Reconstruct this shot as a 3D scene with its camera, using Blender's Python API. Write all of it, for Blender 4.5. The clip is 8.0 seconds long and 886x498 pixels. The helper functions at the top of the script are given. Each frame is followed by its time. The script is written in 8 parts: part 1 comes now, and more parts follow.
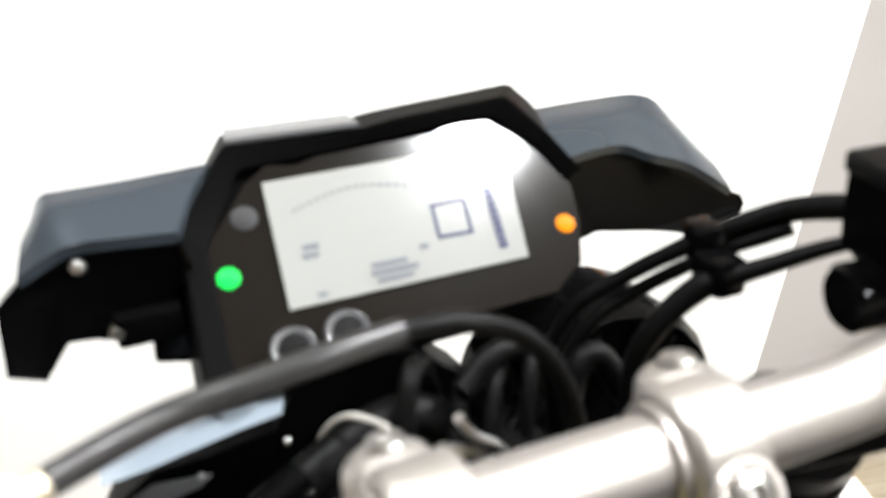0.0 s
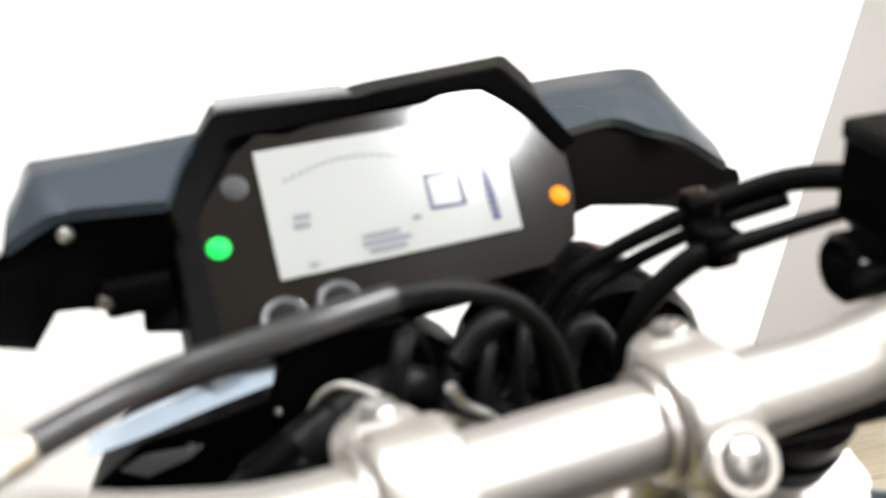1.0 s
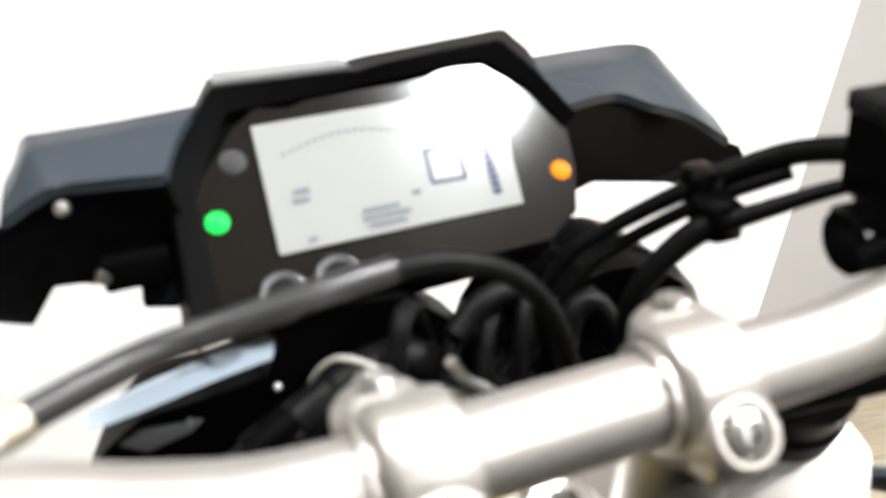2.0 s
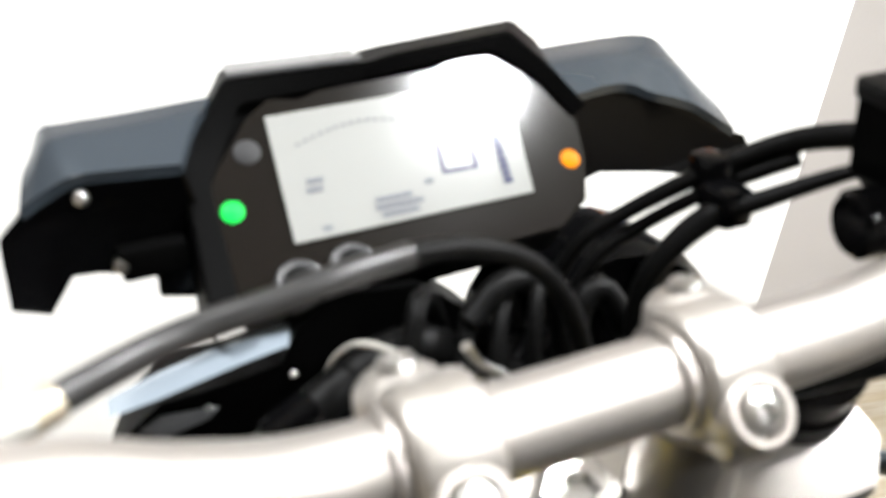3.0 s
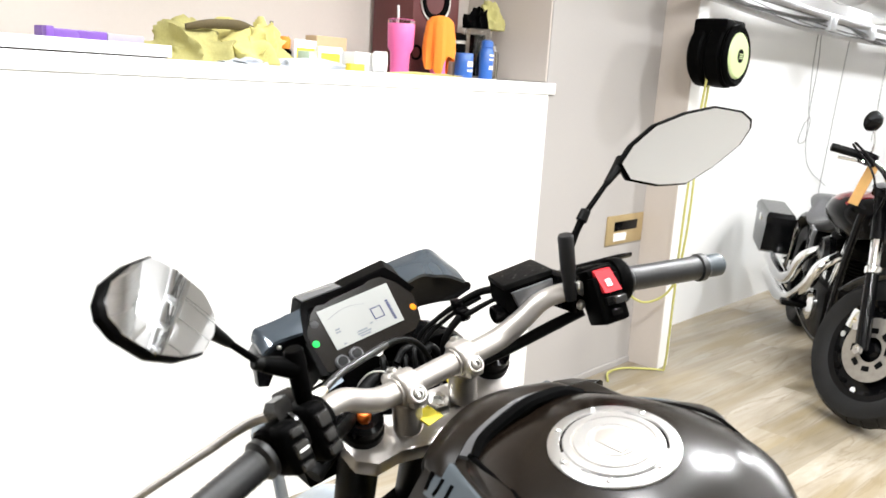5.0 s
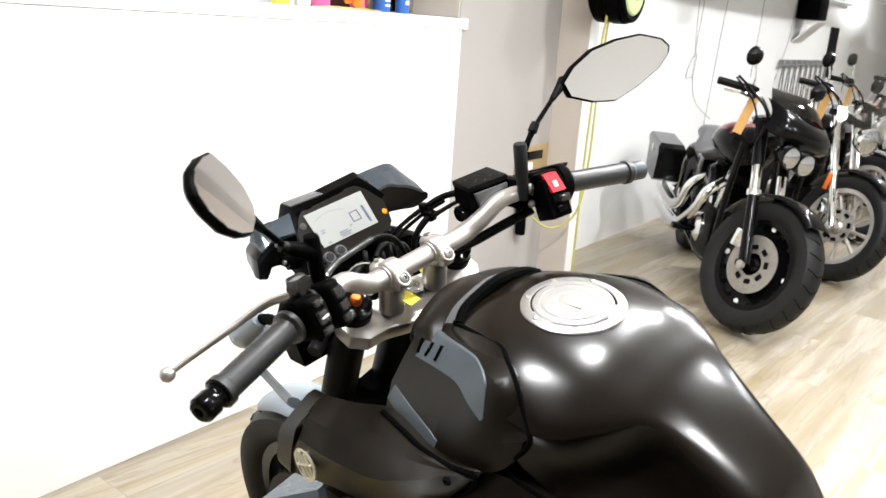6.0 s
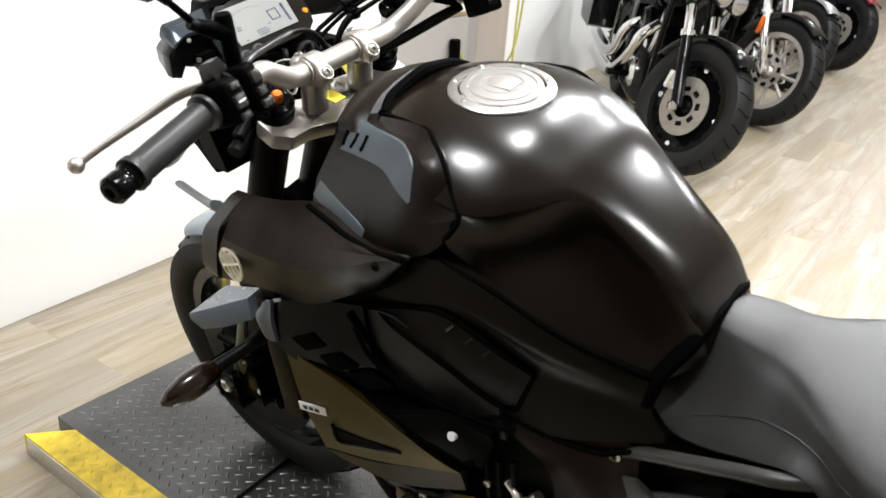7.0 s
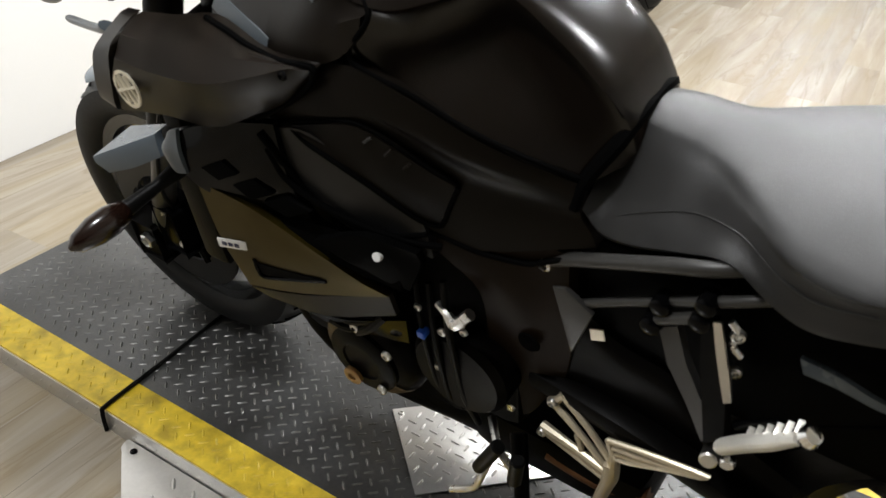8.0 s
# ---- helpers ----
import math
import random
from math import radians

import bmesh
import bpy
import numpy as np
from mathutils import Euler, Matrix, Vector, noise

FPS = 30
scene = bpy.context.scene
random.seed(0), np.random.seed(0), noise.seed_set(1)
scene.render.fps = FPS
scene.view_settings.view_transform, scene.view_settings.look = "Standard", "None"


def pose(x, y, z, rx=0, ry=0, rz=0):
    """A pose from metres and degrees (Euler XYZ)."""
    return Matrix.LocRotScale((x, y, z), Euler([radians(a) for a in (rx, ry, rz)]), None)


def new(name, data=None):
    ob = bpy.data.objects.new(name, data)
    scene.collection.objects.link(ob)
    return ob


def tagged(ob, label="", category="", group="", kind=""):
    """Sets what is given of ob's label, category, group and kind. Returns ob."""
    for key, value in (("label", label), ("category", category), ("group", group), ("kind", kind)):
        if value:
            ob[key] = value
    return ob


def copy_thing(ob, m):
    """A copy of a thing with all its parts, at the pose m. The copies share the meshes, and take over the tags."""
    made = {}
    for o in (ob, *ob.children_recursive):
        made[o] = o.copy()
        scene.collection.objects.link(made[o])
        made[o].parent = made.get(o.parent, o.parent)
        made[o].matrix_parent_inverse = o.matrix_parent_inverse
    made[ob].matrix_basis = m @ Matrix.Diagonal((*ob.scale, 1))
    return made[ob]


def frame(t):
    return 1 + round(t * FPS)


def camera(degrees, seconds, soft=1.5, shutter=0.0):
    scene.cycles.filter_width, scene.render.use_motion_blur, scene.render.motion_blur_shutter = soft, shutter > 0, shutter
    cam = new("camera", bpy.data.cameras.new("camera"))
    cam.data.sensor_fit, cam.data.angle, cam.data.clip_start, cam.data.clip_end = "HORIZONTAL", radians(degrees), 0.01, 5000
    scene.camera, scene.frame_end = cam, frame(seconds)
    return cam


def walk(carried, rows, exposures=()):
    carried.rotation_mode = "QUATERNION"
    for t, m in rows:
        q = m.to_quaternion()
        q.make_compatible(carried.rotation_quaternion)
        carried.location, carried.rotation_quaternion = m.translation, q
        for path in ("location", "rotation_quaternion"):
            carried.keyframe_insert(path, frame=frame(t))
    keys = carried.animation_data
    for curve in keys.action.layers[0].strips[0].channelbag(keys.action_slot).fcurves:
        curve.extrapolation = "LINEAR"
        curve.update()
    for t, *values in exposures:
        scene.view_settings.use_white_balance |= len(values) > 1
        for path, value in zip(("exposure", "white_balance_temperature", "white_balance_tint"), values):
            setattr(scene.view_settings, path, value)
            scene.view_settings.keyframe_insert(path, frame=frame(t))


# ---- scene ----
# ---- camera and walk: seconds, x, y, z, and turns in degrees ----
cam = camera(55.20, 8.0, soft=1.5, shutter=0.0)
cam.data.dof.use_dof, cam.data.dof.focus_distance, cam.data.dof.aperture_fstop = True, 1.7, 9.0
ROWS = [
    (0.0, -2.3231, -1.5196, 1.1513, 72.210, -9.526, -30.630),
    (0.5, -2.3203, -1.5177, 1.1486, 71.662, -9.864, -30.805),
    (1.0, -2.3201, -1.5196, 1.1451, 71.192, -9.765, -30.811),
    (1.5, -2.3180, -1.5185, 1.1432, 70.419, -9.725, -30.798),
    (3.0, -2.3267, -1.5203, 1.1385, 69.817, -9.484, -31.106),
    (3.5, -2.3464, -1.5180, 1.1553, 70.899, -9.934, -32.784),
    (4.0, -2.4520, -1.6302, 1.2018, 74.426, -14.840, -38.840),
    (4.2, -2.5403, -1.7533, 1.2286, 76.300, -10.014, -39.109),
    (5.3, -3.0039, -2.0243, 1.3869, 78.750, -3.316, -49.552),
    (5.5, -3.0652, -2.0275, 1.3829, 78.376, -3.916, -50.648),
    (6.0, -3.0966, -2.0426, 1.3490, 74.949, -3.908, -55.005),
    (6.5, -3.1044, -2.0528, 1.3026, 70.894, -4.286, -56.620),
    (7.0, -3.0881, -2.0596, 1.2504, 66.299, -4.223, -59.406),
    (7.5, -3.0746, -2.0687, 1.2022, 61.611, -3.633, -61.747),
    (8.0, -3.0635, -2.0777, 1.1609, 58.461, -3.631, -64.311),
]
EXPOSURES = [(0.0, 0.15), (4.2, 0.15), (5.3, 0.25), (6.0, 0.15), (7.0, -0.1), (8.0, -0.32)]
walk(cam, [(r[0], pose(*r[1:])) for r in ROWS], EXPOSURES)

# ---- world and lamps: a showroom lit by ceiling lights ----
world = bpy.data.worlds.new("room_air")
scene.world = world
world.use_nodes = True
world.node_tree.nodes["Background"].inputs[0].default_value = (0.9, 0.95, 1.0, 1)
world.node_tree.nodes["Background"].inputs[1].default_value = 0.02
CEILING = 2.6


def ceiling_lamp(x, y, watts, r=0.10, colour=(0.97, 0.985, 1.0)):
    """A round lamp in a shallow pan under the ceiling, inferred or added; none in view."""
    data = bpy.data.lights.new("ceiling_lamp", "AREA")
    data.shape, data.size, data.energy, data.color = "DISK", 2 * r, watts, colour
    new("lamp_glow", data).matrix_world = pose(x, y, CEILING - 0.062)


# Lamps 1-3 and 5 are inferred from highlights; the rest are added, unseen.
LAMPS = [(-1.98, -1.62), (-0.70, -1.80), (-0.75, -2.75), (-3.05, -1.10), (-1.00, -1.62), (-2.0, -3.3), (0.6, -1.80), (0.6, -3.2), (2.1, -1.9), (3.7, -1.9), (5.4, -1.9), (7.5, -2.0), (2.2, -0.05), (4.6, -0.05), (7.0, -0.05), (9.5, -0.6)]
# Those at y -0.05 and x 9.5 are added to brighten the far wall.
for lx, ly in LAMPS:
    ceiling_lamp(lx, ly, 16 if lx > 2 and ly > -0.1 else 60 if lx > 7.2 else 40 if lx < -2.5 else 34 if lx < 0 else 30 if lx < 2 else 50)

# ---- mesh helpers ----



def thing(name, label, category, m=None, group="", kind=""):
    """An empty that carries the parts of one thing."""
    ob = new(name)
    ob.empty_display_size = 0.05
    if m is not None:
        ob.matrix_world = m
    return tagged(ob, label, category, group, kind)


def smooth(me, angle=38):
    me.shade_smooth()
    me.set_sharp_from_angle(angle=radians(angle))


def part(name, bm, material, parent=None, label="", soft=True, angle=38):
    """Links a bmesh as one mesh object under a thing or a part."""
    me = bpy.data.meshes.new(name)
    bmesh.ops.recalc_face_normals(bm, faces=bm.faces)
    bm.to_mesh(me)
    bm.free()
    me.materials.append(material)
    if soft:
        smooth(me, angle)
    ob = new(name, me)
    if parent is not None:
        ob.parent = parent
    if label:
        ob["label"] = label
    return ob


def box(x0, y0, z0, x1, y1, z1, bevel=0.0, bm=None, m=None, seg=2):
    b = bmesh.new()
    bmesh.ops.create_cube(b, size=1.0)
    for v in b.verts:
        v.co = Vector((x0 + (v.co.x + 0.5) * (x1 - x0), y0 + (v.co.y + 0.5) * (y1 - y0), z0 + (v.co.z + 0.5) * (z1 - z0)))
    if bevel:
        bmesh.ops.bevel(b, geom=b.edges[:], offset=bevel, segments=seg, affect="EDGES", profile=0.6)
    if m is not None:
        b.transform(m)
    return add(bm, b)


def add(bm, b):
    """Appends bmesh b to bm."""
    if bm is None:
        return b
    me = bpy.data.meshes.new("tmp")
    b.to_mesh(me)
    b.free()
    bm.from_mesh(me)
    bpy.data.meshes.remove(me)
    return bm


def basis(way):
    w = Vector(way).normalized()
    u = w.orthogonal().normalized()
    return u, w.cross(u), w


def rod(a, b, ra, rb=None, seg=20, bevel=0.0, bm=None):
    """A rod from a to b."""
    a, b = Vector(a), Vector(b)
    rb = ra if rb is None else rb
    prof = [(0, 0), (ra - bevel, 0), (ra, bevel), (rb, 1 - bevel), (rb - bevel, 1), (0, 1)] if bevel else [(0, 0), (ra, 0), (rb, 1), (0, 1)]
    n = (b - a).length
    prof = [(r, 0 if z == 0 else n if z == 1 else z if z == bevel else n - bevel) for r, z in prof]
    return lathe(prof, a, b - a, seg, bm)


def lathe(prof, at, way, seg=32, bm=None, arc=360.0, start=0.0):
    """Turns a profile of (radius, height) round the axis way through at."""
    b = bmesh.new()
    u, v, w = basis(way)
    at = Vector(at)
    full = arc >= 359.9
    count = seg if full else seg + 1
    rings = []
    for r, h in prof:
        if r < 1e-6 and full:
            rings.append([b.verts.new(at + w * h)])
        else:
            rings.append([b.verts.new(at + w * h + (u * math.cos(t) + v * math.sin(t)) * r) for t in [radians(start) + radians(arc) * k / seg for k in range(count)]])
    for p, q in zip(rings, rings[1:]):
        for k in range(seg):
            k2 = (k + 1) % count
            f = [p[k % len(p)], p[k2 % len(p)], q[k2 % len(q)], q[k % len(q)]]
            f = list(dict.fromkeys(f))
            if len(f) > 2:
                b.faces.new(f)
    return add(bm, b)


def curve(points, steps=6):
    """A smooth way through points."""
    p = [Vector(q) for q in points]
    p = [2 * p[0] - p[1]] + p + [2 * p[-1] - p[-2]]
    out = []
    for i in range(1, len(p) - 2):
        for k in range(steps):
            t = k / steps
            a, b, c, d = p[i - 1:i + 3]
            out.append(0.5 * ((2 * b) + (c - a) * t + (2 * a - 5 * b + 4 * c - d) * t * t + (3 * b - a - 3 * c + d) * t ** 3))
    return out + [p[-2]]


def tube(points, radius, seg=12, steps=6, bm=None, ends=True, flat=1.0):
    """A pipe along a smooth way; radius may be a list, one for each point."""
    way = curve(points, steps) if steps > 1 else [Vector(q) for q in points]
    n = len(way)
    if isinstance(radius, (int, float)):
        rad = [radius] * n
    else:
        rad = list(np.interp(np.linspace(0, len(radius) - 1, n), range(len(radius)), radius))
    b = bmesh.new()
    t0 = (way[1] - way[0]).normalized()
    u = t0.orthogonal().normalized()
    rings = []
    for i, p in enumerate(way):
        t = (way[min(i + 1, n - 1)] - way[max(i - 1, 0)]).normalized()
        u = (u - t * u.dot(t)).normalized()
        v = t.cross(u)
        rings.append([b.verts.new(p + (u * math.cos(a) * flat + v * math.sin(a)) * rad[i]) for a in [2 * math.pi * k / seg for k in range(seg)]])
    for p, q in zip(rings, rings[1:]):
        for k in range(seg):
            b.faces.new((p[k], p[(k + 1) % seg], q[(k + 1) % seg], q[k]))
    if ends:
        b.faces.new(rings[0][::-1])
        b.faces.new(rings[-1])
    return add(bm, b)


def loft(sections, bm=None, cap=True, closed=True):
    """Skins loops of points, all with the same count."""
    b = bmesh.new()
    rings = [[b.verts.new(Vector(p)) for p in s] for s in sections]
    n = len(rings[0])
    for p, q in zip(rings, rings[1:]):
        for k in range(n if closed else n - 1):
            b.faces.new((p[k], p[(k + 1) % n], q[(k + 1) % n], q[k]))
    if cap and closed:
        b.faces.new(rings[0][::-1])
        b.faces.new(rings[-1])
    return add(bm, b)


def plate(points, depth, bevel=0.0, bm=None, seg=2):
    """A plate from the corners of its face, thickened by the vector depth."""
    b = bmesh.new()
    d = Vector(depth)
    top = [b.verts.new(Vector(p)) for p in points]
    low = [b.verts.new(Vector(p) + d) for p in points]
    b.faces.new(top)
    b.faces.new(low[::-1])
    n = len(top)
    for k in range(n):
        b.faces.new((top[k], low[k], low[(k + 1) % n], top[(k + 1) % n]))
    bmesh.ops.recalc_face_normals(b, faces=b.faces)
    if bevel:
        bmesh.ops.bevel(b, geom=b.edges[:], offset=bevel, segments=seg, affect="EDGES", profile=0.6)
    bmesh.ops.triangulate(b, faces=[f for f in b.faces if len(f.verts) > 4])
    return add(bm, b)


def bolt(at, way, r=0.006, h=0.004, bm=None):
    """A button-head bolt with a hexagon socket."""
    return lathe([(0, h * 0.35), (r * 0.42, h * 0.35), (r * 0.5, h), (r * 0.85, h * 0.8), (r, h * 0.2), (r, 0)], at, way, 14, bm)

# ---- materials ----
def material(name, colour, rough=0.5, metal=0.0, grain=0.0, scale=60.0, bump=0.0, wear=0.0, coat=0.0, spec=0.5, wear_scale=4.0, each=0.0, stretch=(1, 1, 1)):
    """A surface with grain and wear at two scales. each: how far alike pieces differ."""
    m = bpy.data.materials.new(name)
    m.use_nodes = True
    t = m.node_tree
    b = t.nodes["Principled BSDF"]
    b.inputs["Base Color"].default_value = (*colour, 1)
    b.inputs["Roughness"].default_value, b.inputs["Metallic"].default_value = rough, metal
    b.inputs["Coat Weight"].default_value, b.inputs["Specular IOR Level"].default_value = coat, spec
    b.inputs["Coat Roughness"].default_value = 0.06
    if not (grain or bump or wear or each):
        return m
    link = t.links.new
    co = t.nodes.new("ShaderNodeTexCoord")
    mp = t.nodes.new("ShaderNodeMapping")
    mp.inputs["Scale"].default_value = stretch
    link(co.outputs["Object"], mp.inputs["Vector"])
    fine = t.nodes.new("ShaderNodeTexNoise")
    fine.inputs["Scale"].default_value, fine.inputs["Detail"].default_value, fine.inputs["Roughness"].default_value = scale, 5, 0.6
    link(mp.outputs[0], fine.inputs["Vector"])
    wide = t.nodes.new("ShaderNodeTexNoise")
    wide.inputs["Scale"].default_value, wide.inputs["Detail"].default_value = wear_scale, 4
    link(mp.outputs[0], wide.inputs["Vector"])

    def mixed(first, second, factor):
        mix = t.nodes.new("ShaderNodeMix")
        mix.data_type = "RGBA"
        for socket, value in zip((mix.inputs[6], mix.inputs[7]), (first, second)):
            if isinstance(value, tuple):
                socket.default_value = (*value, 1)
            else:
                link(value, socket)
        link(factor, mix.inputs[0])
        return mix.outputs[2]

    dark = tuple(max(0.0, c * (1 - grain)) for c in colour)
    light = tuple(min(1.0, c * (1 + grain)) for c in colour)
    out = mixed(dark, light, fine.outputs["Fac"])
    if wear:
        ramp = t.nodes.new("ShaderNodeMapRange")
        ramp.inputs["From Min"].default_value, ramp.inputs["From Max"].default_value = 0.48, 0.72
        ramp.inputs["To Max"].default_value = wear
        link(wide.outputs["Fac"], ramp.inputs["Value"])
        out = mixed(out, tuple(c * 0.45 for c in colour), ramp.outputs[0])
    if each:
        info = t.nodes.new("ShaderNodeObjectInfo")
        hsv = t.nodes.new("ShaderNodeHueSaturation")
        rng = t.nodes.new("ShaderNodeMapRange")
        rng.inputs["To Min"].default_value, rng.inputs["To Max"].default_value = 1 - each, 1 + each
        link(info.outputs["Random"], rng.inputs["Value"])
        link(rng.outputs[0], hsv.inputs["Value"])
        link(out, hsv.inputs["Color"])
        out = hsv.outputs[0]
    link(out, b.inputs["Base Color"])
    rr = t.nodes.new("ShaderNodeMapRange")
    rr.inputs["To Min"].default_value, rr.inputs["To Max"].default_value = max(0.02, rough - 0.08), min(1.0, rough + 0.1)
    link(wide.outputs["Fac"], rr.inputs["Value"])
    link(rr.outputs[0], b.inputs["Roughness"])
    if bump:
        bp = t.nodes.new("ShaderNodeBump")
        bp.inputs["Strength"].default_value, bp.inputs["Distance"].default_value = bump, 0.002
        link(fine.outputs["Fac"], bp.inputs["Height"])
        link(bp.outputs[0], b.inputs["Normal"])
    return m


def glowing(name, colour, strength):
    m = material(name, tuple(0.12 * c for c in colour), 0.4, spec=0.1)
    b = m.node_tree.nodes["Principled BSDF"]
    b.inputs["Emission Color"].default_value, b.inputs["Emission Strength"].default_value = (*colour, 1), strength
    return m


def clear(name, colour=(1, 1, 1), rough=0.0, ior=1.45):
    m = material(name, colour, rough)
    b = m.node_tree.nodes["Principled BSDF"]
    b.inputs["Transmission Weight"].default_value, b.inputs["IOR"].default_value = 1.0, ior
    return m


# For the unseen west wall: dark colour added to dim reflections on the motorcycle.
DIM_WALL = material("reflection_dimming_grey", (0.055, 0.054, 0.053), 0.7, grain=0.05, scale=60, bump=0.05, wear=0.1, wear_scale=1.0)
WHITE_WALL = material("white_wall_paint", (0.82, 0.82, 0.81), 0.55, grain=0.02, scale=120, bump=0.05, wear=0.03, wear_scale=1.2)
GREY_WALL = material("greige_wall_paint", (0.37, 0.35, 0.335), 0.7, grain=0.03, scale=90, bump=0.08, wear=0.06, wear_scale=1.0)
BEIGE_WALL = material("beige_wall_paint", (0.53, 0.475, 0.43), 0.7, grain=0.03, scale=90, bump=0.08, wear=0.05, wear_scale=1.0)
WHITE_TRIM = material("white_trim_paint", (0.84, 0.84, 0.83), 0.35, grain=0.02, scale=80, wear=0.04)
CEILING_PAINT = material("ceiling_paint", (0.78, 0.78, 0.77), 0.8, grain=0.04, scale=40, wear=0.06)
TANK_PAINT = material("matte_black_brown_paint", (0.0048, 0.0031, 0.0020), 0.22, grain=0.10, scale=900, spec=0.38, wear=0.06, wear_scale=5)
PANEL_PAINT = material("satin_dark_paint", (0.0075, 0.0054, 0.0037), 0.33, grain=0.12, scale=700, spec=0.20, wear=0.15, wear_scale=9)
INSERT = material("blue_grey_plastic", (0.052, 0.064, 0.074), 0.42, grain=0.12, scale=600, bump=0.06)
PLASTIC = material("black_grained_plastic", (0.0018, 0.0018, 0.0018), 0.42, spec=0.014, grain=0.25, scale=500, bump=0.12, wear=0.2, wear_scale=12)
GLOSS = material("gloss_black_plastic", (0.0022, 0.0022, 0.0024), 0.12, grain=0.1, scale=90, spec=0.10, wear=0.1)
BEZEL = material("smoked_black_bezel", (0.0050, 0.0040, 0.0034), 0.13, grain=0.2, scale=40, spec=0.32)
WING = material("satin_slate_paint", (0.045, 0.056, 0.068), 0.16, metal=0.35, grain=0.06, scale=500, spec=0.5)
RUBBER = material("black_rubber", (0.0028, 0.0028, 0.0028), 0.42, spec=0.09, grain=0.3, scale=180, bump=0.25, wear=0.25, wear_scale=10)
WHEEL_BLACK = material("black_wheel_enamel", (0.0050, 0.0050, 0.0054), 0.20, grain=0.1, scale=90, spec=0.5, wear=0.1)
TYRE = material("tyre_rubber", (0.0100, 0.0100, 0.0102), 0.52, spec=0.22, grain=0.3, scale=150, bump=0.3, wear=0.3, wear_scale=7)
SEAT = material("black_vinyl", (0.0085, 0.0083, 0.0081), 0.39, spec=0.40, grain=0.3, scale=800, bump=0.25, wear=0.2, wear_scale=5)
ALLOY = material("satin_silver_alloy", (0.50, 0.47, 0.44), 0.42, metal=0.85, grain=0.06, scale=300, bump=0.05, wear=0.10, wear_scale=16)
CAST = material("cast_alloy", (0.52, 0.49, 0.455), 0.42, metal=0.85, grain=0.1, scale=220, bump=0.12, wear=0.18, wear_scale=14)
CHROME = material("chrome", (0.86, 0.86, 0.86), 0.06, metal=1.0, grain=0.03, scale=40, wear=0.05)
STEEL = material("zinc_steel", (0.66, 0.65, 0.63), 0.28, metal=1.0, grain=0.1, scale=200, wear=0.2, wear_scale=40)
CAP = material("brushed_cap_alloy", (0.64, 0.63, 0.62), 0.32, metal=0.95, grain=0.08, scale=350, wear=0.12, wear_scale=18)
ENGINE = material("dark_engine_paint", (0.0022, 0.0019, 0.0017), 0.40, spec=0.05, metal=0.1, grain=0.2, scale=200, bump=0.12, wear=0.3, wear_scale=14)
BRONZE = material("bronze_cover", (0.115, 0.080, 0.038), 0.42, metal=0.65, grain=0.2, scale=150, wear=0.35, wear_scale=18)
KHAKI = material("olive_satin_panel", (0.054, 0.040, 0.0075), 0.38, metal=1.0, grain=0.1, scale=500, wear=0.4, wear_scale=7)
GRIP = material("grey_black_grip_rubber", (0.018, 0.018, 0.0185), 0.42, grain=0.25, scale=240, bump=0.2, spec=0.4)
EMBLEM = material("cream_metal_emblem", (0.72, 0.66, 0.52), 0.35, metal=0.3, grain=0.05, scale=300)
# Darker and duller than PANEL_PAINT, for the lower panels.
COVER = material("dark_cover_finish", (0.0046, 0.0034, 0.0024), 0.36, grain=0.15, scale=600, bump=0.06, spec=0.10, wear=0.15, wear_scale=9)
FRAME = material("brown_black_frame_paint", (0.0130, 0.0080, 0.0044), 0.45, grain=0.2, scale=300, spec=0.05, wear=0.3, wear_scale=9)
GAP = material("panel_gap", (0.0015, 0.0015, 0.0015), 0.8, spec=0.02)
BLUE_GREY = material("pale_blue_grey_paint", (0.30, 0.35, 0.40), 0.24, metal=0.35, grain=0.05, scale=400)
MIRROR = material("mirror_glass", (0.9, 0.9, 0.9), 0.015, metal=1.0)
LCD = material("lcd_panel", (0.225, 0.228, 0.218), 0.13, spec=0.35)
LCD_INK = material("lcd_segment", (0.050, 0.054, 0.100), 0.10, spec=0.25)
LCD_FAINT = material("lcd_faint_segment", (0.135, 0.140, 0.155), 0.10, spec=0.25)
GREEN_LED = glowing("green_lamp", (0.012, 0.80, 0.10), 1.6)
AMBER_LED = glowing("amber_lamp", (1.0, 0.30, 0.0), 1.25)
GREY_ICON = material("grey_icon", (0.030, 0.030, 0.031), 0.55, spec=0.15)
AMBER_LENS = material("smoked_amber_lens", (0.014, 0.006, 0.004), 0.16, grain=0.1, scale=60, spec=0.6)
YELLOW_TAG = material("yellow_paper_tag", (0.75, 0.62, 0.05), 0.6, grain=0.1, scale=90)
YELLOW_PAINT = material("yellow_floor_paint", (0.70, 0.50, 0.030), 0.5, grain=0.36, scale=45, bump=0.3, wear=0.85, wear_scale=24)
DECK = material("black_deck_steel", (0.080, 0.080, 0.079), 0.30, metal=0.4, grain=0.3, scale=120, bump=0.2, wear=0.6, wear_scale=5)
LUG = material("worn_lug_steel", (0.125, 0.122, 0.116), 0.40, metal=0.4, grain=0.35, scale=90, wear=0.7, wear_scale=9)
CHECKER = material("aluminium_checker_plate", (0.70, 0.69, 0.67), 0.34, metal=0.9, grain=0.1, scale=140, bump=0.1, wear=0.3, wear_scale=8)
RED = material("red_switch", (0.55, 0.02, 0.03), 0.35, grain=0.05, scale=80)
ORANGE = material("orange_anodised", (0.75, 0.16, 0.02), 0.35, metal=0.5)
WHITE_MARK = material("white_print", (0.8, 0.8, 0.8), 0.5)
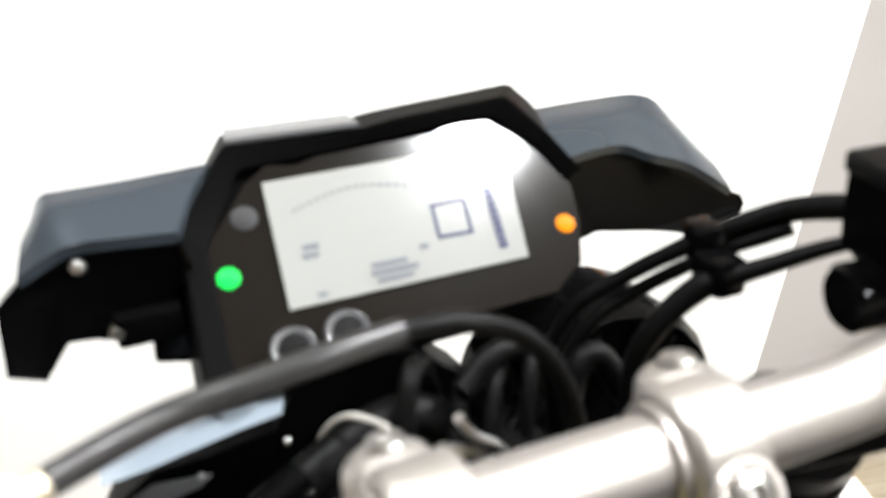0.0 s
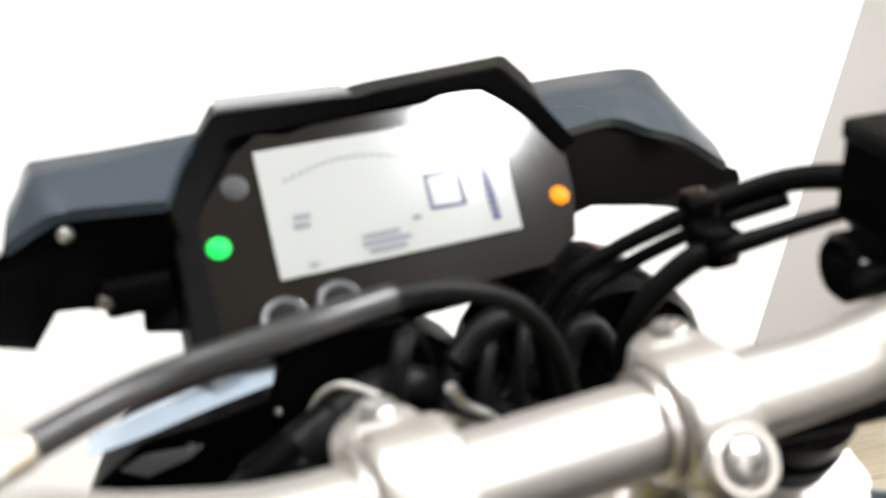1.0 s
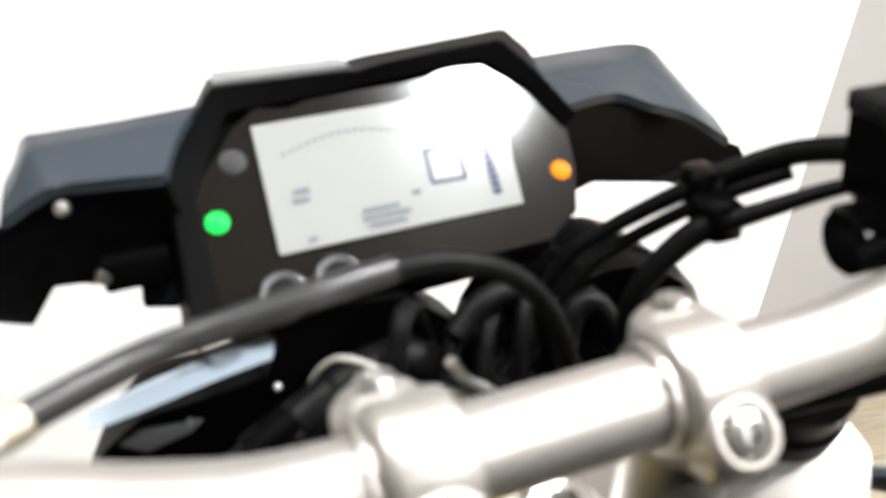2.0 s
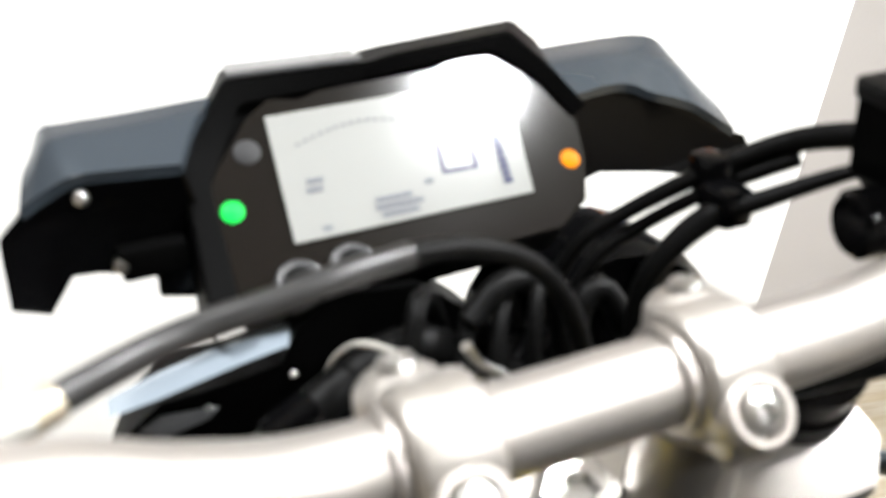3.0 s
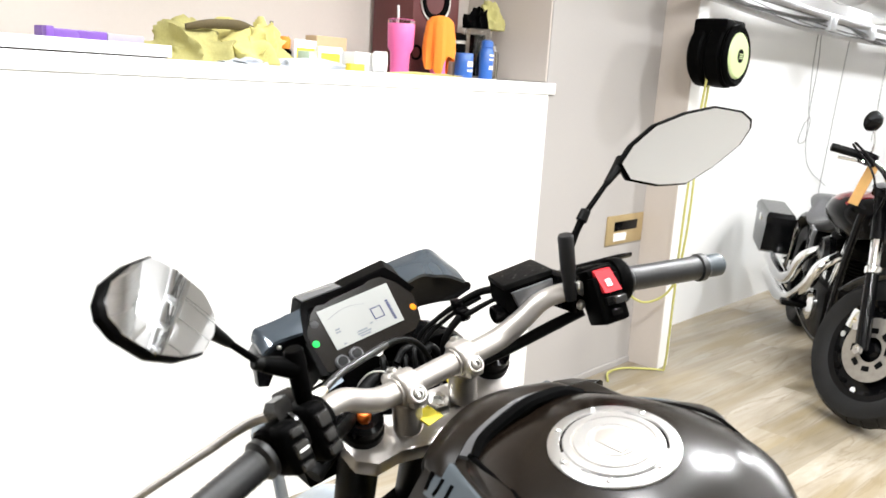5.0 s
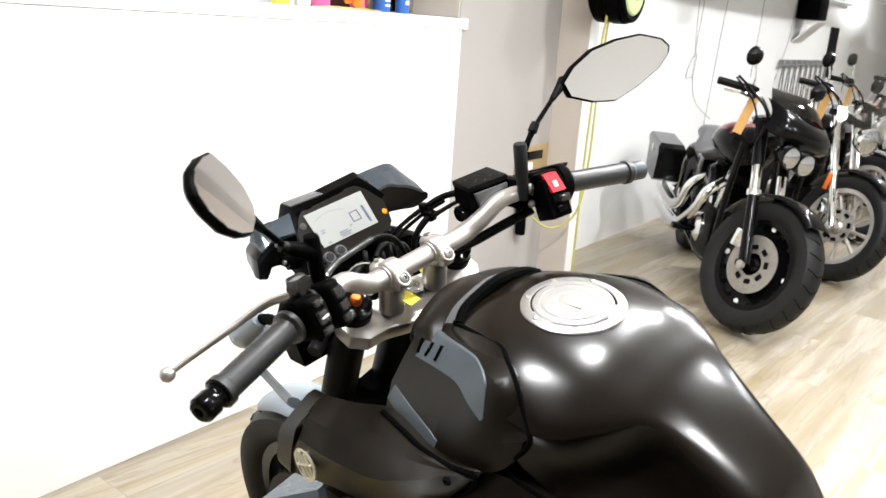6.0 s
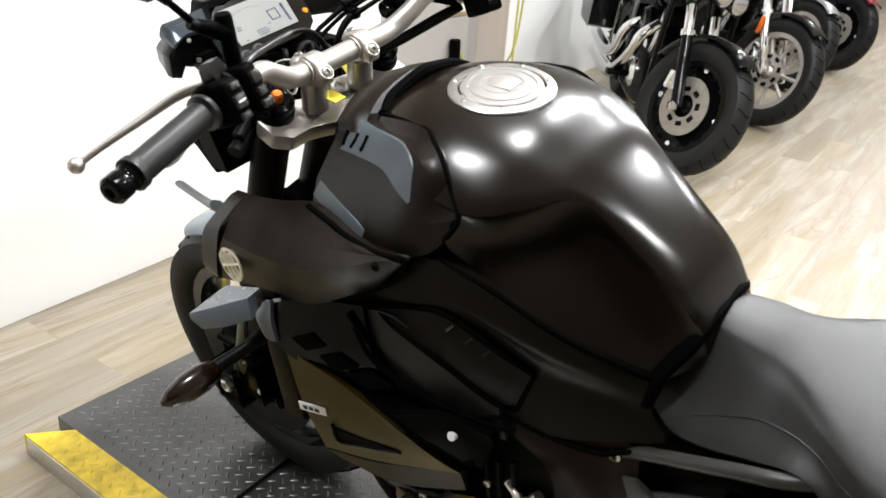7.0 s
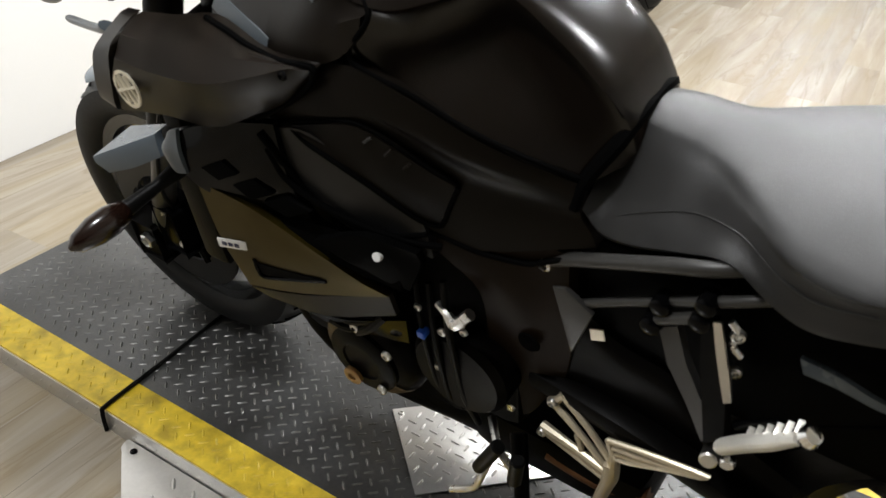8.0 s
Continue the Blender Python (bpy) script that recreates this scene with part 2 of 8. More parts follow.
BUTTON = material("worn_switch_plastic", (0.022, 0.021, 0.020), 0.20, grain=0.3, scale=90, spec=0.5, wear=0.3, wear_scale=30)
GREY_STRIP = material("satin_grey_plastic", (0.085, 0.086, 0.090), 0.26, grain=0.08, scale=300, spec=0.5)
PALE_ALLOY = material("bead_blasted_alloy", (0.78, 0.76, 0.70), 0.42, metal=0.35, grain=0.08, scale=200, bump=0.1, wear=0.15, wear_scale=30)
BLUE_CLIP = material("blue_clip", (0.02, 0.10, 0.55), 0.4)
HUB = material("worn_brass_hub", (0.36, 0.22, 0.09), 0.4, metal=0.7, grain=0.2, scale=120, wear=0.3, wear_scale=20)
GOLD = material("pale_champagne_alloy", (0.62, 0.55, 0.42), 0.38, metal=0.75, grain=0.08, scale=220, bump=0.08, wear=0.2, wear_scale=16)
SLATE = material("slate_plastic", (0.105, 0.130, 0.155), 0.26, metal=0.2, grain=0.08, scale=400, wear=0.1, wear_scale=12)
# Lighter charcoal: light on the frame band and right mirror stem, put into colour.
BAND = material("lit_charcoal_plastic", (0.0125, 0.0125, 0.0130), 0.38, grain=0.12, scale=600, spec=0.28, wear=0.1, wear_scale=9)
SLEEVE = material("grey_cable_sleeve", (0.017, 0.017, 0.017), 0.30, grain=0.15, scale=200, spec=0.5)
DARK_DISC = material("dark_brake_steel", (0.010, 0.0098, 0.0095), 0.42, metal=0.3, spec=0.2, grain=0.15, scale=160, wear=0.2)
PIPE = material("satin_grey_tube", (0.030, 0.029, 0.027), 0.40, grain=0.15, scale=200, spec=0.4, wear=0.2, wear_scale=14)
RUST = material("rusty_exhaust", (0.16, 0.075, 0.035), 0.5, metal=0.6, grain=0.4, scale=60, wear=0.4, wear_scale=12)


def floor_material():
    """Printed vinyl planks: long streaks, veins and a soft sheen."""
    m = material("vinyl_plank_floor", (0.4, 0.33, 0.24), 0.32)
    t = m.node_tree
    link = t.links.new
    b = t.nodes["Principled BSDF"]
    co = t.nodes.new("ShaderNodeTexCoord")
    mp = t.nodes.new("ShaderNodeMapping")
    mp.inputs["Rotation"].default_value = (0, 0, radians(4))
    link(co.outputs["Object"], mp.inputs["Vector"])
    brick = t.nodes.new("ShaderNodeTexBrick")
    brick.inputs["Scale"].default_value = 1.0
    brick.inputs["Brick Width"].default_value, brick.inputs["Row Height"].default_value = 1.2, 0.15
    brick.inputs["Mortar Size"].default_value = 0.0012
    brick.inputs["Color1"].default_value, brick.inputs["Color2"].default_value, brick.inputs["Mortar"].default_value = (0, 0, 0, 1), (1, 1, 1, 1), (0.2, 0.2, 0.2, 1)
    link(mp.outputs[0], brick.inputs["Vector"])
    st = t.nodes.new("ShaderNodeMapping")
    st.inputs["Scale"].default_value = (0.42, 4.2, 1.0)
    link(mp.outputs[0], st.inputs["Vector"])
    off = t.nodes.new("ShaderNodeVectorMath")
    off.operation = "ADD"
    link(st.outputs[0], off.inputs[0])
    link(brick.outputs["Color"], off.inputs[1])
    grain = t.nodes.new("ShaderNodeTexNoise")
    grain.inputs["Scale"].default_value, grain.inputs["Detail"].default_value, grain.inputs["Roughness"].default_value, grain.inputs["Distortion"].default_value = 2.4, 9, 0.66, 0.75
    link(off.outputs[0], grain.inputs["Vector"])
    ramp = t.nodes.new("ShaderNodeValToRGB")
    e = ramp.color_ramp.elements
    e[0].position, e[0].color = 0.27, (0.20, 0.160, 0.11, 1)
    e[1].position, e[1].color = 0.70, (0.445, 0.412, 0.362, 1)
    n = e.new(0.45)
    n.color = (0.305, 0.262, 0.200, 1)
    n = e.new(0.58)
    n.color = (0.375, 0.335, 0.275, 1)
    link(grain.outputs["Fac"], ramp.inputs[0])
    tone = t.nodes.new("ShaderNodeHueSaturation")
    rng = t.nodes.new("ShaderNodeMapRange")
    rng.inputs["To Min"].default_value, rng.inputs["To Max"].default_value = 0.76, 1.10
    link(brick.outputs["Color"], rng.inputs["Value"])
    link(rng.outputs[0], tone.inputs["Value"])
    link(ramp.outputs[0], tone.inputs["Color"])
    vein = t.nodes.new("ShaderNodeTexNoise")
    vein.inputs["Scale"].default_value, vein.inputs["Detail"].default_value, vein.inputs["Distortion"].default_value = 1.3, 7, 1.6
    link(off.outputs[0], vein.inputs["Vector"])
    line = t.nodes.new("ShaderNodeValToRGB")
    v = line.color_ramp.elements
    v[0].position, v[0].color = 0.482, (0, 0, 0, 1)
    v[1].position, v[1].color = 0.518, (0, 0, 0, 1)
    n = v.new(0.5)
    n.color = (0.48, 0.48, 0.48, 1)
    link(vein.outputs["Fac"], line.inputs[0])
    veined = t.nodes.new("ShaderNodeMix")
    veined.data_type = "RGBA"
    veined.inputs[7].default_value = (0.16, 0.115, 0.06, 1)
    link(line.outputs[0], veined.inputs[0])
    link(tone.outputs[0], veined.inputs[6])
    patch = t.nodes.new("ShaderNodeTexNoise")
    patch.inputs["Scale"].default_value, patch.inputs["Detail"].default_value, patch.inputs["Distortion"].default_value = 1.9, 4, 0.8
    link(off.outputs[0], patch.inputs["Vector"])
    share_of = t.nodes.new("ShaderNodeMapRange")
    share_of.inputs["From Min"].default_value, share_of.inputs["From Max"].default_value = 0.42, 0.66
    share_of.inputs["To Max"].default_value = 0.66
    link(patch.outputs["Fac"], share_of.inputs["Value"])
    burl = t.nodes.new("ShaderNodeMix")
    burl.data_type = "RGBA"
    burl.inputs[7].default_value = (0.235, 0.178, 0.086, 1)
    link(share_of.outputs[0], burl.inputs[0])
    link(veined.outputs[2], burl.inputs[6])
    link(burl.outputs[2], b.inputs["Base Color"])
    rr = t.nodes.new("ShaderNodeMapRange")
    rr.inputs["To Min"].default_value, rr.inputs["To Max"].default_value = 0.34, 0.54
    link(grain.outputs["Fac"], rr.inputs["Value"])
    link(rr.outputs[0], b.inputs["Roughness"])
    bp = t.nodes.new("ShaderNodeBump")
    bp.inputs["Strength"].default_value, bp.inputs["Distance"].default_value = 0.12, 0.002
    link(grain.outputs["Fac"], bp.inputs["Height"])
    link(bp.outputs[0], b.inputs["Normal"])
    return m


FLOOR = floor_material()

# ---- the room: wall line along x, the floor at 0 ----
COUNTER_TOP = 1.366


def structure(name, bm, mat, label, category="wall"):
    return tagged(part(name, bm, mat), label, category, kind="structure")


structure("floor", box(-9, -6, -0.12, 14, 3, 0), FLOOR, "worn vinyl plank floor with marbled brown and cream grain", "floor")
structure("wall_north", box(-0.0365, 0.012, 0, 0.880, 0.75, CEILING), GREY_WALL, "plain greige painted wall beside the white counter")
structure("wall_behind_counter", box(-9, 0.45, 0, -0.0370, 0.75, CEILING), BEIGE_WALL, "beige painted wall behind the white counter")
# Wall return and end side: a lighter colour offsets the shade on them.
structure("wall_return", box(-0.046, 0.016, 1.37, -0.0370, 0.448, CEILING), BEIGE_WALL, "beige wall return at the counter end, lightened against its shade")
structure("wall_end_side", box(0.871, -0.153, 0, 0.8795, 0.011, CEILING), BEIGE_WALL, "side of the wall end, lightened in beige against its shade")
structure("pilaster", box(0.880, -0.155, 0, 0.985, 0.75, CEILING, 0.004), WHITE_TRIM, "white painted wall end jutting out by the hose reel", "wall end")
structure("wall_far", box(0.986, 0.18, 0, 14, 0.75, CEILING), WHITE_WALL, "bright white workshop wall behind the parked motorcycles")
structure("wall_east", box(14, -11, 0, 14.2, 0.75, CEILING), WHITE_WALL, "plain white end wall")
structure("wall_west", box(-9.2, -11, 0, -9, 0.75, CEILING), DIM_WALL, "unseen end wall, dark grey to dim side reflections")
structure("wall_south", box(-9.2, -6.2, 0, 14.2, -6, CEILING), WHITE_WALL, "plain white wall on the far side of the showroom")
structure("ceiling", box(-9.2, -11.2, CEILING, 14.2, 0.75, CEILING + 0.1), CEILING_PAINT, "pale painted ceiling", "ceiling")
structure("baseboard", box(-0.002, 0.001, 0, 0.869, 0.0105, 0.03, 0.002), GREY_WALL, "thin greige skirting along the wall foot", "skirting")

# counter: a white half wall with a proud cap
counter = thing("counter", "tall white painted counter with an overhanging cap", "counter")
part("front_panel", box(-9, 0, 0.0, -0.038, 0.443, COUNTER_TOP - 0.045, 0.002), WHITE_WALL, counter)
part("cap", box(-9, -0.006, COUNTER_TOP - 0.045, 0.0, 0.443, COUNTER_TOP, 0.003), WHITE_TRIM, counter)

# round lamps in shallow pans, all out of view, some only added as fill
LAMP_PAN = material("white_lamp_pan", (0.75, 0.75, 0.75), 0.4)
first = None
for lx, ly in LAMPS:
    m = Matrix.Translation((lx, ly, CEILING))
    if first is None:
        first = thing("ceiling_light", "unseen round white ceiling lamp in a shallow pan", "ceiling lamp", m, "ceiling lamps")
        part("pan", lathe([(0.13, 0.0), (0.135, -0.055), (0.125, -0.06), (0.118, -0.02), (0, -0.018)], (0, 0, 0), (0, 0, 1), 28), LAMP_PAN, first)
    else:
        copy_thing(first, m)
# ---- display platform: black checker deck with yellow borders ----
DECK_Z = 0.048
PLAT = pose(-2.1735, -0.545, 0, 0, 0, -6.9)
PLAT_W, PLAT_L = 0.72, 2.9
platform = thing("display_platform", "low black checker-plate platform with yellow painted borders", "platform", PLAT)
BORDER = 0.083
part("deck", plate([(BORDER, -PLAT_L, DECK_Z), (PLAT_W - BORDER, -PLAT_L, DECK_Z), (PLAT_W - BORDER, 0.045, DECK_Z), (BORDER, 0.019, DECK_Z)], (0, 0, -0.036), 0.001), DECK, platform)
part("border", plate([(-0.001, 0.012, DECK_Z), (BORDER, -0.054, DECK_Z), (BORDER, -PLAT_L, DECK_Z), (-0.001, -PLAT_L, DECK_Z)], (0, 0, -0.046), 0.001), YELLOW_PAINT, platform, "chipped yellow border")
part("border", box(PLAT_W - BORDER, -PLAT_L, 0.002, PLAT_W, 0.0, DECK_Z, 0.001), YELLOW_PAINT, platform, "chipped yellow border")
part("side_skirt", box(-0.004, -PLAT_L, 0.0, -0.0005, -0.002, DECK_Z - 0.004, 0.0005), CHECKER, platform, "bare aluminium checker side")


def lug_field(x0, x1, y0, y1, z, pitch=0.0236, length=0.0208, width=0.0050, height=0.0018):
    """Raised lugs in a woven pattern, each pointing at the middle of the next."""
    verts, faces = [], []
    w, d = x1 - x0, y1 - y0
    n = int((w + d) / pitch * math.sqrt(0.5)) + 2
    for i in range(-n, n):
        for j in range(-n, n):
            cx = x0 + w / 2 + (i + j) * pitch * math.sqrt(0.5)
            cy = y0 + d / 2 + (i - j) * pitch * math.sqrt(0.5)
            if not (x0 + 0.35 * length < cx < x1 - 0.35 * length and y0 + 0.35 * length < cy < y1 - 0.35 * length):
                continue
            ang = radians(45) if (i + j) % 2 else radians(-45)
            dx, dy = math.cos(ang), math.sin(ang)
            k = len(verts)
            low = [(-0.5, 0), (-0.3, 0.5), (0.3, 0.5), (0.5, 0), (0.3, -0.5), (-0.3, -0.5)]
            for a, b in low:
                px, py = a * length, b * width
                verts.append((cx + px * dx - py * dy, cy + px * dy + py * dx, z))
            for a, b in ((-0.28, 0), (0.28, 0)):
                px = a * length
                verts.append((cx + px * dx, cy + px * dy, z + height))
            faces += [(k, k + 6, k + 1), (k + 1, k + 6, k + 7, k + 2), (k + 2, k + 7, k + 3), (k + 3, k + 7, k + 4), (k + 4, k + 7, k + 6, k + 5), (k + 5, k + 6, k)]
    me = bpy.data.meshes.new("lugs")
    me.from_pydata(verts, [], faces)
    bm = bmesh.new()
    bm.from_mesh(me)
    bpy.data.meshes.remove(me)
    return bm


tagged(part("raised_tread", lug_field(BORDER + 0.004, PLAT_W - BORDER - 0.004, -PLAT_L, 0.014, DECK_Z), LUG, platform), kind="stuff")
tagged(part("border_tread", lug_field(0.006, BORDER - 0.004, -PLAT_L, -0.09, DECK_Z, height=0.0015), YELLOW_PAINT, platform), kind="stuff")

skirt = tagged(part("skirt_tread", lug_field(0.004, 0.042, -PLAT_L, -0.02, 0.0, pitch=0.019, length=0.017, width=0.005, height=0.0012), CHECKER, platform), kind="stuff")
skirt.matrix_basis = pose(-0.0045, 0, 0, 0, -90, 0)
# ---- the motorcycle on the platform; its own axes: x right, y ahead, z up from the front tyre's foot ----
BIKE = pose(-1.845, -1.064, DECK_Z + 0.001, 0, -14.63, -9.45)
bike = thing("motorcycle", "matte black naked sport motorcycle leaning on its stand on the platform", "motorcycle", BIKE)


def both(points, side):
    """Mirrors points for the right side (side = 1); given for the left."""
    return [(-side * x, y, z) for x, y, z in points]


def shell(rows, thick, steps=4, bm=None, straight=False, facet=False):
    """A smooth sheet through rows of points, thickened by the vector thick."""
    if straight:
        grid = [[Vector(p) for p in r] for r in rows]
    elif facet:
        grid = [curve(r, steps) for r in rows]
    else:
        fine = [curve(r, steps) for r in rows]
        grid = [list(c) for c in zip(*[curve([r[k] for r in fine], steps) for k in range(len(fine[0]))])]
    b = bmesh.new()
    d = Vector(thick)
    m, n = len(grid), len(grid[0])
    top = [[b.verts.new(p) for p in r] for r in grid]
    low = [[b.verts.new(p + d) for p in r] for r in grid]
    for i in range(m - 1):
        for j in range(n - 1):
            b.faces.new((top[i][j], top[i][j + 1], top[i + 1][j + 1], top[i + 1][j]))
            b.faces.new((low[i][j], low[i + 1][j], low[i + 1][j + 1], low[i][j + 1]))
    ring = [(0, j) for j in range(n)] + [(i, n - 1) for i in range(1, m)] + [(m - 1, j) for j in range(n - 2, -1, -1)] + [(i, 0) for i in range(m - 2, 0, -1)]
    for (a, c), (e, f) in zip(ring, ring[1:] + ring[:1]):
        b.faces.new((top[a][c], low[a][c], low[e][f], top[e][f]))
    return add(bm, b)


# -- wheels --
def wheel(name, at, tyre_r, tyre_w, rim_r, spokes, disc_r, parent, rim_mat, discs=(-1, 1), tread=True, swirl=18):
    at = Vector(at)
    ax = Vector((1, 0, 0))
    hw = tyre_w / 2
    rim = lathe([(rim_r - 0.022, -hw * 0.66), (rim_r, -hw * 0.70), (rim_r + 0.004, -hw * 0.62), (rim_r - 0.012, -hw * 0.5), (rim_r - 0.026, 0), (rim_r - 0.012, hw * 0.5), (rim_r + 0.004, hw * 0.62), (rim_r, hw * 0.70), (rim_r - 0.022, hw * 0.66), (rim_r - 0.034, 0), (rim_r - 0.022, -hw * 0.66)], at, ax, 64)
    lathe([(0.012, -0.05), (0.034, -0.05), (0.038, -0.02), (0.038, 0.02), (0.034, 0.05), (0.012, 0.05)], at, ax, 24, rim)
    for k in range(spokes):
        a = 2 * math.pi * k / spokes
        b = a + radians(swirl)
        p = at + Vector((0, math.cos(a), math.sin(a))) * 0.033
        q = at + Vector((0, math.cos(b), math.sin(b))) * (rim_r - 0.028)
        tube([p, (p + q) / 2, q], [0.014, 0.010, 0.012], 8, 3, rim)
    rim = part(name, rim, rim_mat, parent)
    r0 = rim_r - 0.004
    prof = [(r0, -hw * 0.60), (r0 + 0.012, -hw * 0.86), (r0 + (tyre_r - r0) * 0.42, -hw), (r0 + (tyre_r - r0) * 0.72, -hw * 0.93), (tyre_r - 0.020, -hw * 0.72), (tyre_r - 0.006, -hw * 0.38), (tyre_r, 0)]
    prof = prof + [(r, -x) for r, x in prof[-2::-1]]
    t = part("tyre", lathe(prof, at, ax, 72), TYRE, rim)
    if tread:
        for k in range(28):
            a = 2 * math.pi * k / 28
            for s in (-1, 1):
                pts = []
                for u in (0.12, 0.36, 0.62):
                    aa = a + s * 0.05 + u * 0.22
                    r = tyre_r - 0.019 * (u / 0.72) ** 2 + 0.0006
                    pts.append(at + Vector((s * u * hw, math.cos(aa) * r, math.sin(aa) * r)))
                part("tread_groove", tube(pts, 0.0022, 5, 2), GLOSS, rim)
    for s in discs:
        d = lathe([(disc_r * 0.62, -0.0025), (disc_r, -0.0025), (disc_r, 0.0025), (disc_r * 0.62, 0.0025), (disc_r * 0.62, -0.0025)], at + ax * s * 0.062, ax, 56)
        part("brake_disc", d, DARK_DISC, rim)
        c = None
        for k in range(5):
            a = 2 * math.pi * k / 5 + 0.3
            c = rod(at + ax * s * 0.050 + Vector((0, math.cos(a), math.sin(a))) * 0.03, at + ax * s * 0.062 + Vector((0, math.cos(a), math.sin(a))) * disc_r * 0.66, 0.010, 0.012, 8, bm=c)
        part("disc_carrier", c, ENGINE, rim)
    return rim


wheel("front_wheel", (0, 0, 0.300), 0.300, 0.120, 0.2185, 5, 0.160, bike, WHEEL_BLACK)
wheel("rear_wheel", (0, -1.400, 0.318), 0.318, 0.190, 0.2185, 5, 0.11, bike, WHEEL_BLACK, discs=(1,))

# -- fork, yokes and bars --
FORK_TOP, FORK_LOW = Vector((0.102, -0.316, 0.962)), Vector((0.102, -0.012, 0.30))
for s in (-1, 1):
    top, low = Vector((s * FORK_TOP.x, *FORK_TOP.yz)), Vector((s * FORK_LOW.x, *FORK_LOW.yz))
    way = (low - top).normalized()
    leg = part("fork_leg", rod(top, top + way * 0.40, 0.0265, bevel=0.002, seg=28), ENGINE, bike)
    part("stanchion", rod(top + way * 0.40, low + way * -0.03, 0.0215, seg=24), PIPE, leg)
    part("axle_clamp", box(s * 0.082, -0.035, 0.262, s * 0.128, 0.03, 0.345, 0.008), ENGINE, leg)
    part("fork_cap", lathe([(0.020, 0), (0.0245, 0.002), (0.0245, 0.012), (0.018, 0.016), (0.010, 0.012), (0, 0.012)], top, -way, 28), GLOSS, leg)
    part("adjuster", lathe([(0.0085, 0.012), (0.0085, 0.022), (0.006, 0.025), (0, 0.025)], top, -way, 8), ORANGE if s < 0 else GLOSS, leg, "orange preload adjuster" if s < 0 else "")
    caliper = box(s * 0.072, -0.10, 0.30, s * 0.115, -0.045, 0.40, 0.010)
    caliper = part("brake_caliper", caliper, GLOSS, leg)
    for y, z in ((-0.088, 0.318), (-0.060, 0.384)):
        part("caliper_bolt", bolt((s * 0.116, y, z), (s, 0, 0), 0.007, 0.005), STEEL, caliper)
    part("axle_nut", lathe([(0.016, 0), (0.016, 0.010), (0.012, 0.013), (0.009, 0.008), (0, 0.008)], (s * 0.128, -0.002, 0.302), (s, 0, 0), 6), STEEL, leg)
    part("brake_line", tube([(s * 0.108, -0.090, 0.400), (s * 0.128, -0.110, 0.460), (s * 0.132, -0.150, 0.560), (s * 0.122, -0.215, 0.700), (s * 0.110, -0.260, 0.800)], 0.0042, 8, 5), RUBBER, leg)
steer_up = (FORK_TOP - FORK_LOW).normalized()
steer_up = Vector((0, steer_up.y, steer_up.z)).normalized()
yoke_m = Matrix.Translation((0, -0.318, 0.935)) @ Matrix(((1, 0, 0), (0, steer_up.z, steer_up.y), (0, -steer_up.y, steer_up.z))).to_4x4()
yoke = [(-0.132, 0.012), (-0.118, 0.032), (-0.085, 0.034), (-0.055, 0.016), (0, 0.024), (0.055, 0.016), (0.085, 0.032), (0.115, 0.028), (0.128, 0.010), (0.128, -0.018), (0.112, -0.036), (0.078, -0.036), (0.045, -0.046), (0, -0.050), (-0.045, -0.046), (-0.078, -0.036), (-0.112, -0.036), (-0.132, -0.018)]
top_yoke = part("top_yoke", plate([yoke_m @ Vector((x, y, 0.012)) for x, y in yoke], yoke_m.to_3x3() @ Vector((0, 0, -0.026)), 0.004), ALLOY, bike, "brushed silver yoke")
part("lower_yoke", plate([yoke_m @ Vector((x, y, -0.17)) for x, y in yoke], yoke_m.to_3x3() @ Vector((0, 0, -0.03)), 0.004), ENGINE, bike)
part("stem_nut", lathe([(0.018, 0), (0.018, 0.006), (0.014, 0.012), (0.008, 0.012), (0.007, 0.006), (0, 0.006)], yoke_m @ Vector((0, -0.005, 0.012)), yoke_m.to_3x3() @ Vector((0, 0, 1)), 6), STEEL, top_yoke)
part("ignition_lock", lathe([(0.019, 0), (0.019, 0.014), (0.016, 0.017), (0, 0.017)], yoke_m @ Vector((0, 0.045, 0.0)), yoke_m.to_3x3() @ Vector((0, 0, 1)), 24), GLOSS, top_yoke)
BAR_Y, BAR_Z = -0.352, 1.006
half_bar = [(0, BAR_Y, BAR_Z), (0.05, BAR_Y, BAR_Z), (0.092, BAR_Y - 0.001, BAR_Z + 0.002), (0.122, BAR_Y - 0.012, BAR_Z + 0.018), (0.152, -0.376, BAR_Z + 0.038), (0.188, -0.390, BAR_Z + 0.044), (0.23, -0.402, BAR_Z + 0.043), (0.32, -0.4275, BAR_Z + 0.036), (0.392, -0.448, BAR_Z + 0.030)]
rad = [0.0143, 0.0143, 0.0143, 0.0138, 0.0128, 0.0115, 0.011, 0.011, 0.011]
right_bar = [(x, y, z - max(0.0, x - 0.15) * 0.065) for x, y, z in half_bar]
bar_way = [(-x, y, z) for x, y, z in half_bar[:0:-1]] + right_bar
handlebar = part("handlebar", tube(bar_way, rad[:0:-1] + rad, 24, 6), ALLOY, bike, "satin silver tapered handlebar")


def bar_at(x):
    way = right_bar if x > 0 else half_bar
    xs = [p[0] for p in way]
    return Vector((x, float(np.interp(abs(x), xs, [p[1] for p in way])), float(np.interp(abs(x), xs, [p[2] for p in way]))))


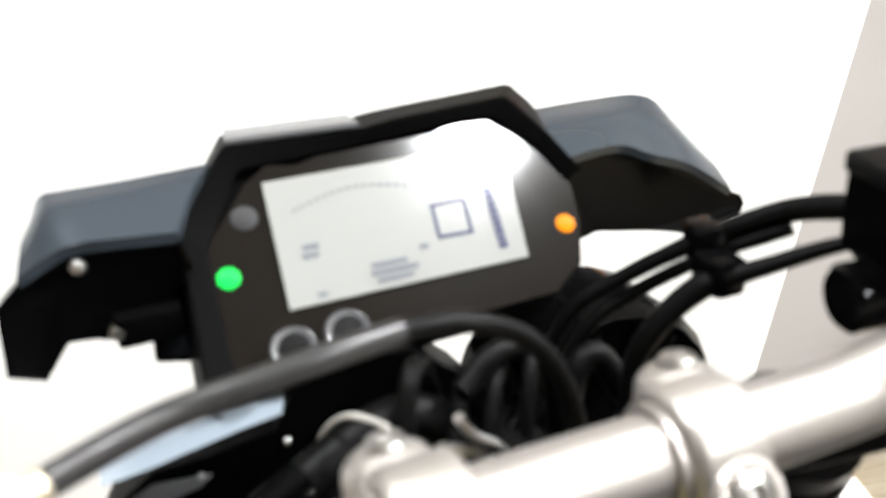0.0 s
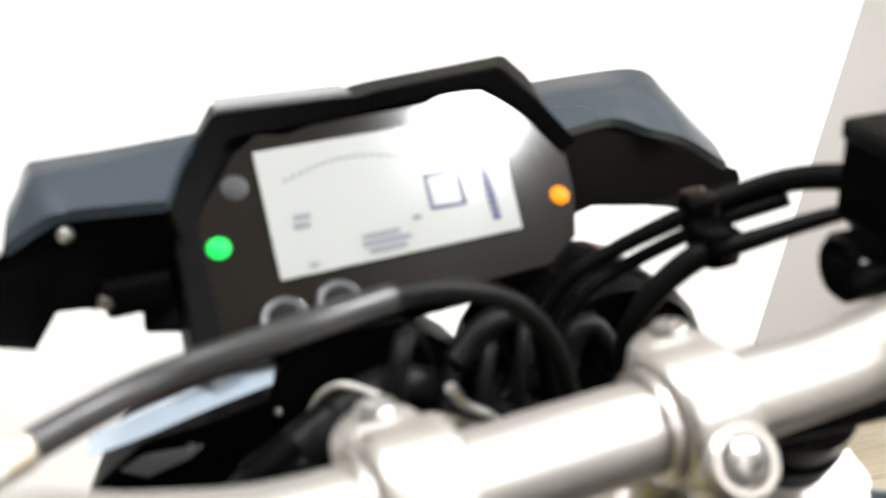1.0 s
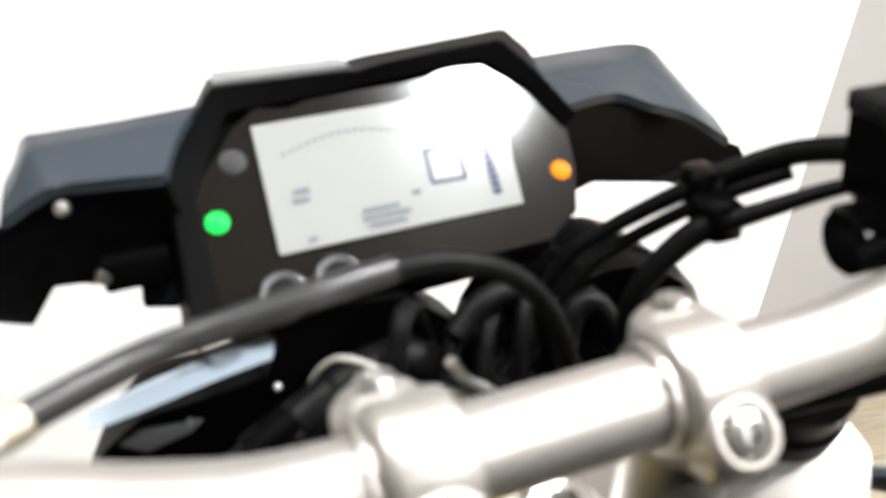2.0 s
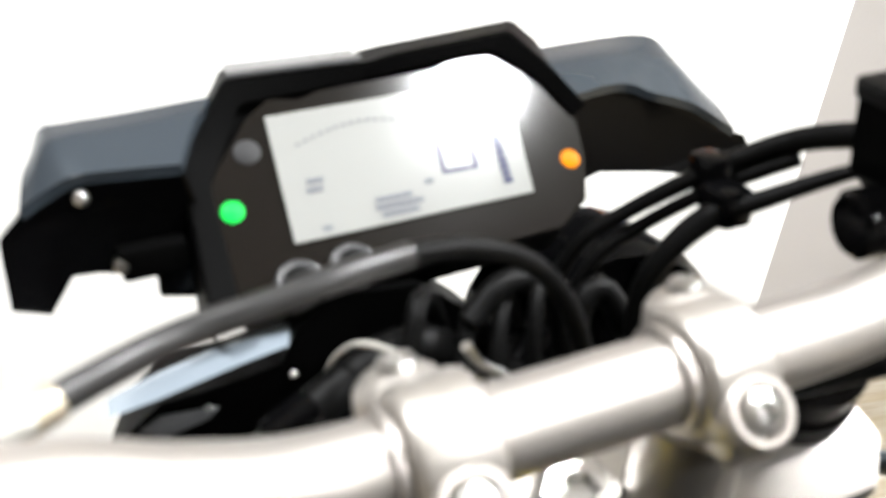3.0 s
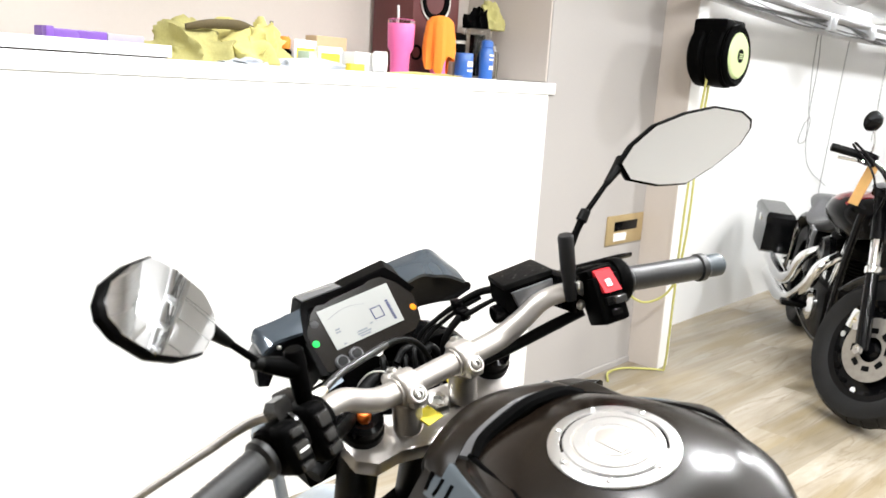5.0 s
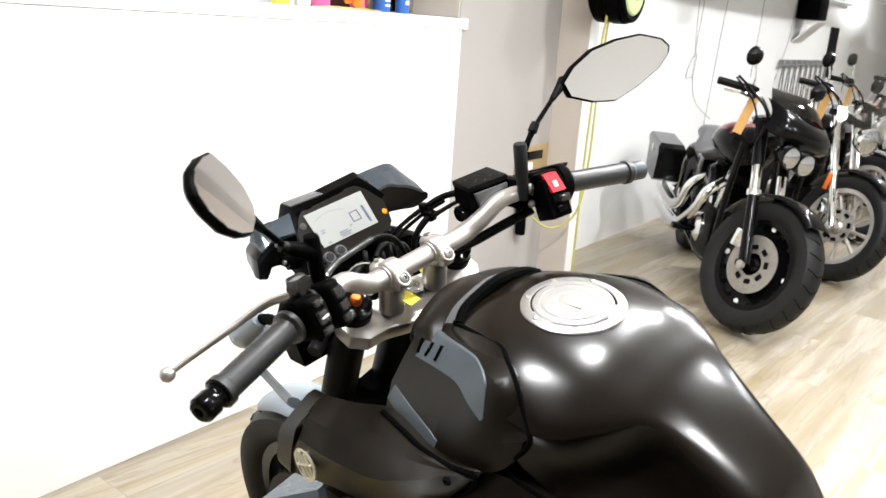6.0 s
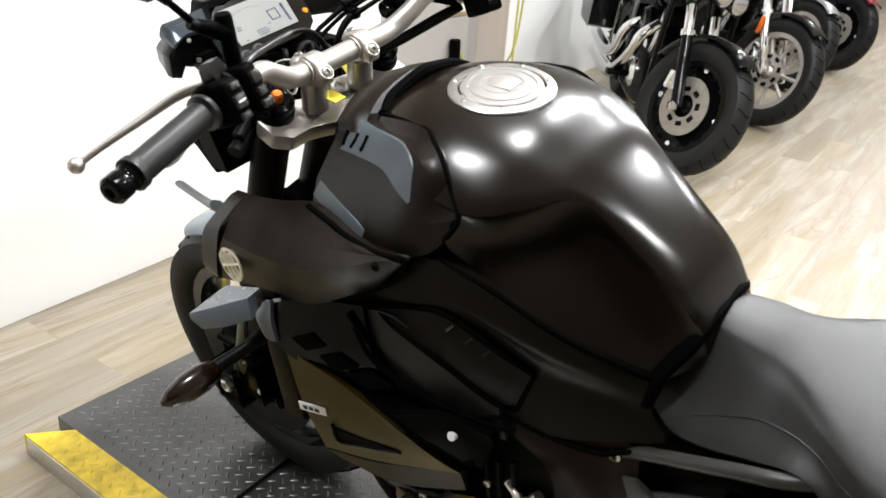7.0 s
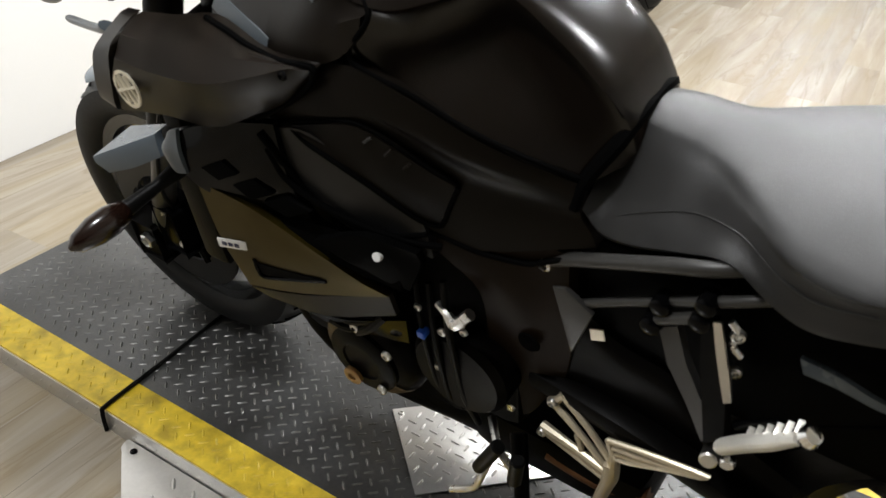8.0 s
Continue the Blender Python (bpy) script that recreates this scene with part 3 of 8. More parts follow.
for s in (-1, 1):
    cx = s * 0.0435 - 0.0115
    at = Vector((cx, BAR_Y, BAR_Z))
    clamp = lathe([(0.0146, -0.0125), (0.0185, -0.0125), (0.0205, -0.0110), (0.0212, -0.0085), (0.0212, 0.0085), (0.0205, 0.0110), (0.0185, 0.0125), (0.0146, 0.0125)], at, (1, 0, 0), 36)
    w = Vector((0, -0.80, 0.60)).normalized()
    lug_at = at + Vector((0, -0.0205, -0.0035))
    lathe([(0.0118, -0.020), (0.0120, 0.002), (0.0113, 0.0052), (0.0098, 0.0065), (0.0082, 0.0065), (0.0078, 0.002), (0, 0.002)], lug_at, w, 28, clamp)
    box(-0.0105, -0.014, -0.012, 0.0105, 0.010, 0.004, 0.004, clamp, Matrix.Translation(at + Vector((0, -0.012, -0.006))))
    front = at + Vector((0.007 if s > 0 else -0.004, 0.0195, 0.007))
    lathe([(0.0138, -0.022), (0.0145, -0.001)] + [(0.0145 * math.cos(a), 0.0100 * math.sin(a)) for a in (0.3, 0.6, 0.9, 1.2, 1.45)] + [(0, 0.0100)], front, (0, 0.16, 0.98), 24, clamp)
    box(-0.0100, -0.012, -0.014, 0.0100, 0.010, 0.000, 0.004, clamp, Matrix.Translation(at + Vector((0, 0.014, 0.005))))
    clamp = part("bar_clamp", clamp, CAST, bike, "silver bar clamp with two bolts")
    part("clamp_bolt", bolt(lug_at + w * 0.0025, w, 0.0070, 0.0062), STEEL, clamp)
    part("clamp_bolt", bolt(front + Vector((0, 0.0015, 0.0092)), (0, 0.16, 0.98), 0.0065, 0.003), STEEL, clamp)
    part("clamp_collar", lathe([(0.0146, 0), (0.0172, 0.0006), (0.0172, 0.0028), (0.0146, 0.0034)], at - Vector((0.0165, 0, 0)), (1, 0, 0), 32), ALLOY, clamp)
    part("riser", rod((cx + 0.0, BAR_Y + 0.012, 0.945), (cx, BAR_Y + 0.004, BAR_Z - 0.016), 0.0185, 0.0175, 24, 0.002), CAST, clamp)

# -- grips, levers, switches --
for s in (-1, 1):
    a, b = bar_at(s * 0.262), bar_at(s * 0.384)
    w = (b - a).normalized()
    n = (b - a).length
    prof = [(0.011, 0.0), (0.0215, 0.0), (0.0215, 0.006), (0.0165, 0.010)]
    for k in range(14):
        h = 0.014 + (n - 0.026) * k / 13
        prof += [(0.0168, h), (0.0158, h + 0.0028)]
    prof += [(0.0190, n - 0.008), (0.0190, n), (0.011, n)]
    grip = part("grip", lathe(prof, a, w, 28), GRIP, bike)
    part("bar_end", lathe([(0.010, n), (0.0150, n + 0.001), (0.0158, n + 0.004), (0.0135, n + 0.007), (0.0135, n + 0.010), (0.0155, n + 0.013), (0.0155, n + 0.028), (0.012, n + 0.032), (0.006, n + 0.032), (0.006, n + 0.026), (0, n + 0.026)], a, w, 24), GLOSS if s < 0 else INSERT, grip)


def switch_box(s, x0, x1, r, mat=PLASTIC):
    """A two-part switch housing clamped round the bar."""
    a, b = bar_at(s * x0), bar_at(s * x1)
    w = (b - a).normalized()
    n = (b - a).length
    return lathe([(0.012, 0), (r * 0.86, 0), (r, 0.004), (r * 1.03, n * 0.48), (r * 0.98, n * 0.5), (r * 1.03, n * 0.52), (r, n - 0.004), (r * 0.86, n), (0.012, n)], a, w, 20)


left_switch = part("left_switch", switch_box(-1, 0.185, 0.258, 0.026), PLASTIC, bike)
c = bar_at(-0.222)
lm = Matrix.Translation(c) @ pose(0, 0, 0, -18, 0, 14)
part("switch_block", box(-0.036, -0.034, -0.030, -0.008, 0.010, 0.022, 0.009, None, lm, 3), PLASTIC, left_switch)
part("switch_block", box(-0.003, -0.040, -0.034, 0.022, 0.010, 0.026, 0.009, None, lm, 3), PLASTIC, left_switch)
part("split_ring", lathe([(0.024, -0.002), (0.029, -0.002), (0.029, 0.002), (0.024, 0.002)], lm @ Vector((-0.0055, 0, 0)), lm.to_3x3() @ Vector((1, 0, 0)), 24), BUTTON, left_switch)
for x0, z0, x1, z1, d in ((-0.030, -0.014, -0.014, 0.002, 0.034), (-0.028, 0.008, -0.014, 0.016, 0.034), (0.002, 0.002, 0.017, 0.016, 0.040), (0.003, -0.014, 0.016, -0.003, 0.040), (0.002, -0.028, 0.018, -0.018, 0.040), (-0.030, -0.027, -0.016, -0.019, 0.034)):
    part("button", box(x0, -d - 0.005, z0, x1, -d + 0.004, z1, 0.0022, None, lm), BUTTON, left_switch, "worn glossy switch button")
part("thumb_knob", loft([[lm @ Vector((x, y, 0.020)) for x, y in ((-0.018, -0.012), (0.000, -0.012), (0.000, 0.006), (-0.018, 0.006))], [lm @ Vector((x, y, 0.034)) for x, y in ((-0.020, -0.014), (0.002, -0.014), (0.002, 0.006), (-0.020, 0.006))], [lm @ Vector((x, y, 0.042)) for x, y in ((-0.016, -0.014), (-0.001, -0.014), (-0.001, 0.002), (-0.016, 0.002))]]), BUTTON, left_switch)
part("mark", box(-0.028, -0.0397, -0.007, -0.016, -0.0391, -0.005, 0, None, lm), WHITE_MARK, left_switch)
right_switch = part("right_switch", switch_box(1, 0.200, 0.250, 0.026), PLASTIC, bike)
c = bar_at(0.219)
m = Matrix.Translation(c) @ pose(0, 0, 0, -22, 0, -14)
part("switch_block", box(-0.019, -0.038, -0.050, 0.020, 0.004, 0.012, 0.006, None, m), PLASTIC, right_switch)
part("switch_block", box(-0.019, -0.030, 0.010, 0.020, 0.006, 0.022, 0.005, None, m), PLASTIC, right_switch)
part("stop_switch", loft([[m @ Vector(p) for p in ((-0.012, -0.024, 0.022), (0.012, -0.024, 0.021), (0.013, -0.036, -0.010), (-0.011, -0.036, -0.009))], [m @ Vector(p) for p in ((-0.012, -0.034, 0.018), (0.012, -0.034, 0.017), (0.013, -0.046, -0.011), (-0.011, -0.046, -0.010))]]), RED, right_switch, "red stop switch")
part("mark", plate([m @ Vector(p) for p in ((-0.004, -0.0405, 0.006), (0.003, -0.0405, 0.006), (0.003, -0.0440, -0.003), (-0.004, -0.0440, -0.003))], m.to_3x3() @ Vector((0, -0.0006, 0))), WHITE_MARK, right_switch)
part("rocker", box(-0.004, -0.052, -0.027, 0.014, -0.036, -0.016, 0.003, None, m), BUTTON, right_switch)
part("button", box(-0.010, -0.043, -0.026, 0.004, -0.036, -0.016, 0.002, None, m), RUBBER, right_switch)
part("button", box(-0.008, -0.043, -0.041, 0.008, -0.036, -0.032, 0.002, None, m), GLOSS, right_switch)
throttle = lathe([(0.013, 0), (0.030, 0.0), (0.031, 0.004), (0.031, 0.014), (0.028, 0.018), (0.018, 0.020)], bar_at(0.244), bar_at(0.30) - bar_at(0.244), 28)
part("throttle_drum", throttle, PLASTIC, right_switch)

# clutch side: perch, lever with a ball end
clutch = part("clutch_lever", tube([(-0.196, -0.345, 1.040), (-0.235, -0.322, 1.036), (-0.29, -0.325, 1.030), (-0.345, -0.327, 1.022), (-0.378, -0.322, 1.012)], [0.008, 0.0085, 0.0075, 0.006, 0.005], 12, 6, flat=0.62), ALLOY, bike, "polished silver clutch lever")
part("lever_ball", lathe([(0, -0.0095)] + [(0.0095 * math.cos(a), 0.0095 * math.sin(a)) for a in np.linspace(-1.3, 1.3, 9)] + [(0, 0.0095)], (-0.383, -0.321, 1.011), (1, 0, 0), 18), ALLOY, clutch)
perch = box(-0.214, -0.392, 1.030, -0.188, -0.335, 1.066, 0.006)
rod((-0.20, -0.340, 1.060), (-0.20, -0.340, 1.022), 0.009, seg=14, bevel=0.002, bm=perch)
perch = part("clutch_perch", perch, GLOSS, bike)
part("cable_adjuster", rod((-0.176, -0.341, 1.040), (-0.152, -0.332, 1.038), 0.0072, 0.0058, 16, 0.001), PALE_ALLOY, perch)
part("adjuster_wheel", rod((-0.192, -0.347, 1.041), (-0.172, -0.340, 1.040), 0.0120, 0.0105, 16, 0.002), PALE_ALLOY, perch, "bright knurled cable adjuster")
brake = part("brake_lever", tube([(0.196, -0.345, 1.040), (0.235, -0.322, 1.036), (0.29, -0.325, 1.030), (0.345, -0.330, 1.024), (0.378, -0.326, 1.016)], [0.008, 0.0085, 0.0075, 0.006, 0.005], 12, 6, flat=0.62), GLOSS, bike)

DISC_GREY = material("pale_dust", (0.09, 0.085, 0.08), 0.8)
# master cylinder with its box reservoir
mc = [(0.121, -0.312), (0.190, -0.318), (0.181, -0.366), (0.111, -0.352)]
reservoir = part("reservoir", loft([[(0.128, -0.316, 1.030), (0.190, -0.322, 1.030), (0.180, -0.362, 1.028), (0.120, -0.350, 1.028)], [(x, y, 1.040) for x, y in mc], [(x, y, 1.066) for x, y in mc]]), PLASTIC, bike)
cx, cy = sum(p[0] for p in mc) / 4, sum(p[1] for p in mc) / 4
part("lid", plate([(cx + (x - cx) * 1.04, cy + (y - cy) * 1.06, 1.074) for x, y in mc], (0, 0, -0.008), 0.002), RUBBER, reservoir, "dusty black reservoir lid")
for fx, fy in ((0.128, -0.330), (0.140, -0.342), (0.152, -0.328), (0.163, -0.350), (0.172, -0.335), (0.146, -0.354), (0.133, -0.346), (0.176, -0.356)):
    part("dust_fleck", box(fx, fy, 1.0738, fx + 0.0022, fy + 0.0016, 1.0744), DISC_GREY, reservoir)
part("badge_panel", plate([(0.118, -0.3545, 1.062), (0.178, -0.3655, 1.062), (0.176, -0.3650, 1.040), (0.126, -0.3560, 1.038)], (0.001, -0.004, 0), 0.001), GREY_STRIP, reservoir)
part("brake_pump", rod((0.105, -0.330, 1.028), (0.200, -0.352, 1.032), 0.0125, seg=18, bevel=0.002), GLOSS, bike)
part("pump_clamp", box(0.182, -0.402, 1.018, 0.198, -0.345, 1.066, 0.005), GLOSS, bike)
part("clamp_bolt", bolt((0.190, -0.403, 1.056), (0, -1, 0.1), 0.0068, 0.005), STEEL, bike)
part("clamp_bolt", bolt((0.190, -0.403, 1.030), (0, -1, 0.1), 0.0068, 0.005), STEEL, bike)

# -- mirrors --
OUTLINE = [(0, 0), (0.018, 0.020), (0.051, 0.037), (0.094, 0.040), (0.136, 0.035), (0.172, 0.016), (0.184, 0.0), (0.182, -0.012), (0.165, -0.030), (0.126, -0.048), (0.086, -0.059), (0.048, -0.048), (0.010, -0.026)]


def mirror(s, post_x, inner, across, upward, flip, top_z, root_dz, root_r):
    foot, top = Vector((s * post_x, -0.398, 1.046)), Vector((s * post_x, -0.399, top_z))
    n = (top - foot).length
    # The right stem's lighter colour paints in the light on its face.
    mir = part("mirror_stem", lathe([(0.0075, -0.006), (0.0085, 0.0), (0.0088, n * 0.35), (0.0100, n * 0.45), (0.0102, n - 0.003), (0.0088, n), (0, n + 0.0005)], foot, top - foot, 18), BAND if s > 0 else PLASTIC, bike)
    inner, across, upward = Vector(inner), Vector(across), Vector(upward)
    back = across.cross(upward).normalized()
    if back.y < 0:
        back = -back
    root = Vector((s * (post_x + 0.034), -0.398, top_z + root_dz))
    start = Vector((s * (post_x + 0.003), -0.399, top_z - 0.020))
    part("arm_root", tube([start, start.lerp(root, 0.55), root], root_r, 12, 2), PLASTIC, mir)
    part("arm_joint", rod(root - (root - start).normalized() * 0.006, root + (root - start).normalized() * 0.010, 0.0074, 0.0066, 14, 0.001), RUBBER, mir)
    end = inner + across * 0.012 + back * 0.012
    away = (end - root).normalized()
    part("arm", tube([root, root.lerp(end, 0.5), end], [0.0046, 0.0042, 0.0046], 12, 3, flat=0.8), PLASTIC, mir)
    part("arm_boot", tube([end - away * 0.040, end - away * 0.018, end], [0.0055, 0.0085, 0.0120], 12, 3, flat=0.8), RUBBER, mir)
    mid = (0.092, -0.008)
    ring = lambda k, d: [inner + across * (mid[0] + (x - mid[0]) * k) + upward * flip * (mid[1] + (y - mid[1]) * k) + back * d for x, y in OUTLINE]
    head = part("mirror_head", loft([ring(0.97, -0.002), ring(1.0, 0.0), ring(1.0, 0.006), ring(0.93, 0.010), ring(0.6, 0.016), ring(0.2, 0.018)]), PLASTIC, mir)
    part("glass", plate(ring(0.945, -0.0035), back * 0.001), MIRROR, head, "clean mirror glass")


mirror(1, 0.179, (0.285, -0.396, 1.188), (0.997, -0.408, 0.113), (0.081, 0.106, 0.833), 1.1, 1.128, 0.012, [0.0062, 0.0045, 0.0050])
mirror(-1, 0.204, (-0.272, -0.401, 1.198), (-0.644, -0.626, 0.44), (0.096, 0.505, 0.858), -0.92, 1.136, -0.002, [0.0115, 0.0095, 0.0075])

# -- instrument cluster, on a face tilted by 45 degrees --
S = math.sqrt(0.5)
DASH = Matrix(((1, 0, 0, -0.007), (0, S, -S, -0.2), (0, S, S, 1.03), (0, 0, 0, 1)))


def on_dash(points, h=0.0):
    return [DASH @ Vector((x, y, h)) for x, y in points]


DN = DASH.to_3x3() @ Vector((0, 0, 1))
rim = [(-0.0870, 0.010), (-0.0885, -0.012), (-0.0880, -0.040), (-0.082, -0.0455), (0.058, -0.0415), (0.0745, -0.030), (0.0815, -0.010), (0.0855, 0.016), (0.075, 0.0305), (0.055, 0.0495), (0.036, 0.0508), (0.026, 0.0475), (-0.030, 0.0460), (-0.0395, 0.0435), (-0.0525, 0.0460), (-0.064, 0.038)]
cluster = part("instrument_panel", loft([on_dash([(x * 0.9, y * 0.9) for x, y in rim], -0.034), on_dash(rim, -0.026), on_dash(rim, -0.003)]), PLASTIC, bike)
part("bezel", plate(on_dash([(x * 0.985, y * 0.985) for x, y in rim], 0.0), DN * -0.003), BEZEL, cluster, "smoked glossy bezel", soft=False)
SX0, SX1, SY0, SY1 = -0.0560, 0.0535, -0.0225, 0.0365
part("screen", plate(on_dash([(SX0 - 0.0015, SY0), (SX1 - 0.004, SY0), (SX1 + 0.0035, SY1), (SX0 + 0.0005, SY1)], 0.0012), DN * -0.001), LCD, cluster, "pale grey liquid crystal screen")


def segment(x0, y0, x1, y1, w, mat=LCD_INK, name="segment"):
    a, b = Vector((x0, y0, 0)), Vector((x1, y1, 0))
    n = (b - a).normalized().cross(Vector((0, 0, 1))) * w / 2
    pts = [a - n, b - n, b + n, a + n]
    part(name, plate(on_dash([(p.x, p.y) for p in pts], 0.0017), DN * -0.0004), mat, cluster, soft=False)


# speed figure 0, bars and small unreadable print
for x0, y0, x1, y1 in ((0.0130, 0.0105, 0.0295, 0.0105), (0.0125, -0.005, 0.0285, -0.0055), (0.0140, 0.0100, 0.0128, -0.0048), (0.0290, 0.0100, 0.0280, -0.0052)):
    segment(x0, y0, x1, y1, 0.0014)
for k in range(9):
    y = 0.0125 - k * 0.0034
    segment(0.0395 - k * 0.0002, y, 0.0435 - k * 0.0002, y, 0.0026)
for x0, x1, y in ((-0.020, -0.004, -0.0115), (-0.021, 0.000, -0.0150), (-0.019, -0.003, -0.0185), (-0.046, -0.039, 0.003), (-0.047, -0.040, -0.001), (-0.045, -0.041, -0.019), (0.003, 0.007, -0.0075)):
    segment(x0, y, x1, y, 0.0022, LCD_FAINT, "print_bar")
for k in range(16):
    segment(-0.046 + k * 0.0036, 0.0205 + 0.006 * math.sin(0.2 * k), -0.0445 + k * 0.0036, 0.0210 + 0.006 * math.sin(0.2 * k), 0.0010, LCD_FAINT, "tick")


def lens(name, x, y, r, mat, label=""):
    at = DASH @ Vector((x, y, 0.0))
    part(name, lathe([(0, 0.0012), (r * 0.7, 0.0011), (r, 0.0003), (r, -0.001)], at, DN, 20), mat, cluster, label)


lens("indicator_lamp", -0.0780, -0.0030, 0.0048, GREEN_LED, "lit green indicator lamp")
lens("indicator_lamp", 0.0728, -0.0105, 0.0046, AMBER_LED, "lit amber warning lamp")
lens("indicator_lamp", -0.0662, 0.0222, 0.0058, GREY_ICON)
for bx, by in ((-0.0600, -0.0395), (-0.0375, -0.0375)):
    at = DASH @ Vector((bx, by, 0.0))
    b = part("button", lathe([(0.0098, -0.012), (0.0098, 0.003), (0.0086, 0.005), (0.0068, 0.0040), (0, 0.0045)], at, DN, 24), GREY_STRIP, cluster, "round button with a grey rim")
    part("button_face", lathe([(0, 0.0056), (0.0064, 0.0054), (0.0067, 0.0035)], at, DN, 20), RUBBER, b)
hood_out = [(-0.096, -0.046), (-0.093, 0.022), (-0.0690, 0.0540), (-0.006, 0.0520), (0.006, 0.0540), (0.0650, 0.0570), (0.078, 0.0350), (0.088, 0.012)]
hood_in = [(-0.0840, -0.048), (-0.0840, 0.010), (-0.0640, 0.0450), (-0.006, 0.0470), (0.006, 0.0480), (0.056, 0.0510), (0.0730, 0.0290), (0.0820, 0.010)]
hood_back = [(-0.100, -0.046), (-0.097, 0.030), (-0.0655, 0.0760), (-0.004, 0.0735), (0.008, 0.0750), (0.0815, 0.0785), (0.0900, 0.0640), (0.0945, 0.0250)]
part("panel_back", plate(on_dash([(x * 1.05, y * 1.04) for x, y in hood_in[1:]] + [(0.070, -0.030), (-0.080, -0.040)], -0.0045), DN * -0.012), PLASTIC, cluster)
hb = bmesh.new()
lev = [on_dash(hood_in, 0.001), on_dash(hood_out, 0.006), on_dash(hood_back, -0.018), on_dash([(x * 0.94, y - 0.006 if y > 0 else y + 0.006) for x, y in hood_back], -0.052)]
hv = [[hb.verts.new(p) for p in r] for r in lev]
for p, q in zip(hv, hv[1:]):
    for k in range(len(p) - 1):
        hb.faces.new((p[k], p[k + 1], q[k + 1], q[k]))
bmesh.ops.bevel(hb, geom=[e for e in hb.edges if len(e.link_faces) == 2], offset=0.0011, segments=2, affect="EDGES")
part("hood", hb, PLASTIC, cluster, "matte black visor over the screen")

strip = [DASH @ Vector(p) for p in ((-0.0672, 0.0562, 0.0050), (-0.0075, 0.0545, 0.0050), (-0.0055, 0.0728, -0.0158), (-0.0645, 0.0750, -0.0158))]
lift = (strip[1] - strip[0]).cross(strip[3] - strip[0]).normalized()
lift = lift if lift.z > 0 else -lift
part("hood_strip", plate([p + lift * 0.0012 for p in strip], lift * -0.002, 0.0004), GREY_STRIP, cluster, "satin grey strip on the visor")

# -- headlamp cowl: slate wings each side, black lamp bodies below --
cowl = part("headlamp_cowl", loft([[(-0.082, -0.165, 1.030), (0.068, -0.165, 1.030), (0.060, -0.165, 0.970), (-0.074, -0.165, 0.970)], [(-0.080, -0.11, 1.036), (0.086, -0.11, 1.036), (0.080, -0.12, 0.955), (-0.074, -0.12, 0.955)], [(-0.055, -0.03, 1.000), (0.085, -0.03, 1.000), (0.080, -0.06, 0.945), (-0.050, -0.06, 0.945)]]), PLASTIC, bike)
WINGS = {
    -1: ([(-0.084, 1.06), (-0.118, 1.059), (-0.142, 1.059), (-0.151, 1.058), (-0.157, 1.048)],
         [(-0.103, 1.045), (-0.124, 1.047), (-0.14, 1.048), (-0.15, 1.045), (-0.162, 1.039)],
         [(-0.172, 1.028), (-0.173, 1.019), (-0.175, 0.999), (-0.162, 0.994), (-0.151, 1.008), (-0.141, 1.007), (-0.12, 1.0), (-0.121, 0.991), (-0.092, 0.984)]),
    1: ([(0.100, 1.044), (0.150, 1.044), (0.182, 1.042), (0.200, 1.032), (0.226, 1.003)],
        [(0.090, 1.032), (0.127, 1.035), (0.150, 1.026), (0.175, 1.016), (0.204, 0.996)],
        [(0.213, 0.990), (0.216, 0.984), (0.213, 0.978), (0.200, 0.976), (0.188, 0.973), (0.177, 0.973), (0.152, 0.980), (0.117, 0.987), (0.090, 0.980)]),
}
for s in (-1, 1):
    far, near, low = WINGS[s]
    if s < 0:
        far = [(x + 0.0015, z + 0.0078) for x, z in far]
        near, low = [[(x + 0.0022, z + 0.0075) for x, z in row] for row in (near, low)]
    back, front = (-0.170, -0.205) if s < 0 else (-0.085, -0.150)
    low_row, far_row = [(x, front, z) for x, z in near], [(x, back, z) for x, z in far]
    mid_row = [((a[0] + b[0]) / 2, (back + front) / 2, (a[2] + b[2]) / 2 + 0.003) for a, b in zip(low_row, far_row)]
    part("wing_panel", shell([low_row, mid_row, far_row], (0, 0.002, -0.005), 5), WING, cowl, "satin slate upper panel")
    edge = [(x, z - 0.002) for x, z in near] + low
    cx, cz = s * 0.13, sum(z for x, z in edge) / len(edge)
    rings = [[(cx + (x - cx) * k, front + d, cz + (z - cz) * m) for x, z in edge] for k, d, m in ((0.94, 0.0035, 0.93), (1.0, 0.002, 1.0), (0.98, 0.014, 0.97), (0.78, 0.034, 0.86), (0.55, 0.060, 0.6))]
    body = part("lamp_body", loft(rings), GLOSS, cowl)
    kx = near[2][0]
    if s < 0:
        part("screw", bolt((kx, front - 0.003, near[2][1] - 0.008), (s * 0.3, -1, 0.3), 0.0030, 0.003), STEEL, body)
    part("headlamp_lens", lathe([(0, 0.012), (0.022, 0.009), (0.032, 0.0), (0.032, -0.01)], (s * 0.045, -0.040, 0.975), (0, 1, -0.3), 24), CHROME, cowl)
    if s > 0:
        continue
    clip = box(-0.013, -0.006, -0.007, 0.013, 0.004, 0.006, 0.002, None, Matrix.Translation((s * 0.118, front, 1.018)))
    part("wire_clip", clip, PLASTIC, body)
    if s < 0:
        part("clip_pin", rod((s * 0.130, front - 0.006, 1.018), (s * 0.130, front, 1.018), 0.0035, seg=10, bevel=0.001), STEEL, body)

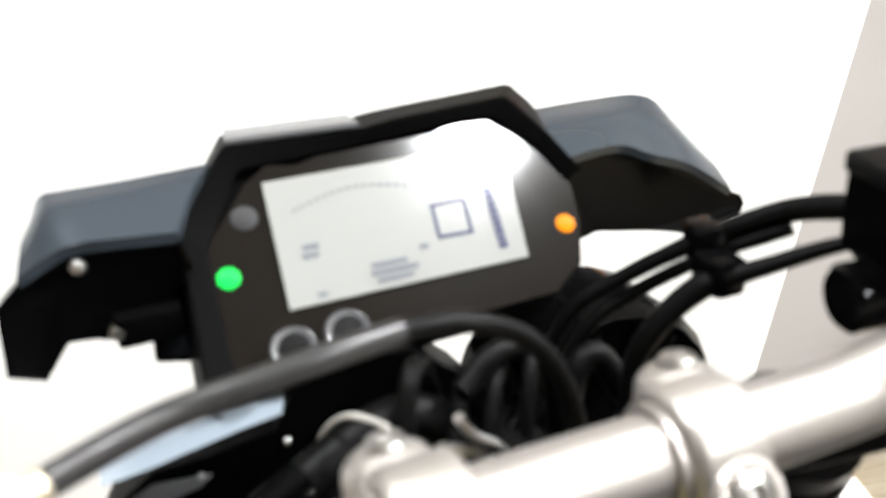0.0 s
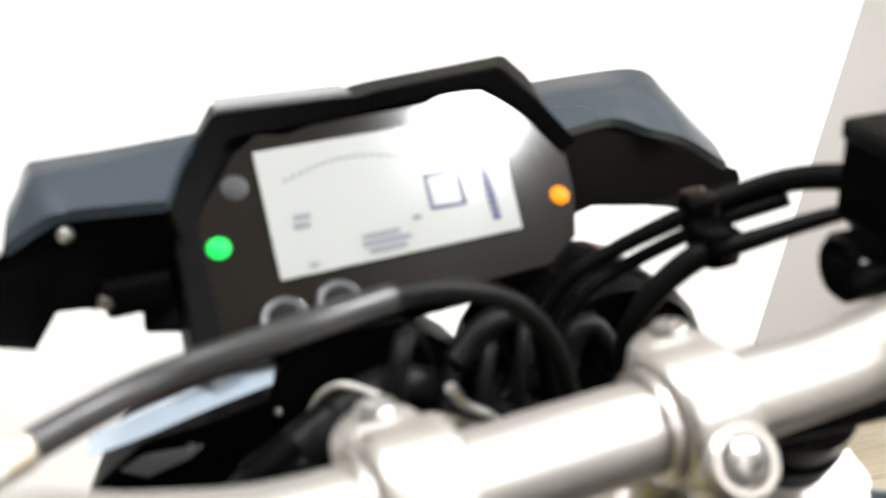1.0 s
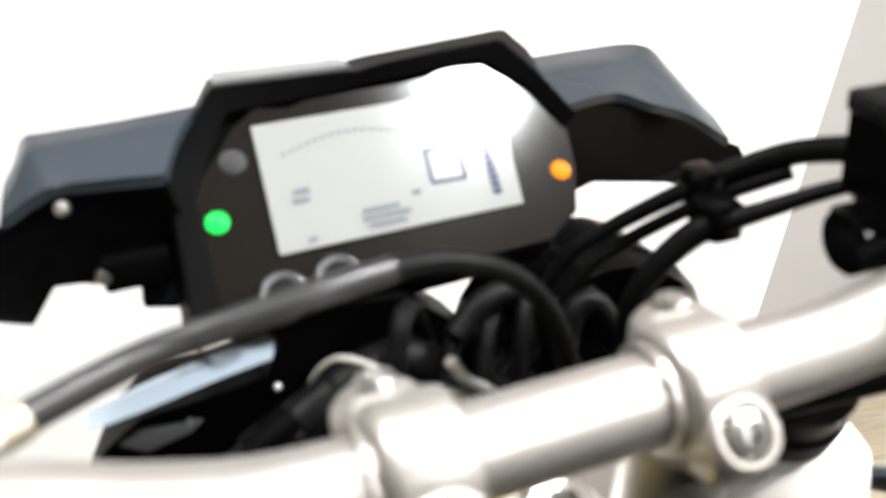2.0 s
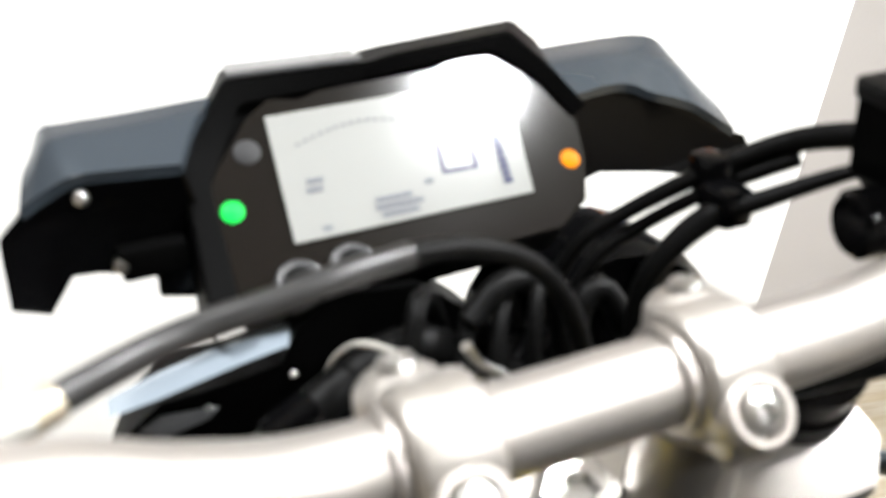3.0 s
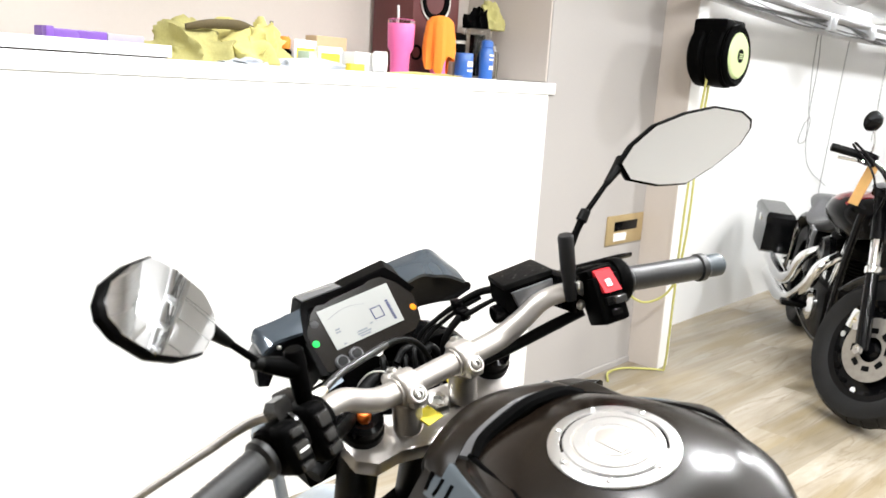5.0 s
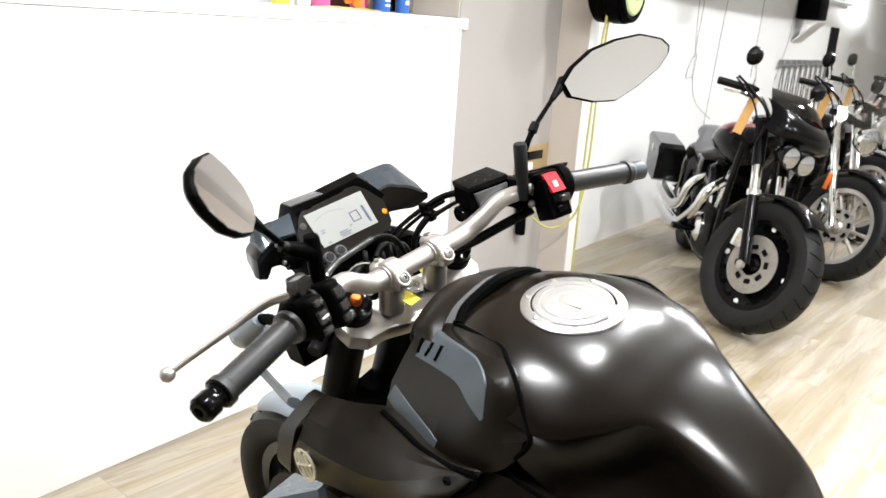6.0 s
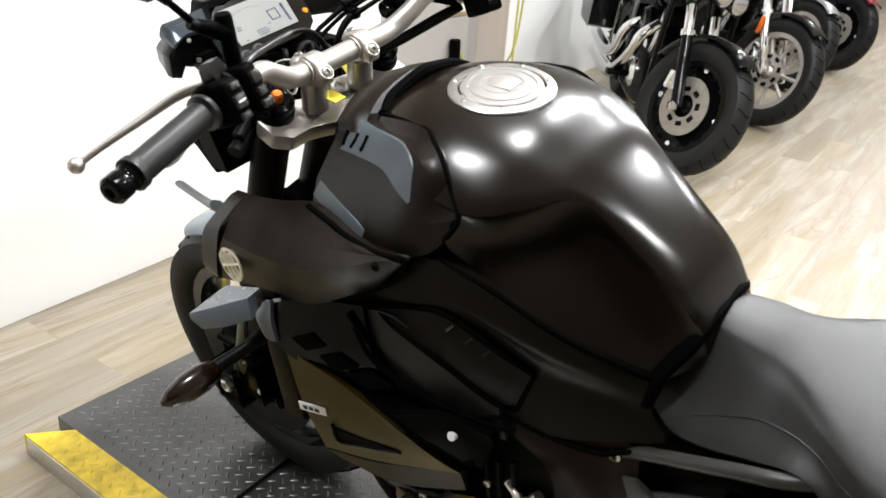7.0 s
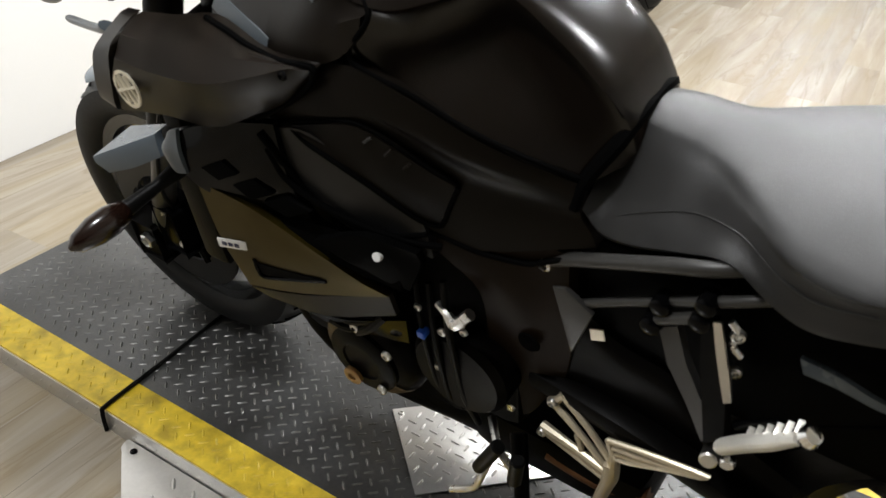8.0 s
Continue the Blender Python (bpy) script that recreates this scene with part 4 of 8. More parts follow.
# lamp pods below the cowl, pale at the front, each on a slim stay
for s in (-1, 1):
    a = Vector((s * 0.050, -0.080, 0.900))
    w = Vector((s * 0.070, 0.095, 0.757)) - a
    w.normalize()
    pod = part("lamp_pod", lathe([(0, 0.13), (0.018, 0.132), (0.024, 0.15), (0.026, 0.17), (0.026, 0.19)], a, w, 28), BLUE_GREY, bike)
    part("pod_face", lathe([(0.0265, 0.180), (0.028, 0.200), (0.026, 0.222), (0.017, 0.238), (0, 0.242)], a, w, 28), BLUE_GREY, pod, "pale blue-grey rounded pod front")
    part("pod_bracket", tube([a + w * 0.14, (s * 0.060, -0.020, 0.82), (s * 0.085, -0.110, 0.80)], 0.010, 8, 3), PLASTIC, pod)
    part("pod_stay", tube([(s * 0.100, 0.000, 0.742), (s * 0.150, -0.130, 0.790), (s * 0.205, -0.270, 0.845), (s * 0.216, -0.300, 0.862)], [0.011, 0.010, 0.010, 0.012], 10, 4, flat=0.6), INSERT, pod)

# -- hoses and cables over the yoke --
CABLE_WAY = [(-0.158, -0.334, 1.036), (-0.137, -0.322, 1.037), (-0.1145, -0.312, 1.038), (-0.091, -0.310, 1.040), (-0.0665, -0.308, 1.042), (-0.043, -0.304, 1.042), (-0.019, -0.299, 1.0365), (0.004, -0.295, 1.022), (0.018, -0.296, 0.998), (0.022, -0.300, 0.960), (0.020, -0.300, 0.900)]
cable = part("clutch_cable", tube(CABLE_WAY, 0.0038, 14, 6), RUBBER, bike)
part("cable_sleeve", tube(CABLE_WAY[:6], [0.0046, 0.0046, 0.0046, 0.0045, 0.0044, 0.0043], 14, 6), SLEEVE, cable)
part("cable_ferrule", rod((-0.158, -0.334, 1.036), (-0.146, -0.327, 1.0365), 0.0056, 0.0054, 14, 0.001), GOLD, cable, "pale brass cable ferrule")
part("brake_hose", tube([(0.136, -0.312, 1.050), (0.1225, -0.285, 1.0425), (0.0995, -0.265, 1.029), (0.072, -0.245, 1.009), (0.053, -0.235, 0.993), (0.040, -0.230, 0.960), (0.034, -0.230, 0.900)], [0.0052, 0.0050, 0.0042, 0.0036, 0.0034, 0.0034, 0.0034], 14, 6), RUBBER, bike)
part("brake_hose", tube([(0.1225, -0.287, 1.036), (0.0995, -0.267, 1.0215), (0.076, -0.248, 1.002), (0.058, -0.240, 0.986), (0.046, -0.235, 0.955), (0.042, -0.235, 0.900)], 0.0032, 12, 6), RUBBER, bike)
hose = part("wiring_loom", tube([(0.140, -0.324, 1.040), (0.127, -0.310, 1.037), (0.1016, -0.290, 1.0235), (0.0865, -0.278, 1.0145), (0.069, -0.272, 0.996), (0.0625, -0.268, 0.972), (0.060, -0.266, 0.900)], [0.0028, 0.0030, 0.0040, 0.0056, 0.0050, 0.0044, 0.004], 12, 6), RUBBER, bike)
part("hose_clip", box(0.088, -0.288, 1.012, 0.102, -0.270, 1.028, 0.003), GLOSS, hose)
part("hose_clip", box(0.092, -0.274, 1.020, 0.103, -0.258, 1.036, 0.002), GLOSS, hose)
part("switch_lead", tube([(0.205, -0.392, 1.012), (0.170, -0.372, 1.000), (0.120, -0.350, 0.985), (0.075, -0.335, 0.975), (0.05, -0.30, 0.95)], [0.007, 0.008, 0.0075, 0.006, 0.005], 12, 6), RUBBER, bike)
part("switch_lead", tube([(-0.195, -0.392, 1.010), (-0.160, -0.365, 1.000), (-0.125, -0.33, 0.985), (-0.09, -0.28, 0.955), (-0.07, -0.25, 0.90)], [0.006, 0.007, 0.007, 0.006, 0.005], 12, 6), RUBBER, bike)
for k, (x, r) in enumerate(((-0.028, 0.004), (-0.012, 0.0035), (0.004, 0.003), (-0.045, 0.004))):
    part("wire_loop", tube([(x, -0.285, 0.90), (x + 0.006, -0.278, 0.96 + 0.008 * k), (x + 0.018, -0.262, 0.985 + 0.006 * k), (x + 0.03, -0.245, 0.965), (x + 0.03, -0.235, 0.89)], r, 8, 5), RUBBER, bike)
part("wire_guide", tube([(-0.0661, -0.246, 0.9391), (-0.0678, -0.250, 0.9646), (-0.0655, -0.262, 0.9846), (-0.0607, -0.278, 0.9997), (-0.0558, -0.290, 1.0054), (-0.050, -0.300, 1.0060)], 0.0011, 10, 6), PALE_ALLOY, bike, "thin bright wire hoop round the looms")
# black shroud and looms below the instruments
edge = [(-0.162, 0.930), (-0.146, 0.958), (-0.128, 0.970), (-0.104, 0.971), (-0.080, 0.974), (-0.072, 0.988), (-0.056, 0.998), (-0.020, 0.994), (0.010, 0.968), (0.020, 0.930), (0.020, 0.860), (-0.150, 0.860)]
shroud = part("wiring_shroud", loft([[(x, -0.236, z) for x, z in edge], [(x * 0.97, -0.190, z - 0.006) for x, z in edge]]), PLASTIC, bike)
part("cowl_flank", shell([[(-0.0731, -0.226, 0.9856), (-0.0918, -0.226, 0.9836), (-0.1119, -0.226, 0.9805), (-0.1306, -0.226, 0.9766), (-0.1470, -0.226, 0.9720)], [(-0.0771, -0.242, 0.9846), (-0.0942, -0.242, 0.9822), (-0.1104, -0.242, 0.9793), (-0.1283, -0.242, 0.9760), (-0.1466, -0.242, 0.9736)]], (0, 0.004, -0.002), 4), BLUE_GREY, bike, "pale blue-grey flank of the lamp cowl")
for x, z, r in ((-0.0765, 0.9690, 0.0016), (-0.1115, 0.9640, 0.0014)):
    part("shroud_screw", bolt((x, -0.2365, z - 0.001), (0, -1, 0.4), r, 0.002), STEEL, shroud)
part("shroud_plate", plate([(-0.138, -0.2385, 0.9615), (-0.129, -0.2385, 0.9655), (-0.107, -0.2385, 0.9630), (-0.112, -0.2385, 0.9590), (-0.129, -0.2385, 0.9555)], (0, 0.002, 0), 0.0006), GREY_STRIP, shroud, "scuffed grey connector plate")
dome = [(0.066 * math.cos(radians(a)), 0.066 * math.sin(radians(a))) for a in range(0, 181, 15)]
cup = loft([[(0.092 + x * k, y, 0.905 + z * k) for x, z in dome] + [(0.092 - 0.066 * k, y, 0.86), (0.092 + 0.066 * k, y, 0.86)] for y, k in ((-0.205, 0.80), (-0.207, 0.92), (-0.198, 1.0), (-0.150, 1.0))])
part("horn_cover", cup, GLOSS, bike)
for a in (50, 75, 100, 125):
    part("cover_rib", tube([(0.092 + 0.030 * math.cos(radians(a)), -0.208, 0.905 + 0.030 * math.sin(radians(a))), (0.092 + 0.056 * math.cos(radians(a)), -0.206, 0.905 + 0.056 * math.sin(radians(a)))], 0.0022, 6, 1), PLASTIC, bike)
for pts, r in (([(-0.16, -0.300, 0.938), (-0.12, -0.285, 0.952), (-0.07, -0.270, 0.975), (-0.03, -0.262, 0.982), (0.0, -0.26, 0.95)], 0.009), ([(-0.17, -0.300, 0.920), (-0.11, -0.280, 0.940), (-0.05, -0.268, 0.962), (0.0, -0.262, 0.93)], 0.011), ([(-0.012, -0.268, 0.99), (0.008, -0.262, 1.000), (0.030, -0.258, 0.985), (0.036, -0.256, 0.93)], 0.005), ([(0.040, -0.250, 0.90), (0.046, -0.246, 0.960), (0.060, -0.244, 0.975), (0.074, -0.246, 0.95)], 0.006)):
    part("wiring_loom", tube(pts, r, 10, 5), RUBBER, shroud)
for x, y, z in ((-0.085, -0.283, 0.978), (-0.060, -0.276, 0.968), (0.012, -0.268, 0.972), (-0.118, -0.292, 0.962)):
    part("connector", box(-0.010, -0.006, -0.006, 0.010, 0.006, 0.006, 0.002, None, Matrix.Translation((x, y, z)) @ pose(0, 0, 0, 0, -20, 15)), GLOSS, shroud)
part("wire_clip", tube([(-0.022, -0.290, 0.995), (-0.016, -0.288, 0.984), (-0.004, -0.284, 0.972), (0.004, -0.280, 0.955)], 0.0022, 8, 4), STEEL, shroud, "bright bent wire clip")
part("clip_ring", lathe([(0.011, -0.002), (0.0135, -0.002), (0.0135, 0.002), (0.011, 0.002), (0.011, -0.002)], (-0.058, -0.300, 0.972), (0.3, -1, 0.2), 24), STEEL, shroud)
part("horn_bracket", tube([(-0.03, -0.292, 0.985), (-0.012, -0.284, 0.972), (0.0, -0.28, 0.950)], 0.003, 8, 4), STEEL, bike)
part("headstock", rod((0, -0.318, 0.92), (0, -0.225, 0.72), 0.036, seg=24), ENGINE, bike)
for x, y, z, m in ((-0.034, -0.356, 0.958, pose(0, 0, 0, 24, 10, 20)), (0.040, -0.326, 0.968, pose(0, 0, 0, 40, -20, -30))):
    part("paper_tag", box(-0.016, -0.012, -0.001, 0.016, 0.012, 0.001, 0.0004, None, Matrix.Translation((x, y, z)) @ m), YELLOW_TAG, bike, "crumpled yellow paper tag")

# -- fuel tank --
STATIONS = [
    (-0.462, [(0, 0.978), (0.030, 0.977), (0.060, 0.972), (0.080, 0.962), (0.090, 0.950), (0.088, 0.930), (0.084, 0.905)]),
    (-0.500, [(0, 1.002), (0.032, 1.001), (0.066, 0.994), (0.090, 0.980), (0.106, 0.960), (0.106, 0.932), (0.100, 0.900)]),
    (-0.555, [(0, 1.016), (0.036, 1.014), (0.078, 1.006), (0.108, 0.990), (0.132, 0.965), (0.138, 0.932), (0.130, 0.895)]),
    (-0.620, [(0, 1.018), (0.045, 1.016), (0.090, 1.008), (0.130, 0.988), (0.158, 0.958), (0.168, 0.920), (0.158, 0.880)]),
    (-0.690, [(0, 1.006), (0.050, 1.004), (0.098, 0.992), (0.138, 0.966), (0.156, 0.946), (0.138, 0.903), (0.158, 0.862)]),
    (-0.735, [(0, 0.988), (0.044, 0.986), (0.082, 0.978), (0.108, 0.964), (0.121, 0.950), (0.106, 0.898), (0.152, 0.846)]),
    (-0.775, [(0, 0.968), (0.036, 0.967), (0.060, 0.963), (0.074, 0.959), (0.081, 0.953), (0.086, 0.893), (0.146, 0.828)]),
    (-0.830, [(0, 0.928), (0.032, 0.927), (0.050, 0.924), (0.062, 0.919), (0.069, 0.912), (0.078, 0.856), (0.126, 0.798)]),
    (-0.885, [(0, 0.882), (0.030, 0.880), (0.046, 0.876), (0.058, 0.870), (0.065, 0.863), (0.070, 0.820), (0.095, 0.768)]),
    (-0.912, [(0, 0.844), (0.028, 0.842), (0.043, 0.838), (0.052, 0.833), (0.058, 0.826), (0.060, 0.802), (0.068, 0.776)]),
    (-0.926, [(0, 0.815), (0.026, 0.813), (0.040, 0.808), (0.048, 0.800), (0.052, 0.792), (0.054, 0.785), (0.052, 0.778)]),
]


UNDERCUT = {-0.690: 0.012, -0.735: 0.020, -0.775: 0.018, -0.830: 0.014, -0.885: 0.008}


def tank_mesh():
    rows = []
    for y, half in STATIONS:
        (xa, za), (xb, zb) = half[4], half[5]
        u = UNDERCUT.get(y)
        half = half[:5] + [(xa - u, za - 0.010) if u else (xa * 0.7 + xb * 0.3, za * 0.7 + zb * 0.3)] + half[5:]
        pts = [(-x, y, z) for x, z in half[:0:-1]] + [(x, y, z) for x, z in half]
        rows.append(curve(pts[:4], 4)[:-1] + curve(pts[3:12], 4)[:-1] + curve(pts[11:], 4))
    cols = [curve([r[k] for r in rows], 5) for k in range(len(rows[0]))]
    return loft([list(r) for r in zip(*cols)], cap=True)


tank = part("fuel_tank", tank_mesh(), TANK_PAINT, bike, "matte black-brown fuel tank", angle=26)
CAP_AT, CAP_UP = Vector((0.0, -0.620, 1.0150)), Vector((0, -0.068, 1))
cap = part("filler_cap", lathe([(0.064, -0.008), (0.064, 0.0), (0.0615, 0.0020), (0.0530, 0.0026), (0.0525, 0.0008), (0.0490, 0.0008), (0.0485, 0.0030), (0.0415, 0.0036), (0.0410, 0.0018), (0.0388, 0.0018), (0.0383, 0.0042), (0.0262, 0.0050), (0.0257, 0.0036), (0.0238, 0.0036), (0.0233, 0.0054), (0, 0.0060)], CAP_AT, CAP_UP, 56), CAP, tank, "brushed silver filler cap")
for k in range(7):
    a = 2 * math.pi * k / 7 + 0.2
    part("cap_bolt", bolt(CAP_AT + Vector((math.cos(a) * 0.057, math.sin(a) * 0.057, 0.0022 + 0.068 * 0.057 * math.sin(a))), CAP_UP, 0.0035, 0.002), STEEL, cap)
part("key_flap", plate([CAP_AT + Vector(p) for p in ((-0.012, -0.020, 0.0068), (0.012, -0.020, 0.0068), (0.014, 0.012, 0.0068), (0, 0.022, 0.0068), (-0.014, 0.012, 0.0068))], (0, 0, -0.003), 0.001), CAST, cap)
for k in range(3):
    a0 = 120 * k + 20
    arc = lathe([(0.0495, 0.0009), (0.0520, 0.0009), (0.0520, 0.0004)], CAP_AT, CAP_UP, 16, arc=84, start=a0)
    part("cap_slot", arc, GLOSS, cap)
for r, h in ((0.0390, 0.0021), (0.0239, 0.0039)):
    part("cap_ring", lathe([(r, h - 0.001), (r, h), (r + 0.0017, h), (r + 0.0017, h - 0.001)], CAP_AT, CAP_UP, 48), CAST, cap)
# pale strip across the front of the tank, with a black gap behind it
arc = [(-0.083, -0.478, 0.983), (-0.060, -0.473, 0.993), (-0.028, -0.474, 1.003), (0, -0.476, 1.008), (0.028, -0.474, 1.003), (0.060, -0.473, 0.993), (0.083, -0.478, 0.983)]
arc2 = [(-0.080, -0.492, 0.986), (-0.060, -0.485, 0.997), (-0.028, -0.486, 1.006), (0, -0.488, 1.011), (0.028, -0.486, 1.006), (0.060, -0.485, 0.997), (0.080, -0.492, 0.986)]
part("tank_front_strip", shell([arc, arc2], (0, 0.004, -0.014), 4), GREY_STRIP, tank, "satin grey plastic strip")
nose = [(-0.106, -0.452, 0.962), (-0.100, -0.437, 0.970), (-0.070, -0.422, 0.976), (-0.035, -0.411, 0.980), (0, -0.407, 0.982), (0.035, -0.411, 0.980), (0.070, -0.422, 0.976), (0.100, -0.437, 0.970), (0.106, -0.452, 0.962)]
brow = [(-0.108, -0.486, 0.964)] + [(x, y + 0.002, z - 0.002) for x, y, z in arc] + [(0.108, -0.486, 0.964)]
part("tank_front_lip", shell([nose, [((a[0] + b[0]) / 2, (a[1] + b[1]) / 2, (a[2] + b[2]) / 2 + 0.005) for a, b in zip(nose, brow)], brow], (0, 0.003, -0.012), 4), PANEL_PAINT, tank, "dark brown plastic cover before the tank")
# Added black sheet stands in for the shaded gap before the cover.
part("front_apron", shell([[(x * 0.99, y + 0.001, z - 0.002) for x, y, z in nose], [(x * 0.96, y + 0.016, z - 0.022) for x, y, z in nose], [(x * 0.92, y + 0.014, z - 0.075) for x, y, z in nose]], (0, -0.006, 0), 3), PLASTIC, tank)
part("strip_gap", tube([(x * 0.99, y - 0.010, z + 0.001) for x, y, z in arc2], 0.0075, 8, 4), GAP, tank)
SEAM = [(-0.079, -0.492, 0.986), (-0.090, -0.535, 0.993), (-0.102, -0.589, 0.999), (-0.116, -0.612, 0.996), (-0.135, -0.640, 0.985), (-0.152, -0.665, 0.956), (-0.161, -0.677, 0.940), (-0.166, -0.668, 0.922), (-0.167, -0.650, 0.902), (-0.169, -0.652, 0.886), (-0.168, -0.676, 0.875), (-0.162, -0.716, 0.862), (-0.150, -0.776, 0.831), (-0.130, -0.833, 0.803), (-0.100, -0.884, 0.772)]
for s in (-1, 1):
    part("seam_gap", tube(both(SEAM, s), 0.0032, 8, 5), GAP, tank)
    part("seat_gap", tube(both([(0, -0.918, 0.828), (-0.030, -0.917, 0.825), (-0.066, -0.906, 0.803), (-0.098, -0.886, 0.768), (-0.112, -0.882, 0.738)], s), [0.005, 0.007, 0.0095, 0.0085, 0.006], 8, 5), GAP, tank)

COVER_ROWS = [
    [(-0.0800, -0.4670, 0.9780), (-0.0800, -0.4970, 0.9820), (-0.1020, -0.5890, 0.9990), (-0.1350, -0.6400, 0.9870), (-0.1520, -0.6650, 0.9530), (-0.1610, -0.6760, 0.9420)],
    [(-0.1000, -0.4430, 0.9680), (-0.1020, -0.4920, 0.9730), (-0.1250, -0.5720, 0.9860), (-0.1500, -0.6250, 0.9830), (-0.1580, -0.6550, 0.9490), (-0.1620, -0.6750, 0.9410)],
    [(-0.1220, -0.4330, 0.9350), (-0.1280, -0.4890, 0.9480), (-0.1450, -0.5690, 0.9600), (-0.1620, -0.6160, 0.9630), (-0.1640, -0.6490, 0.9430), (-0.1630, -0.6730, 0.9400)],
    [(-0.1420, -0.4270, 0.9080), (-0.1600, -0.4880, 0.9060), (-0.1680, -0.5580, 0.9210), (-0.1730, -0.6100, 0.9360), (-0.1690, -0.6440, 0.9340), (-0.1640, -0.6720, 0.9390)],
    [(-0.1580, -0.4270, 0.8770), (-0.1860, -0.5080, 0.8710), (-0.1870, -0.5400, 0.8760), (-0.1830, -0.5970, 0.9070), (-0.1740, -0.6420, 0.9280), (-0.1650, -0.6700, 0.9380)],
    [(-0.1520, -0.4280, 0.8620), (-0.1800, -0.5060, 0.8580), (-0.1860, -0.5460, 0.8640), (-0.1840, -0.6000, 0.8740), (-0.1760, -0.6400, 0.8900), (-0.1670, -0.6640, 0.9150)],
]
INSET_ROWS = [
    [(-0.0906, -0.4649, 0.9765), (-0.1016, -0.4992, 0.9771), (-0.1217, -0.5589, 0.9855), (-0.1335, -0.5840, 0.9858), (-0.1529, -0.6080, 0.9771), (-0.1701, -0.6167, 0.9479)],
    [(-0.1086, -0.4634, 0.9632), (-0.1169, -0.4981, 0.9651), (-0.1317, -0.5499, 0.9713), (-0.1408, -0.5724, 0.9706), (-0.1569, -0.5968, 0.9637), (-0.1708, -0.6149, 0.9460)],
    [(-0.1216, -0.4567, 0.9463), (-0.1292, -0.4938, 0.9508), (-0.1402, -0.5393, 0.9557), (-0.1477, -0.5603, 0.9550), (-0.1608, -0.5853, 0.9499), (-0.1715, -0.6131, 0.9442)],
]
CHAMFER_ROWS = [
    [(-0.1537, -0.4266, 0.8880), (-0.1704, -0.4702, 0.8816), (-0.1848, -0.5175, 0.8781), (-0.1874, -0.5439, 0.8789)],
    [(-0.1464, -0.4371, 0.9074), (-0.1616, -0.4797, 0.9021), (-0.1745, -0.5204, 0.8971), (-0.1820, -0.5463, 0.8911)],
]
SLOTS = [
    [(-0.1057, -0.4592, 0.9652), (-0.1113, -0.4595, 0.9588), (-0.1182, -0.4597, 0.9505)],
    [(-0.1076, -0.4798, 0.9669), (-0.1147, -0.4796, 0.9603), (-0.1207, -0.4762, 0.9530)],
    [(-0.1105, -0.4992, 0.9703), (-0.1183, -0.4997, 0.9636), (-0.1253, -0.4984, 0.9560)],
]

